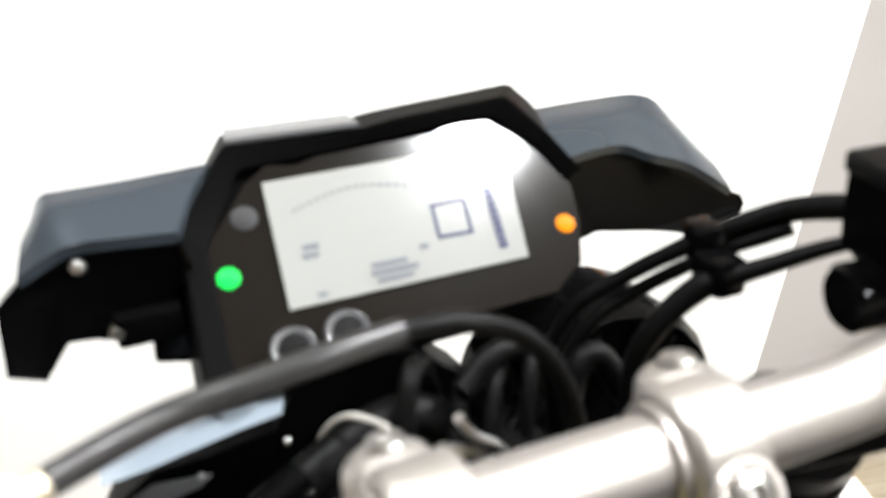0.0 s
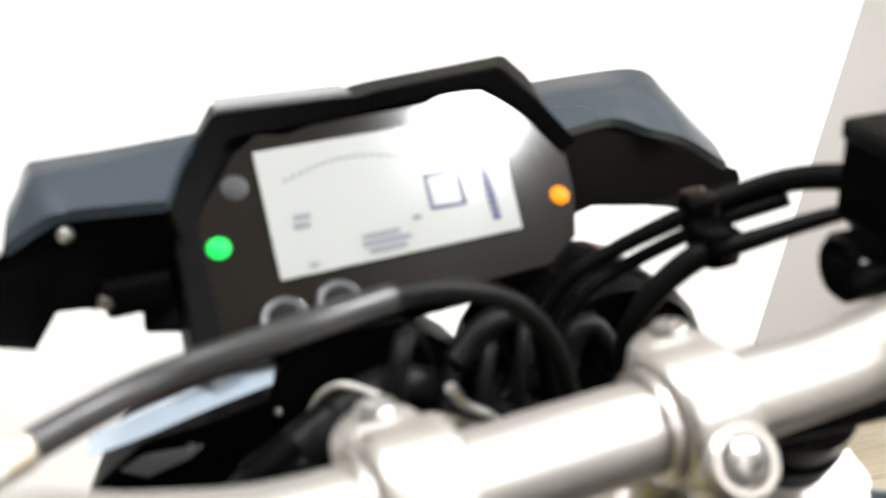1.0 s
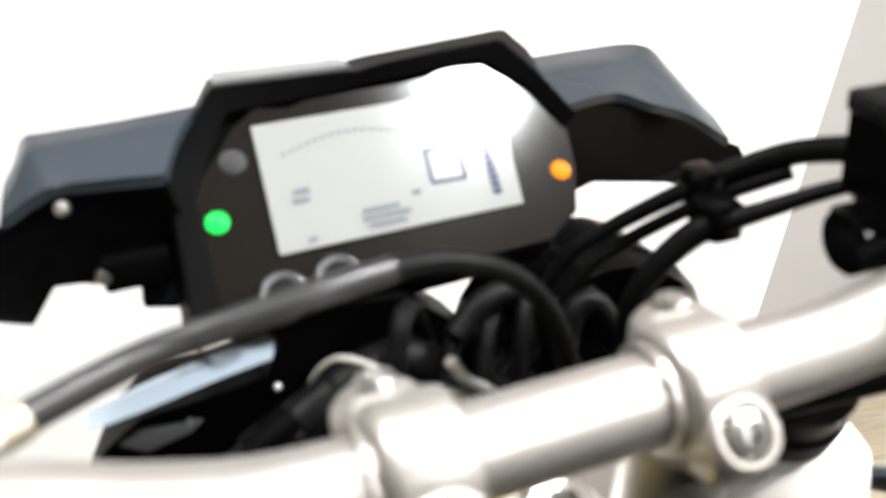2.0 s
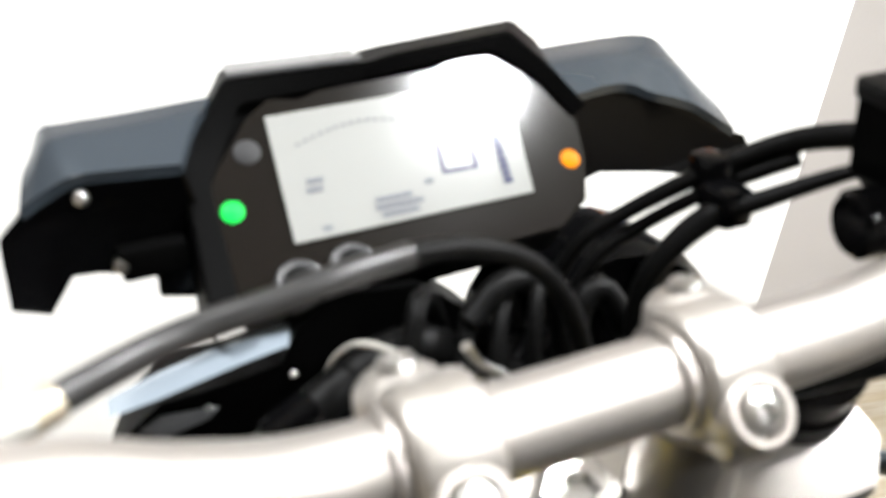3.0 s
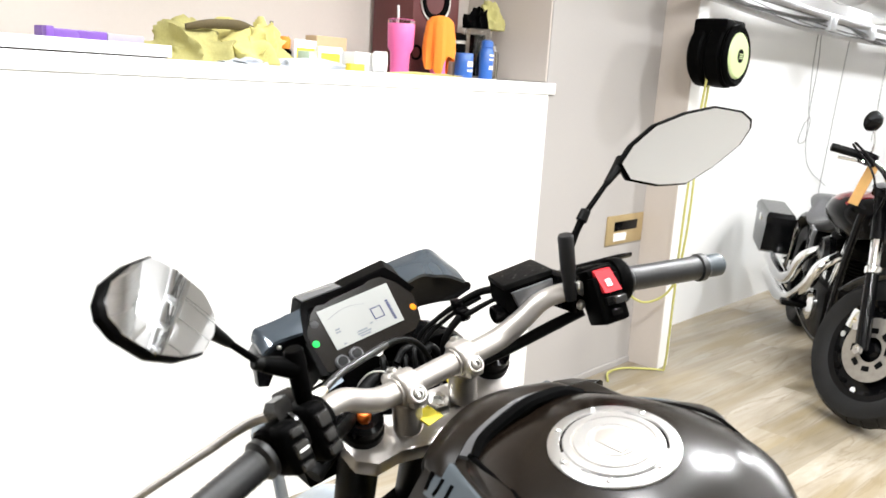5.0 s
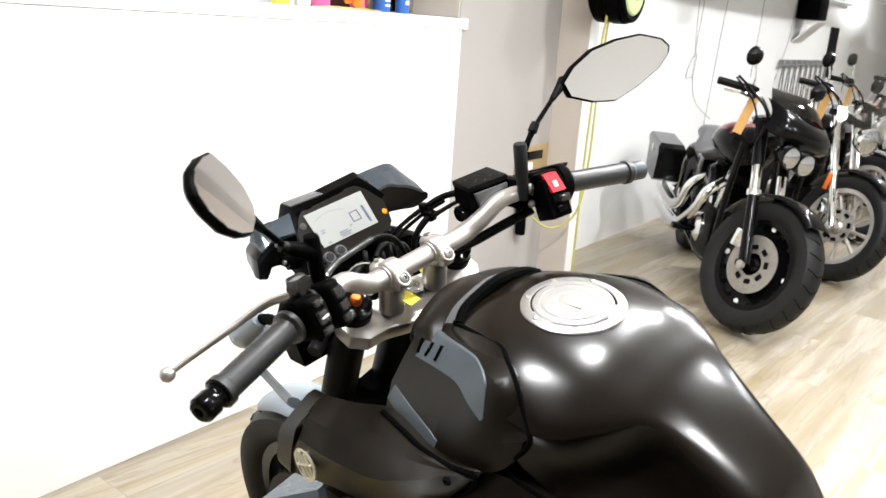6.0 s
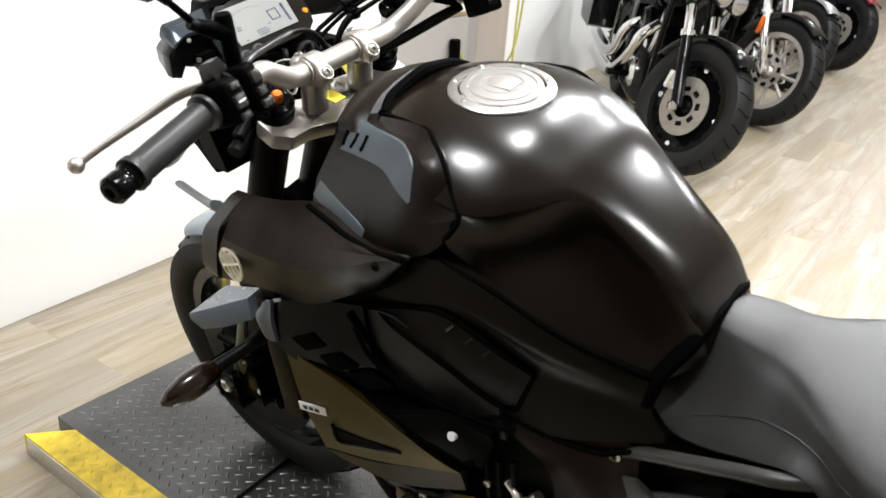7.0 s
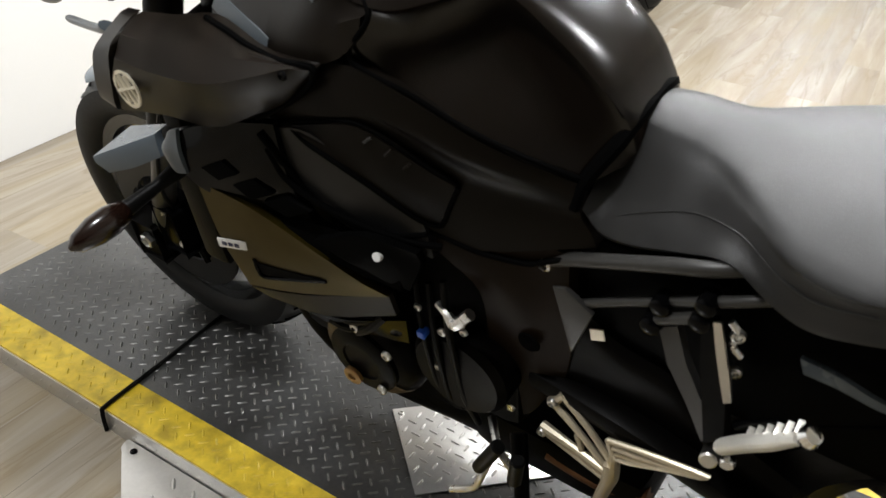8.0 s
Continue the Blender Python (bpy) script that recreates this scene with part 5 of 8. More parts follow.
# -- side panels, built for the left and mirrored --
for s in (-1, 1):
    f = lambda pts: both(pts, s)
    inw = lambda d: (-s * d, 0, 0)
    cover = part("shoulder_cover", shell([f(r) for r in COVER_ROWS], inw(0.012), 4, facet=True), PANEL_PAINT, bike, "satin dark shoulder cover with a blue-grey inset", angle=32)
    part("inset", shell([f(r) for r in INSET_ROWS], inw(0.004), 4), INSERT, cover)
    # The chamfer's highlight is put in as a blue-grey patch.
    part("edge_strip", shell([f(r) for r in CHAMFER_ROWS], inw(0.004), 4), INSERT, cover)
    for g in SLOTS:
        part("slot", tube(f(g), 0.0030, 8, 3), GAP, cover)
    scoop = part("air_scoop", shell([
        f([(-0.210, -0.352, 0.885), (-0.200, -0.402, 0.888), (-0.187, -0.461, 0.896), (-0.196, -0.528, 0.884), (-0.198, -0.575, 0.880), (-0.194, -0.613, 0.880)]),
        f([(-0.240, -0.362, 0.880), (-0.236, -0.420, 0.880), (-0.228, -0.492, 0.885), (-0.218, -0.553, 0.885), (-0.206, -0.588, 0.884), (-0.195, -0.617, 0.881)]),
        f([(-0.262, -0.369, 0.862), (-0.262, -0.435, 0.861), (-0.257, -0.512, 0.867), (-0.233, -0.566, 0.878), (-0.211, -0.594, 0.883), (-0.196, -0.619, 0.880)]),
        f([(-0.262, -0.347, 0.830), (-0.258, -0.418, 0.837), (-0.248, -0.490, 0.835), (-0.235, -0.549, 0.851), (-0.212, -0.588, 0.861), (-0.195, -0.612, 0.872)]),
        f([(-0.244, -0.300, 0.760), (-0.237, -0.391, 0.775), (-0.229, -0.468, 0.778), (-0.219, -0.532, 0.810), (-0.206, -0.577, 0.835), (-0.194, -0.607, 0.863)]),
        f([(-0.210, -0.295, 0.748), (-0.206, -0.391, 0.760), (-0.205, -0.468, 0.766), (-0.200, -0.532, 0.800), (-0.196, -0.577, 0.828), (-0.190, -0.605, 0.860)]),
    ], inw(0.014), 4, facet=True), PANEL_PAINT, bike, "satin dark air scoop with a round cream emblem", angle=24)
    part("scoop_gap", tube(f([(-0.186, -0.455, 0.897), (-0.193, -0.500, 0.892), (-0.197, -0.530, 0.886), (-0.199, -0.575, 0.882), (-0.196, -0.616, 0.884), (-0.197, -0.621, 0.876), (-0.197, -0.610, 0.860), (-0.203, -0.575, 0.830), (-0.212, -0.530, 0.802)]), 0.0038, 8, 5), GAP, scoop)
    part("scoop_lip", shell([f([(-0.206, -0.322, 0.882), (-0.208, -0.350, 0.886)]), f([(-0.246, -0.328, 0.870), (-0.246, -0.358, 0.878)]), f([(-0.260, -0.318, 0.848), (-0.264, -0.360, 0.861)]), f([(-0.256, -0.290, 0.785), (-0.256, -0.318, 0.780)]), f([(-0.235, -0.278, 0.758), (-0.240, -0.300, 0.755)])], inw(0.012), 4), PANEL_PAINT, scoop)
    rowe = Vector(f([(-0.2625, -0.372, 0.822)])[0])
    ax_e = Vector((s, 0.06, 0.05)).normalized()
    ring_e = lathe([(0.0245, -0.001), (0.0245, 0.0012), (0.0205, 0.0012), (0.0205, -0.001)], rowe, ax_e, 36)
    emblem = part("emblem", ring_e, EMBLEM, scoop, "round cream metal emblem")
    u, v, w = basis(ax_e)
    for k, h in ((-0.010, 0.017), (0.0, 0.0205), (0.010, 0.017)):
        across, along = Vector((0, 0.92, -0.38)), Vector((0, 0.38, 0.92))
        part("emblem_bar", rod(rowe + across * k - along * h, rowe + across * k + along * h, 0.0026, 0.0026, 8), EMBLEM, emblem)
    part("emblem_bar", rod(rowe - across * 0.019, rowe + across * 0.019, 0.0022, 0.0022, 8), EMBLEM, emblem)
    part("scoop_screw", bolt(f([(-0.213, -0.592, 0.876)])[0], (s, 0, 0.1), 0.006, 0.004), GLOSS, scoop)
    part("scoop_mouth", plate(f([(-0.215, -0.330, 0.872), (-0.245, -0.328, 0.862), (-0.245, -0.296, 0.785), (-0.21, -0.296, 0.79)]), (0, -0.01, 0)), GLOSS, scoop)
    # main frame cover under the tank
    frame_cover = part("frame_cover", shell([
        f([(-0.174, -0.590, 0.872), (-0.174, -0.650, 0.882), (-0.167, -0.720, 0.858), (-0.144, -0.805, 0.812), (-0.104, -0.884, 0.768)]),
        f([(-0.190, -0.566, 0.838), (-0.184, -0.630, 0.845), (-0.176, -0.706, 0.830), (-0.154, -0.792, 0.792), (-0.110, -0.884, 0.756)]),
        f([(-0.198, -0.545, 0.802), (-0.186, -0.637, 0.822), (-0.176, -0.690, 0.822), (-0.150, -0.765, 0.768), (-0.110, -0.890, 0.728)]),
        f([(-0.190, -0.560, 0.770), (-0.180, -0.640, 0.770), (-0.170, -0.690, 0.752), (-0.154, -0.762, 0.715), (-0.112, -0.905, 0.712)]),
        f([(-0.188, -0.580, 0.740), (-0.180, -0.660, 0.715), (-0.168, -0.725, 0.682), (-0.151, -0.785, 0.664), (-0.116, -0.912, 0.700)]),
    ], inw(0.02), 4), COVER, bike, "dark frame cover with a recessed panel")
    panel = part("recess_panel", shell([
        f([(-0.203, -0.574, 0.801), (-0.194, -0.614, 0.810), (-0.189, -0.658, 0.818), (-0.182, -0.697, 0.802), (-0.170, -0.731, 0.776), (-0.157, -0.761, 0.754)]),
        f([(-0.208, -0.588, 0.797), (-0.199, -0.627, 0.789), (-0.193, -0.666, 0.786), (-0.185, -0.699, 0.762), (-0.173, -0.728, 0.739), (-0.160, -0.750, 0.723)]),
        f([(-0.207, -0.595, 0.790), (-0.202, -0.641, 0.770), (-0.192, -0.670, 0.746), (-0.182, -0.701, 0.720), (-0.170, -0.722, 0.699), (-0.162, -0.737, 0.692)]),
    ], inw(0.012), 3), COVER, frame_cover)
    part("panel_gap", tube(f([(-0.204, -0.575, 0.797), (-0.207, -0.598, 0.787), (-0.203, -0.641, 0.767), (-0.193, -0.670, 0.743), (-0.183, -0.701, 0.717), (-0.171, -0.722, 0.696), (-0.162, -0.740, 0.692), (-0.158, -0.752, 0.722), (-0.155, -0.764, 0.752)]), 0.0034, 8, 5), GAP, panel)
    part("panel_gap", tube(f([(-0.200, -0.574, 0.804), (-0.191, -0.614, 0.813), (-0.186, -0.658, 0.821), (-0.179, -0.698, 0.804), (-0.167, -0.732, 0.778), (-0.155, -0.763, 0.755)]), 0.0018, 6, 5), GAP, panel)
    for a, b in (((-0.188, -0.679, 0.812), (-0.191, -0.669, 0.803)), ((-0.182, -0.700, 0.799), (-0.186, -0.692, 0.790)), ((-0.175, -0.718, 0.783), (-0.179, -0.710, 0.775))):
        part("moulded_mark", tube(f([a, b]), 0.0018, 6, 1), PANEL_PAINT, panel)
    part("lower_gap", tube(f([(-0.172, -0.715, 0.684), (-0.164, -0.735, 0.677), (-0.156, -0.765, 0.666), (-0.149, -0.790, 0.659), (-0.137, -0.835, 0.656), (-0.130, -0.858, 0.664), (-0.120, -0.915, 0.698)]), 0.0036, 8, 5), GAP, frame_cover)
    part("sweep_gap", tube(f([(-0.221, -0.537, 0.790), (-0.222, -0.558, 0.767), (-0.216, -0.570, 0.741), (-0.210, -0.592, 0.704), (-0.201, -0.635, 0.679), (-0.191, -0.679, 0.671), (-0.173, -0.727, 0.682)]), 0.0042, 8, 5), GAP, frame_cover)
    part("frame_spar", shell([
        f([(-0.168, -0.690, 0.690), (-0.150, -0.768, 0.690), (-0.132, -0.832, 0.690), (-0.122, -0.884, 0.680)]),
        f([(-0.160, -0.735, 0.640), (-0.148, -0.790, 0.630), (-0.132, -0.840, 0.625), (-0.124, -0.885, 0.618)]),
        f([(-0.146, -0.775, 0.585), (-0.140, -0.815, 0.565), (-0.130, -0.855, 0.556), (-0.125, -0.892, 0.545)]),
        f([(-0.138, -0.778, 0.480), (-0.132, -0.810, 0.460), (-0.126, -0.850, 0.450), (-0.120, -0.880, 0.455)]),
        f([(-0.126, -0.770, 0.340), (-0.122, -0.800, 0.322), (-0.118, -0.830, 0.345), (-0.116, -0.855, 0.400)]),
    ], inw(0.03), 4), FRAME, bike, "brown-black painted frame spar")
    part("spar_hole", lathe([(0, 0.002), (0.014, 0.002), (0.016, 0)], f([(-0.137, -0.838, 0.520)])[0], (s, 0, 0), 16), GAP, bike)
    # covers below the scoop
    vent = part("vent_cover", shell([
        f([(-0.240, -0.392, 0.752), (-0.228, -0.470, 0.785), (-0.214, -0.556, 0.803)]),
        f([(-0.252, -0.390, 0.722), (-0.240, -0.480, 0.725), (-0.224, -0.570, 0.735), ]),
        f([(-0.250, -0.423, 0.688), (-0.232, -0.506, 0.655), (-0.212, -0.585, 0.665)]),
        f([(-0.240, -0.430, 0.672), (-0.226, -0.520, 0.630), (-0.200, -0.640, 0.630)]),
    ], inw(0.012), 4), GLOSS, bike, "gloss black vented side cover")
    # Slate colour on the gloss black nose stands in for its highlight.
    part("vent_nose", shell([
        f([(-0.234, -0.374, 0.740), (-0.241, -0.386, 0.752), (-0.242, -0.406, 0.762)]),
        f([(-0.246, -0.367, 0.724), (-0.2535, -0.386, 0.731), (-0.253, -0.412, 0.737)]),
        f([(-0.246, -0.372, 0.698), (-0.254, -0.394, 0.700), (-0.2545, -0.416, 0.706)]),
    ], inw(0.006), 4), INSERT, vent, "rounded nose of the side cover, its highlight painted slate")
    for cell in (((-0.441, 0.721), (-0.478, 0.741), (-0.499, 0.727), (-0.463, 0.707)), ((-0.484, 0.706), (-0.521, 0.725), (-0.545, 0.709), (-0.507, 0.689)), ((-0.524, 0.690), (-0.561, 0.709), (-0.595, 0.697), (-0.558, 0.677))):
        part("vent_slot", plate(f([(-0.2557 + (-0.39 - y) * 0.150, y, z) for y, z in cell]), inw(0.008), 0.0010), GAP, vent)
    part("mid_cover", shell([
        f([(-0.210, -0.540, 0.790), (-0.204, -0.600, 0.800), (-0.194, -0.660, 0.752), (-0.172, -0.720, 0.700)]),
        f([(-0.218, -0.541, 0.752), (-0.210, -0.590, 0.725), (-0.198, -0.645, 0.690), (-0.176, -0.730, 0.672)]),
        f([(-0.212, -0.556, 0.720), (-0.206, -0.600, 0.690), (-0.194, -0.650, 0.655), (-0.178, -0.735, 0.650)]),
    ], inw(0.012), 4), BAND, bike, "charcoal band along the frame cover, lightened for its upward face")
    part("band_gap", tube(f([(-0.222, -0.545, 0.772), (-0.2225, -0.572, 0.729), (-0.204, -0.637, 0.687), (-0.186, -0.705, 0.671), (-0.172, -0.745, 0.668)]), 0.0042, 8, 5), GAP, bike)
    part("mid_trim", shell([
        f([(-0.240, -0.430, 0.697), (-0.232, -0.510, 0.670), (-0.214, -0.600, 0.668), (-0.198, -0.700, 0.662)]),
        f([(-0.244, -0.425, 0.690), (-0.238, -0.510, 0.676), (-0.229, -0.605, 0.634), (-0.205, -0.700, 0.600)]),
    ], inw(0.010), 4), PLASTIC, bike)
    khaki = part("radiator_cover", shell([
        f([(-0.247, -0.420, 0.692), (-0.242, -0.510, 0.678), (-0.233, -0.605, 0.636)]),
        f([(-0.249, -0.432, 0.600), (-0.241, -0.530, 0.606), (-0.223, -0.655, 0.606)]),
        f([(-0.241, -0.450, 0.512), (-0.232, -0.550, 0.540), (-0.211, -0.684, 0.586)]),
    ], inw(0.010), 4), KHAKI, bike, "olive bronze radiator side panel with a white badge")
    part("panel_slot", tube(f([(-0.245, -0.484, 0.583), (-0.245, -0.487, 0.556), (-0.241, -0.510, 0.556), (-0.230, -0.598, 0.586)]), 0.0028, 8, 2), GLOSS, khaki)
    part("slot_plate", plate(f([(-0.2455, -0.488, 0.578), (-0.245, -0.492, 0.558), (-0.2365, -0.560, 0.574), (-0.233, -0.592, 0.588)]), inw(0.003)), PLASTIC, khaki)
    badge = part("badge", plate(f([(-0.2508, -0.424, 0.598), (-0.2478, -0.480, 0.613), (-0.2478, -0.478, 0.597), (-0.2508, -0.424, 0.582)]), inw(0.002), 0.0006), WHITE_MARK, khaki, "small white badge with dark marks")
    for k in range(3):
        y = -0.434 - 0.012 * k
        part("badge_mark", plate(f([(-0.2515 + 0.0006 * k, y, 0.5965 + 0.003 * k), (-0.251 + 0.0006 * k, y - 0.008, 0.598 + 0.003 * k), (-0.251 + 0.0006 * k, y - 0.008, 0.592 + 0.003 * k), (-0.2515 + 0.0006 * k, y, 0.5905 + 0.003 * k)]), inw(0.001)), LCD_INK, badge)
    part("khaki_lip", shell([f([(-0.241, -0.452, 0.510), (-0.232, -0.550, 0.537), (-0.211, -0.684, 0.588)]), f([(-0.232, -0.470, 0.492), (-0.222, -0.570, 0.498), (-0.200, -0.680, 0.540)])], inw(0.008), 3), COVER, khaki)
    knob = part("mid_bracket", shell([f([(-0.238, -0.606, 0.668), (-0.222, -0.668, 0.690), (-0.197, -0.726, 0.668)]), f([(-0.232, -0.640, 0.648), (-0.214, -0.690, 0.655), (-0.192, -0.726, 0.646)]), f([(-0.222, -0.662, 0.632), (-0.206, -0.690, 0.606), (-0.196, -0.706, 0.596)])], inw(0.010), 4), PLASTIC, bike)
    part("push_pin", lathe([(0.0058, 0), (0.0058, 0.003), (0.006, 0.006), (0, 0.0065)], f([(-0.215, -0.685, 0.661)])[0], (s, 0, 0.4), 20), WHITE_MARK, knob, "bright round fastener")
    # indicator and its bracket
    boxy = part("radiator_wing", loft([f([(-0.241, -0.168, 0.633), (-0.224, -0.222, 0.659), (-0.197, -0.275, 0.681), (-0.165, -0.265, 0.676), (-0.168, -0.170, 0.642)]), f([(-0.243, -0.172, 0.624), (-0.228, -0.228, 0.648), (-0.202, -0.281, 0.668), (-0.165, -0.272, 0.662), (-0.166, -0.172, 0.630)]), f([(-0.236, -0.186, 0.606), (-0.224, -0.238, 0.627), (-0.205, -0.284, 0.650), (-0.165, -0.280, 0.645), (-0.165, -0.185, 0.612)])]), SLATE, bike, "slate plastic wing beside the radiator")
    ind = part("indicator", lathe([(0.002, 0), (0.016, 0.012), (0.0215, 0.035), (0.021, 0.06), (0.014, 0.088), (0.004, 0.100), (0, 0.101)], f([(-0.278, -0.296, 0.622)])[0], (s * 0.97, 0.16, -0.10), 20), AMBER_LENS, bike, "smoked amber indicator")
    part("stalk", tube(f([(-0.20, -0.315, 0.640), (-0.24, -0.305, 0.630), (-0.285, -0.294, 0.621)]), [0.014, 0.009, 0.012], 12, 4), RUBBER, ind)
    # radiator edge and hoses behind the covers
    part("radiator_tank", box(*((-0.20, -0.345, 0.46, -0.155, -0.295, 0.70) if s < 0 else (0.155, -0.345, 0.46, 0.20, -0.295, 0.70)), 0.01), ENGINE, bike)
    part("radiator_hose", tube(f([(-0.185, -0.33, 0.68), (-0.20, -0.37, 0.66), (-0.205, -0.40, 0.60), (-0.20, -0.42, 0.52)]), 0.017, 14, 5), RUBBER, bike)
radiator = part("radiator", box(-0.19, -0.335, 0.45, 0.19, -0.300, 0.72, 0.004), ENGINE, bike)
fins = None
for k in range(26):
    z = 0.46 + 0.0097 * k
    fins = box(-0.15, -0.2985, z, 0.15, -0.2965, z + 0.003, 0, fins)
part("fin", fins, STEEL, radiator)

# front mudguard
rows = []
for a in np.linspace(62, 140, 8):
    c, sn = math.cos(radians(a)), math.sin(radians(a))
    rows.append([(x, c * r, 0.30 + sn * r) for x, r in ((-0.052, 0.296), (-0.046, 0.306), (-0.028, 0.313), (0, 0.315), (0.028, 0.313), (0.046, 0.306), (0.052, 0.296))])
part("front_mudguard", shell(rows, (0, 0, -0.003), 2), BLUE_GREY, bike, "slate grey front mudguard")

# -- seat --
seat_rows = []
SEAT_ROWS = [(-0.888, 0.806, 0.024, 0.800, 0.104, 0.730), (-0.915, 0.826, 0.034, 0.816, 0.111, 0.713), (-0.955, 0.828, 0.044, 0.816, 0.118, 0.720), (-1.005, 0.822, 0.053, 0.810, 0.127, 0.742), (-1.055, 0.820, 0.092, 0.804, 0.136, 0.760), (-1.100, 0.823, 0.128, 0.798, 0.150, 0.744), (-1.140, 0.829, 0.147, 0.798, 0.160, 0.738), (-1.190, 0.838, 0.156, 0.808, 0.168, 0.756), (-1.270, 0.862, 0.156, 0.836, 0.166, 0.784), (-1.360, 0.885, 0.136, 0.862, 0.150, 0.810)]
for y, top, ex, ez, lx, lz in SEAT_ROWS:
    mixed = lambda k: (ex + (lx - ex) * k, ez + (lz - ez) * k)
    half = [(0, top), (ex * 0.45, top - (top - ez) * 0.16), (ex * 0.84, ez + (top - ez) * 0.36), (ex + 0.002, ez - 0.004), mixed(0.22), mixed(0.6), (lx, lz + 0.006), (lx - 0.012, lz)]
    seat_rows.append(curve([(-x, y, z) for x, z in half[:0:-1]] + [(x, y, z) for x, z in half], 3))
cols = [curve([r[k] for r in seat_rows], 4) for k in range(len(seat_rows[0]))]
seat = part("seat", loft([list(r) for r in zip(*cols)]), SEAT, bike, "black grained vinyl seat")
for s in (-1, 1):
    line = []
    for (y, top, ex, ez, lx, lz), k in zip(SEAT_ROWS[1:8], (0.82, 0.66, 0.54, 0.46, 0.42, 0.40, 0.36)):
        line.append((s * (ex + (lx - ex) * k + 0.0012), y, ez + (lz - ez) * k))
    part("seam", tube(line, 0.0009, 6, 5), SEAT, seat)
part("tail", loft([[(x * 0.8, -1.30, 0.74 + z) for x, z in ((-0.15, 0.0), (-0.14, 0.10), (0.14, 0.10), (0.15, 0.0))], [(x * 0.7, -1.50, 0.81 + z) for x, z in ((-0.15, 0.0), (-0.12, 0.10), (0.12, 0.10), (0.15, 0.0))], [(x * 0.5, -1.68, 0.88 + z) for x, z in ((-0.1, 0.0), (-0.08, 0.06), (0.08, 0.06), (0.1, 0.0))]]), PANEL_PAINT, bike)

# -- subframe, pegs and hangers --
for s in (-1, 1):
    f = lambda pts: both(pts, s)
    part("subframe_tube", tube(f([(-0.118, -0.856, 0.657), (-0.124, -0.890, 0.679), (-0.130, -0.935, 0.703), (-0.136, -1.000, 0.735), (-0.136, -1.045, 0.752), (-0.112, -1.12, 0.765), (-0.10, -1.30, 0.79)]), 0.0085, 14, 4), PIPE, bike)
    part("subframe_tube", tube(f([(-0.118, -0.890, 0.600), (-0.125, -0.930, 0.633), (-0.135, -1.014, 0.690), (-0.141, -1.075, 0.728), (-0.118, -1.16, 0.76)]), 0.0060, 14, 4), PIPE, bike)
    part("brace_tube", rod(f([(-0.141, -0.998, 0.659)])[0], f([(-0.146, -1.040, 0.690)])[0], 0.0065, seg=14), PIPE, bike)
    for c in ((-0.138, -1.000, 0.681), (-0.145, -1.048, 0.714), (-0.140, -0.993, 0.650), (-0.147, -1.045, 0.691)):
        part("clamp_bush", lathe([(0, 0.012), (0.007, 0.012), (0.011, 0.009), (0.012, 0.0), (0.012, -0.012)], f([c])[0], (s, 0, 0.1), 18), GLOSS, bike)
    part("frame_bolt", bolt(f([(-0.124, -0.855, 0.656)])[0], (s, 0, 0), 0.010, 0.007), STEEL, bike)
    peg_arm = part("peg_hanger", loft([f([(-0.149, -1.059, 0.700), (-0.146, -1.044, 0.690), (-0.136, -1.046, 0.690), (-0.139, -1.061, 0.700)]), f([(-0.155, -1.069, 0.655), (-0.154, -1.052, 0.640), (-0.143, -1.054, 0.640), (-0.145, -1.071, 0.655)]), f([(-0.165, -1.088, 0.607), (-0.165, -1.066, 0.585), (-0.153, -1.068, 0.585), (-0.154, -1.090, 0.607)]), f([(-0.175, -1.098, 0.560), (-0.174, -1.078, 0.535), (-0.162, -1.080, 0.535), (-0.163, -1.100, 0.560)])]), ENGINE, bike, "black forked pillion footrest hanger")
    part("machined_face", shell([f([(-0.1510, -1.0570, 0.698), (-0.1560, -1.0670, 0.662), (-0.1615, -1.0770, 0.633), (-0.1675, -1.0870, 0.607)]), f([(-0.1490, -1.0645, 0.699), (-0.1535, -1.0755, 0.664), (-0.1585, -1.0860, 0.634), (-0.1645, -1.0940, 0.609)])], (-s * 0.004, 0, 0), 3), CAP, peg_arm, "bright silver edge")
    part("hanger_leg", loft([f([(-0.141, -1.020, 0.660), (-0.139, -1.000, 0.646), (-0.130, -1.002, 0.646), (-0.131, -1.022, 0.660)]), f([(-0.151, -1.038, 0.622), (-0.149, -1.018, 0.606), (-0.139, -1.020, 0.606), (-0.141, -1.040, 0.622)]), f([(-0.162, -1.066, 0.584), (-0.160, -1.048, 0.570), (-0.150, -1.050, 0.570), (-0.152, -1.068, 0.584)]), f([(-0.172, -1.090, 0.552), (-0.170, -1.074, 0.532), (-0.160, -1.076, 0.532), (-0.162, -1.092, 0.552)])]), PIPE, peg_arm)
    for y, z in ((-1.081, 0.684), (-1.086, 0.631)):
        part("hanger_bolt", bolt(f([(-0.142, y, z)])[0], (s, -0.3, 0.2), 0.008, 0.006), STEEL, peg_arm)
    part("latch", tube(f([(-0.143, -1.072, 0.700), (-0.143, -1.082, 0.686), (-0.143, -1.078, 0.668), (-0.142, -1.088, 0.655)]), 0.004, 8, 3), STEEL, peg_arm)
    peg = part("pillion_peg", tube(f([(-0.180, -1.100, 0.556), (-0.190, -1.120, 0.590), (-0.206, -1.146, 0.634), (-0.220, -1.169, 0.676)]), [0.0125, 0.0130, 0.0120, 0.0080], 12, 3, flat=0.75), PALE_ALLOY, bike, "ribbed bright alloy pillion footrest folded up")
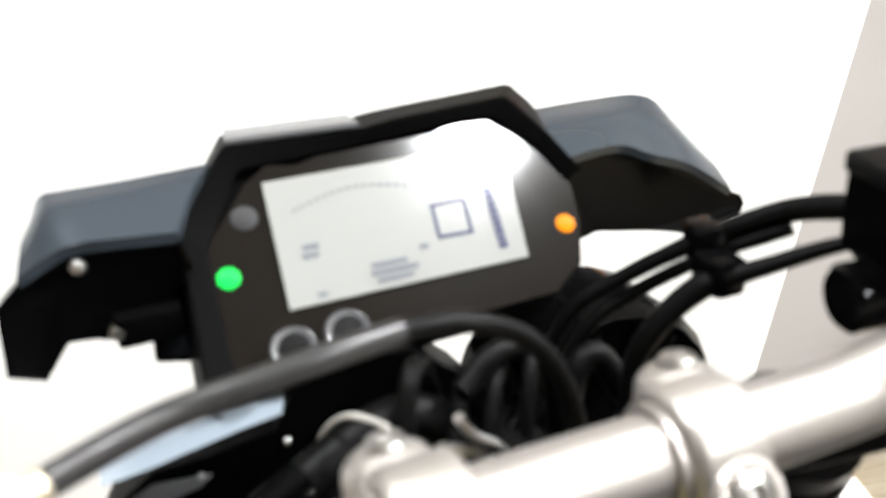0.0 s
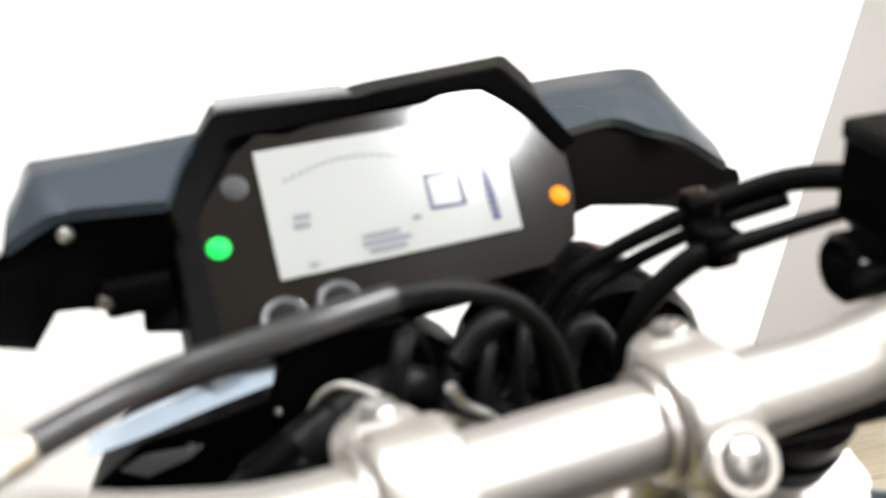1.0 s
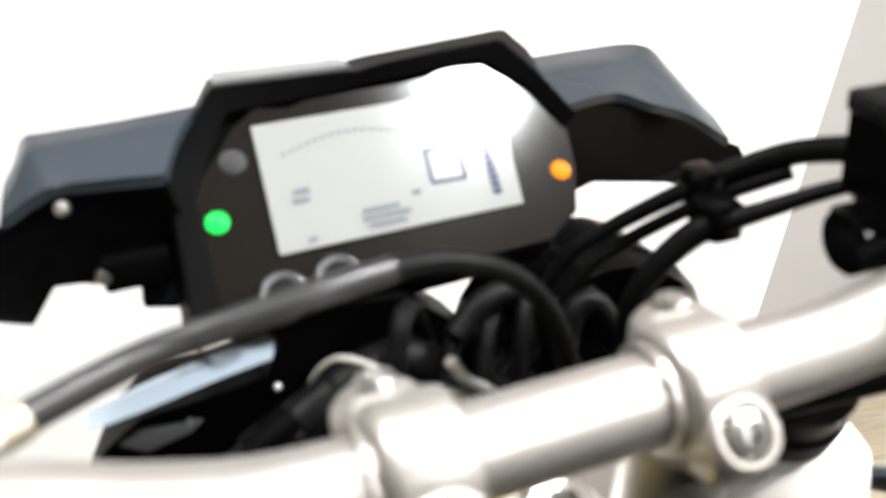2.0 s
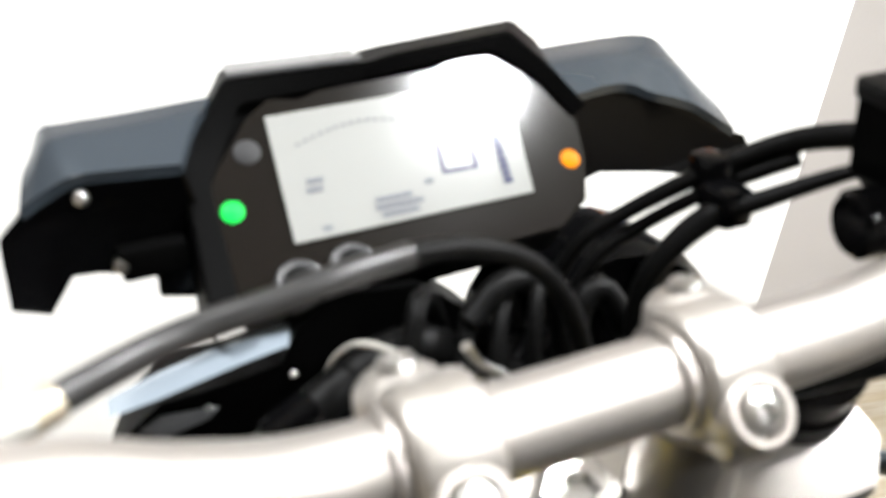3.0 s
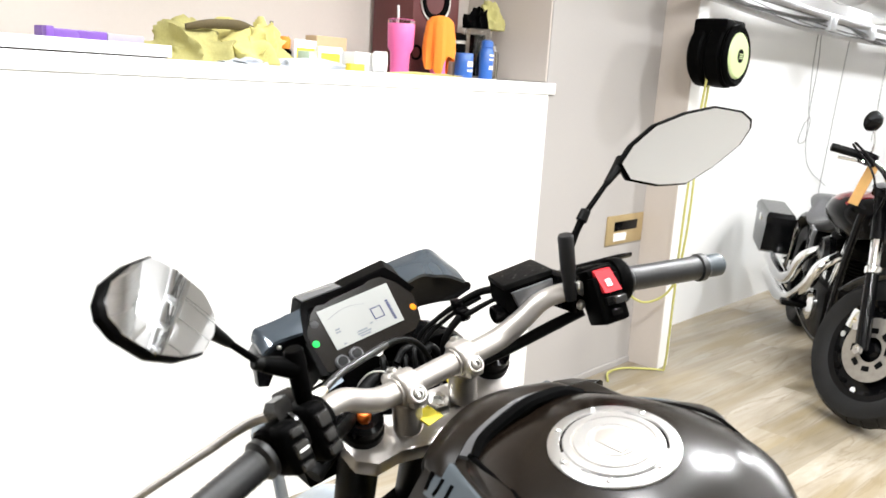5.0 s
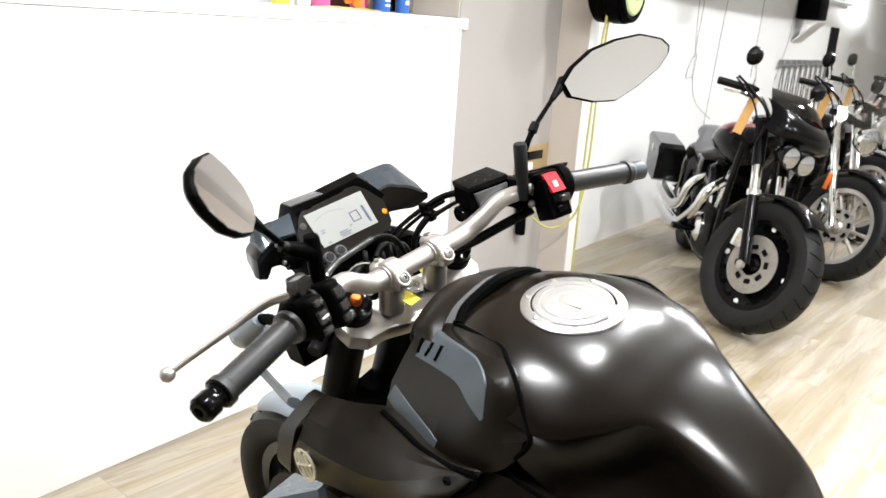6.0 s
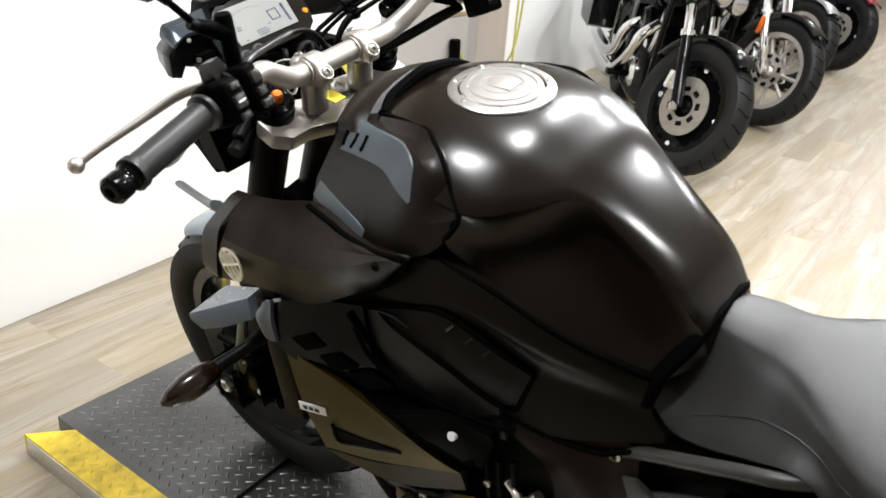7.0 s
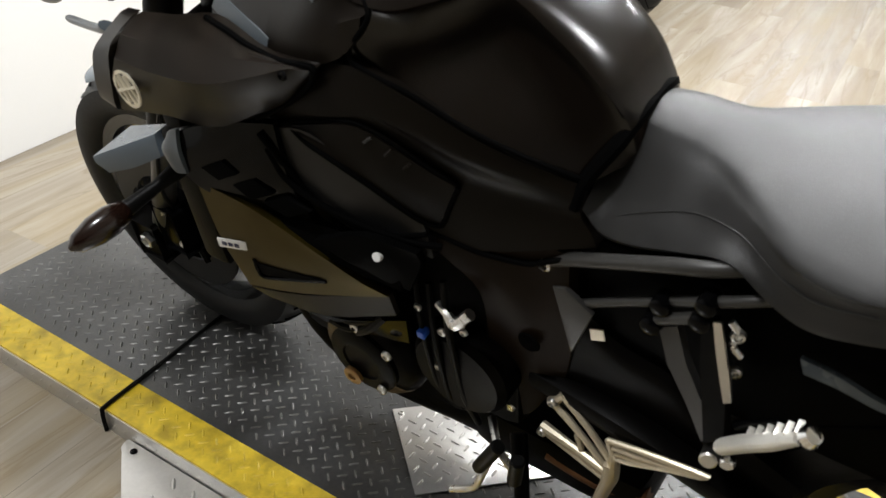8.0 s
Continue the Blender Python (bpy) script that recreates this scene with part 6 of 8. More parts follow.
    part("peg_ball", lathe([(0, -0.010), (0.008, -0.008), (0.011, 0.0), (0.008, 0.008), (0, 0.010)], f([(-0.225, -1.175, 0.689)])[0], (s * 0.2, -0.45, 0.87), 18), CHROME, peg)
    for k in range(6):
        part("rib", box(-0.010, -0.003, -0.004, 0.006, 0.003, 0.004, 0.001, None, Matrix.Translation(Vector(f([(-0.189 - 0.0055 * k, -1.126 - 0.0085 * k, 0.595 + 0.0155 * k)])[0]) + Vector((-s * 0.004 + 0, 0.004, 0.008)))), PALE_ALLOY, peg)
    part("peg_pivot", rod(f([(-0.160, -1.086, 0.520)])[0], f([(-0.190, -1.090, 0.532)])[0], 0.010, seg=14, bevel=0.002), STEEL, peg)
    part("pivot_lug", lathe([(0, 0.006), (0.007, 0.006), (0.009, 0.002), (0.009, -0.004)], f([(-0.182, -1.108, 0.536)])[0], (s, -0.2, 0), 14), CHROME, peg)
    part("latch_pin", rod(f([(-0.160, -1.103, 0.571)])[0], f([(-0.170, -1.145, 0.619)])[0], 0.0055, seg=12, bevel=0.001), GLOSS, peg)
    # rider's footrest plate: slotted arms that meet at the footrest, and an open heel guard
    hanger = part("footrest_plate", tube(f([(-0.158, -0.970, 0.384), (-0.159, -0.970, 0.350), (-0.160, -0.964, 0.320), (-0.160, -0.956, 0.280)]), [0.011, 0.012, 0.011, 0.010], 10, 4, flat=0.6), GOLD, bike, "champagne alloy footrest plate with slotted arms")
    part("upper_arm", tube(f([(-0.137, -0.872, 0.424), (-0.150, -0.924, 0.398), (-0.158, -0.968, 0.366)]), [0.0062, 0.0048, 0.0056], 8, 3), GOLD, hanger)
    part("upper_arm", tube(f([(-0.137, -0.888, 0.446), (-0.150, -0.932, 0.422), (-0.158, -0.974, 0.382)]), [0.0058, 0.0048, 0.0058], 8, 3), GOLD, hanger)
    part("arm_end", tube(f([(-0.137, -0.870, 0.422), (-0.138, -0.880, 0.434), (-0.137, -0.890, 0.448)]), 0.0066, 8, 3), GOLD, hanger)
    part("lower_arm", tube(f([(-0.137, -0.858, 0.356), (-0.148, -0.908, 0.362), (-0.158, -0.964, 0.362)]), [0.0085, 0.0052, 0.0065], 8, 3), GOLD, hanger)
    part("lower_arm", tube(f([(-0.137, -0.862, 0.348), (-0.147, -0.910, 0.344), (-0.157, -0.962, 0.344)]), [0.0065, 0.0048, 0.0060], 8, 3), GOLD, hanger)
    part("arm_web", tube(f([(-0.150, -0.916, 0.396), (-0.150, -0.922, 0.376), (-0.150, -0.924, 0.356)]), 0.0042, 8, 3), GOLD, hanger)
    guard = [(-0.965, 0.440), (-1.020, 0.453), (-1.090, 0.464), (-1.040, 0.440), (-0.980, 0.411)]
    part("heel_guard", tube(f([(-0.164, y, z) for y, z in guard + guard[:1]]), 0.0042, 8, 3), GOLD, hanger)
    part("guard_bar", tube(f([(-0.1645, -0.972, 0.430), (-0.1645, -1.020, 0.441), (-0.1645, -1.082, 0.461)]), 0.0036, 8, 3), GOLD, hanger)
    part("guard_bar", tube(f([(-0.1645, -0.976, 0.420), (-0.1645, -1.020, 0.432), (-0.1645, -1.070, 0.454)]), 0.0030, 8, 3), GOLD, hanger)
    part("guard_foot", tube(f([(-0.162, -0.975, 0.418), (-0.160, -0.972, 0.395), (-0.159, -0.972, 0.370)]), 0.0065, 8, 3), GOLD, hanger)
    for y, z in ((-0.876, 0.430), (-0.860, 0.352)):
        part("hanger_bolt", bolt(f([(-0.143, y, z)])[0], (s, 0, 0), 0.0075, 0.006), STEEL, hanger)
    part("footrest", rod(f([(-0.165, -0.962, 0.290)])[0], f([(-0.255, -0.975, 0.285)])[0], 0.012, seg=14, bevel=0.003), CAST, hanger)
    part("pivot_bolt", lathe([(0, 0.008), (0.008, 0.008), (0.010, 0.004), (0.014, 0.003), (0.014, 0)], f([(-0.125, -0.800, 0.350)])[0], (s, 0, 0), 6), STEEL, bike)
    part("swingarm", tube(f([(-0.10, -0.84, 0.42), (-0.125, -1.00, 0.43), (-0.13, -1.20, 0.38), (-0.125, -1.40, 0.318)]), [0.04, 0.042, 0.036, 0.028], 12, 4, flat=0.6), ENGINE, bike)
    part("chain_guard", shell([f([(-0.112, -0.885, 0.600), (-0.114, -0.950, 0.560), (-0.116, -1.020, 0.545), (-0.118, -1.080, 0.500), (-0.118, -1.180, 0.450)]), f([(-0.120, -0.885, 0.560), (-0.124, -0.950, 0.530), (-0.126, -1.020, 0.518), (-0.128, -1.070, 0.470), (-0.128, -1.170, 0.425)]), f([(-0.116, -0.885, 0.430), (-0.118, -0.950, 0.420), (-0.120, -1.010, 0.410), (-0.122, -1.060, 0.400), (-0.122, -1.160, 0.375)])], (-s * 0.006, 0, 0), 4), ENGINE, bike)
    part("side_cover", plate(f([(-0.129, -0.866, 0.628), (-0.129, -0.882, 0.632), (-0.132, -0.920, 0.611), (-0.131, -0.898, 0.540), (-0.130, -0.893, 0.525)]), (-s * 0.008, 0, 0), 0.002), PIPE, bike, "grey plastic side cover")
    part("tail_guard", shell([f([(-0.128, -1.139, 0.670), (-0.130, -1.176, 0.668), (-0.128, -1.220, 0.653), (-0.124, -1.262, 0.650)]), f([(-0.131, -1.146, 0.654), (-0.133, -1.180, 0.655), (-0.131, -1.216, 0.646), (-0.127, -1.256, 0.642)])], (-s * 0.006, 0, 0), 3), SLATE, bike, "slate grey tail guard")

part("warning_label", plate([(-0.1215, -0.912, 0.573), (-0.1215, -0.929, 0.580), (-0.1215, -0.932, 0.563), (-0.1215, -0.915, 0.555)], (0.002, 0, 0)), EMBLEM, bike, "small cream paper label")
# -- engine --
engine = part("engine", box(-0.135, -0.82, 0.30, 0.135, -0.40, 0.64, 0.03), ENGINE, bike)
part("sump", box(-0.10, -0.70, 0.20, 0.10, -0.46, 0.31, 0.03), ENGINE, engine)
part("undertray", box(-0.108, -1.34, 0.50, 0.108, -0.88, 0.705, 0.03), PLASTIC, bike)
part("rear_hugger", shell([[(x, -1.40 + math.cos(radians(a)) * r, 0.318 + math.sin(radians(a)) * r) for x, r in ((-0.11, 0.33), (-0.08, 0.352), (0, 0.36), (0.08, 0.352), (0.11, 0.33))] for a in (10, 35, 60, 85, 110)], (0, 0, -0.004), 2), PLASTIC, bike)
part("silencer", loft([[(x, -0.98, z) for x, z in ((0.04, 0.20), (0.16, 0.20), (0.17, 0.36), (0.04, 0.36))], [(x, -1.25, z + 0.06) for x, z in ((0.08, 0.20), (0.19, 0.20), (0.20, 0.36), (0.08, 0.36))]]), ENGINE, bike)
part("cylinder_head", box(-0.165, -0.56, 0.56, 0.165, -0.40, 0.76, 0.02, None), ENGINE, bike)
part("airbox", box(-0.085, -0.84, 0.66, 0.085, -0.46, 0.84, 0.03), PLASTIC, bike)
AL = Vector((-1, 0.0, 0))
cover = lathe([(0.088, -0.03), (0.088, 0.012), (0.076, 0.030), (0.050, 0.040), (0.048, 0.038), (0.030, 0.043), (0, 0.044)], (-0.150, -0.590, 0.385), AL, 40)
cover = part("generator_cover", cover, ENGINE, engine)
gu, gv, gw = basis(AL)
facing = Vector((0, 0.80, -0.60))
toward = math.degrees(math.atan2(facing.dot(gv), facing.dot(gu)))
part("bronze_plate", lathe([(0.0885, -0.030), (0.0890, 0.010), (0.0860, 0.0185), (0.0770, 0.0310), (0.0640, 0.0365), (0.0520, 0.0410), (0.0510, 0.0380)], (-0.150, -0.590, 0.385), AL, 32, arc=205, start=toward - 95), BRONZE, cover, "bronze rim of the engine cover")
part("cover_step", lathe([(0.060, 0.036), (0.060, 0.043), (0.056, 0.046), (0.034, 0.048), (0.032, 0.045), (0, 0.045)], (-0.150, -0.590, 0.385), AL, 36), ENGINE, cover)
part("cover_hub", lathe([(0.016, 0), (0.016, 0.006), (0.013, 0.008), (0.007, 0.008), (0.006, 0.004), (0, 0.004)], (-0.200, -0.573, 0.350), AL, 24), HUB, cover)
for y, z in ((-0.599, 0.471), (-0.649, 0.441), (-0.626, 0.349), (-0.560, 0.490)):
    part("cover_bolt", bolt((-0.200, y, z), AL, 0.0085, 0.006), STEEL, cover)
for y0, z0, y1, z1, r in ((-0.545, 0.475, -0.64, 0.505, 0.008), (-0.55, 0.455, -0.62, 0.478, 0.006), (-0.60, 0.46, -0.655, 0.52, 0.007)):
    part("cover_rib", tube([(-0.198, y0, z0), (-0.202, (y0 + y1) / 2, (z0 + z1) / 2 - 0.004), (-0.196, y1, z1)], r, 8, 3), ENGINE, cover)
sprocket = lathe([(0.075, -0.03), (0.075, 0.010), (0.066, 0.020), (0, 0.024)], (-0.155, -0.745, 0.430), AL, 32)
part("sprocket_cover", sprocket, ENGINE, engine)
part("shift_linkage", tube([(-0.172, -0.728, 0.563), (-0.178, -0.745, 0.560), (-0.182, -0.760, 0.552), (-0.176, -0.780, 0.576)], [0.005, 0.006, 0.009, 0.008], 8, 4), STEEL, engine, "bright bent linkage arm")
for y, z, r in ((-0.700, 0.548, 0.006), (-0.735, 0.520, 0.007), (-0.770, 0.540, 0.006), (-0.720, 0.440, 0.005), (-0.700, 0.500, 0.004)):
    part("engine_bolt", bolt((-0.178, y, z), AL, r, 0.005), STEEL, engine)
part("connector", box(-0.190, -0.712, 0.500, -0.176, -0.700, 0.512, 0.002), BLUE_CLIP, engine, "blue plastic connector")
for k, (y, z) in enumerate(((-0.690, 0.60), (-0.710, 0.585), (-0.735, 0.60))):
    part("vent_hose", tube([(-0.165, y, z), (-0.180, y - 0.012, z - 0.08), (-0.175, y - 0.020, z - 0.20), (-0.160, y - 0.03, 0.36 - 0.02 * k)], 0.0036 + 0.0007 * k, 8, 5), RUBBER, engine)
part("belly_cover", shell([[(-0.205, -0.45, 0.500), (-0.215, -0.57, 0.490), (-0.195, -0.69, 0.530)], [(-0.19, -0.44, 0.44), (-0.195, -0.56, 0.44), (-0.185, -0.68, 0.47)]], (0.02, 0, 0), 4), GLOSS, engine)
part("exhaust", tube([(-0.08, -0.37, 0.52), (-0.09, -0.35, 0.36), (-0.09, -0.45, 0.22), (-0.06, -0.65, 0.19), (0.0, -0.9, 0.20), (0.12, -1.1, 0.26)], [0.022, 0.022, 0.026, 0.04, 0.07, 0.06], 14, 5), ENGINE, bike)
part("collector", box(-0.10, -1.00, 0.15, 0.10, -0.70, 0.25, 0.03), ENGINE, bike)
part("link_pipe", tube([(-0.085, -0.84, 0.215), (-0.085, -0.92, 0.205), (-0.080, -1.00, 0.215)], 0.017, 14, 4), RUST, bike, "heat-stained exhaust pipe")
lever = part("shift_lever", tube([(-0.165, -0.805, 0.300), (-0.185, -0.800, 0.290), (-0.200, -0.795, 0.270), (-0.205, -0.780, 0.225), (-0.21, -0.74, 0.19)], [0.007, 0.006, 0.006, 0.006, 0.006], 10, 4), STEEL, bike)
part("lever_rubber", rod((-0.200, -0.788, 0.278), (-0.200, -0.826, 0.362), 0.0105, seg=14, bevel=0.003), RUBBER, lever)
part("lever_rubber", rod((-0.200, -0.856, 0.352), (-0.200, -0.848, 0.292), 0.0105, seg=14, bevel=0.003), RUBBER, lever)
part("lever_rod", tube([(-0.150, -0.782, 0.334), (-0.185, -0.815, 0.330), (-0.198, -0.845, 0.318)], 0.006, 8, 4), STEEL, lever)
stand = part("side_stand", tube([(-0.11, -0.80, 0.26), (-0.20, -0.86, 0.16), (-0.335, -0.94, -0.075)], [0.014, 0.011, 0.010], 12, 3), ENGINE, bike)
part("stand_foot", box(-0.375, -0.985, -0.094, -0.315, -0.91, -0.078, 0.004, None), STEEL, stand)
# ---- parked cruisers along the far wall ----
RED_PAINT = material("deep_red_paint", (0.20, 0.012, 0.016), 0.16, coat=0.6, grain=0.05, scale=300, wear=0.05)
BLACK_PAINT = material("black_gloss_paint", (0.0030, 0.0030, 0.0034), 0.13, coat=0.04, spec=0.14, grain=0.05, scale=200, wear=0.05)
GREY_PAINT = material("grey_metallic_paint", (0.30, 0.30, 0.31), 0.22, metal=0.5, coat=0.5, grain=0.05, scale=400)
# Seat vinyl; also the painted reflection on the saddlebag ends.
GREY_VINYL_AND_REFLECTION = material("grey_worn_vinyl_and_reflection", (0.07, 0.07, 0.072), 0.45, grain=0.2, scale=260, bump=0.2, wear=0.2)
DISC = material("tan_brake_steel", (0.40, 0.375, 0.34), 0.40, metal=0.75, grain=0.2, scale=160, wear=0.25, wear_scale=30)
LAMP_GLASS = material("silvered_lamp_glass", (0.50, 0.51, 0.53), 0.10, metal=0.9, grain=0.4, scale=60, bump=0.2)
SMOKED = clear("smoked_screen", (0.04, 0.04, 0.042), 0.02)
CLEAR = clear("clear_screen", (0.95, 0.96, 0.96), 0.02)
TAG = material("manila_tag", (0.62, 0.36, 0.12), 0.6, grain=0.1, scale=60)


def cruiser(label, m, steer, tank_mat, wheel_kind, screen, bags, fork_low, fender_mat, group="parked cruisers"):
    top = thing("cruiser_motorcycle", label, "motorcycle", m, group)
    axis_p, axis_d = Vector((0, -0.36, 0.95)), Vector((0, 0.50, -0.866)).normalized()
    turn = Matrix.Translation(axis_p) @ Matrix.Rotation(radians(-steer), 4, axis_d) @ Matrix.Translation(-axis_p)
    turned = lambda bm: (bm.transform(turn), bm)[1]
    raised = lambda bm: (bm.transform(turn @ Matrix.Translation((0, 0.055, 0))), bm)[1]
    R = 0.325
    ax = Vector((1, 0, 0))
    c = Vector((0, 0.0, R))
    hw, rr = 0.066, 0.226 if wheel_kind == "disc" else 0.235
    # front wheel
    rim = lathe([(rr - 0.03, -0.042), (rr, -0.046), (rr + 0.005, -0.040), (rr - 0.022, -0.02), (rr - 0.022, 0.02), (rr + 0.005, 0.040), (rr, 0.046), (rr - 0.03, 0.042)], c, ax, 56)
    spokes = []
    if wheel_kind == "disc":
        lathe([(0.03, 0.030), (0.10, 0.014), (0.17, 0.010), (rr - 0.024, 0.030), (rr - 0.024, 0.022), (0.17, 0.0), (0.03, 0.0)], c, ax, 56, rim)
        lathe([(0.03, -0.030), (rr - 0.024, -0.022), (rr - 0.024, -0.014), (0.03, -0.01)], c, ax, 40, rim)
    else:
        for k in range(9):
            a = 2 * math.pi * k / 9
            d = Vector((0, math.cos(a), math.sin(a)))
            spokes.append(turned(tube([c + d * 0.03, c + d * 0.12, c + d * (rr - 0.02)], [0.016, 0.010, 0.014], 8, 2)))
    lathe([(0.0, 0.055), (0.022, 0.055), (0.036, 0.04), (0.036, -0.04), (0.022, -0.055), (0, -0.055)], c, ax, 24, rim)
    wheel_ob = part("front_wheel", turned(rim), BLACK_PAINT if wheel_kind == "disc" else CAST, top, "black disc wheel with oval holes" if wheel_kind == "disc" else "silver nine-spoke cast wheel")
    for sp in spokes:
        part("spoke", sp, CAST, wheel_ob)
    prof = [(rr - 0.004, -0.045), (rr + 0.02, -0.060), (rr + 0.05, -hw), (R - 0.026, -0.062), (R - 0.008, -0.040), (R, 0)]
    part("tyre", turned(lathe(prof + [(r, -x) for r, x in prof[-2::-1]], c, ax, 64)), TYRE, wheel_ob)
    for k in range(26):
        a = 2 * math.pi * k / 26
        pts = []
        for u in (-0.9, -0.4, 0.1, 0.55, 0.95):
            aa = a + 0.10 * abs(u)
            r = R - 0.022 * u * u + 0.001
            pts.append(c + Vector((u * 0.058, math.cos(aa) * r, math.sin(aa) * r)))
        part("tread_groove", turned(tube(pts, 0.0028, 4, 1)), GLOSS, wheel_ob)
    if wheel_kind == "disc":
        for k in range(16):
            a = 2 * math.pi * k / 16
            d = Vector((0, math.cos(a), math.sin(a)))
            hole = lathe([(0, 0.002), (0.013, 0.002), (0.014, 0)], c + d * (rr - 0.036) + ax * 0.0285, ax, 12)
            part("wheel_hole", turned(hole), WHITE_MARK if k % 4 == 0 else RUBBER, wheel_ob)
    disc_r = 0.142 if wheel_kind == "disc" else 0.105
    disc = part("brake_disc", turned(lathe([(0.055, 0.0), (disc_r, 0.0), (disc_r, 0.005), (0.055, 0.005), (0.055, 0.0)], c + ax * 0.050, ax, 48)), DISC, wheel_ob, "tan drilled brake disc")
    for k in range(8):
        a = 2 * math.pi * k / 8 + 0.3
        d = Vector((0, math.cos(a), math.sin(a)))
        part("disc_slot", turned(box(-0.0015, -0.017, -0.011, 0.0015, 0.017, 0.011, 0.004, None, Matrix.Translation(c + d * 0.084 + ax * 0.0560) @ Matrix.Rotation(a + math.pi / 2, 4, "X"))), RUBBER, disc)
    part("caliper", turned(box(0.048, -0.15, R + 0.04, 0.092, -0.08, R + 0.13, 0.012)), CHROME, wheel_ob)
    # fork
    up = Vector((0, -0.435, 0.900))
    for s in (-1, 1):
        a = Vector((s * 0.094, 0.0, R - 0.02))
        leg = part("fork_leg", turned(rod(a, a + up * 0.36, 0.030, 0.027, 20, 0.004)), fork_low, top)
        bare = 0.50 if wheel_kind == "disc" else 0.74
        part("fork_tube", turned(rod(a + up * 0.36, a + up * bare, 0.0235, seg=20)), CHROME, leg, "chrome fork tube")
        if wheel_kind == "disc":
            part("fork_shroud", turned(rod(a + up * bare, a + up * 0.74, 0.030, seg=20, bevel=0.003)), BLACK_PAINT, leg)
        part("fork_collar", turned(lathe([(0.032, 0), (0.034, 0.008), (0.034, 0.03), (0.026, 0.036)], a + up * 0.345, up, 20)), CHROME, leg)
        part("axle_nut", turned(lathe([(0.022, 0), (0.022, 0.018), (0, 0.02)], a + ax * s * 0.018, ax * s, 6)), STEEL, leg)
        if wheel_kind != "disc":
            part("reflector", turned(box(s * 0.134, 0.02 - 0.05 - 0.11, 0.50, s * 0.139, 0.02 - 0.02 - 0.11, 0.60, 0.001, None)), ORANGE, leg)
    part("yoke", raised(box(-0.135, -0.40, 0.93, 0.135, -0.32, 0.97, 0.01)), BLACK_PAINT, top)
    # fender
    rows = []
    for a in np.linspace(52, 150, 8):
        cs, sn = math.cos(radians(a)), math.sin(radians(a))
        rows.append([(x, cs * r, R + sn * r) for x, r in ((-0.078, 0.328), (-0.070, 0.342), (-0.04, 0.351), (0, 0.353), (0.04, 0.351), (0.070, 0.342), (0.078, 0.328))])
    part("front_fender", turned(shell(rows, (0, 0, -0.003), 2)), fender_mat, top)
    # head lamps, fairing or shield
    for s in (-1, 1) if wheel_kind == "disc" else (0,):
        lamp_at = Vector((s * 0.056, -0.150, 0.845))
        r = 0.054 if s else 0.078
        lamp_ob = part("headlamp", raised(lathe([(0.012, -0.10), (r * 0.8, -0.06), (r * 1.06, 0.0), (r * 1.06, 0.012), (r, 0.014)], lamp_at, (0, 1, -0.06), 28)), BLACK_PAINT if s else CHROME, top)
        part("lens", raised(lathe([(r, 0.008), (r * 0.7, 0.018), (0, 0.024)], lamp_at, (0, 1, -0.06), 28)), LAMP_GLASS, lamp_ob, "bright headlamp glass")
    if screen == "fairing":
        row = [[(x, y, z) for x, y, z in zip((-0.19, -0.15, 0, 0.15, 0.19), (yb, yb + 0.09, yb + 0.14, yb + 0.09, yb), (zz, zz - 0.02, zz - 0.03, zz - 0.02, zz))] for yb, zz in ((-0.27, 0.93), (-0.235, 0.965), (-0.26, 1.02), (-0.31, 1.06))]
        red = fender_mat is RED_PAINT
        if red:
            row = [[(x * 1.5, y + 0.03, 0.80 + (z - 0.93) * 2.6) for x, y, z in r] for r in row]
        fair = part("fairing", raised(shell(row, (0, -0.012, 0), 4)), RED_PAINT if red else BLACK_PAINT, top, "wide deep red touring fairing" if red else "gloss black bar-mounted fairing")
        if red:
            part("fairing_lamp", raised(lathe([(0.085, -0.01), (0.085, 0.012), (0.07, 0.022), (0, 0.026)], (0, -0.085, 0.90), (0, 1, 0), 28)), CHROME, fair)
        row = [[(x, y, z) for x, y, z in zip((-0.17 * kk, -0.13 * kk, 0, 0.13 * kk, 0.17 * kk), (yb, yb + 0.08, yb + 0.13, yb + 0.08, yb), (zz, zz + 0.0, zz + 0.01, zz + 0.0, zz))] for yb, zz, kk in ((-0.295, 1.035, 1.0), (-0.345, 1.085, 0.9), (-0.405, 1.125, 0.65))]
        part("windshield", raised(shell(row, (0, -0.004, 0), 4)), SMOKED, fair, "dark smoked windshield")
    elif screen == "shield":
        row = [[(x, y, z) for x, y, z in zip((-0.24, -0.16, 0, 0.16, 0.24), (yb, yb + 0.08, yb + 0.11, yb + 0.08, yb), (zz,) * 5)] for yb, zz in ((-0.22, 0.86), (-0.30, 1.10), (-0.38, 1.34))]
        part("windshield", raised(shell(row, (0, -0.004, 0), 4)), CLEAR, top, "tall clear windshield")
    # bars
    hb = [(-0.31, -0.53, 1.055), (-0.23, -0.48, 1.07), (-0.14, -0.415, 1.055), (-0.06, -0.375, 0.99), (0.06, -0.375, 0.99), (0.14, -0.415, 1.055), (0.23, -0.48, 1.07), (0.31, -0.53, 1.055)]
    bars = part("handlebar", raised(tube(hb, 0.0125, 12, 5)), CHROME, top)
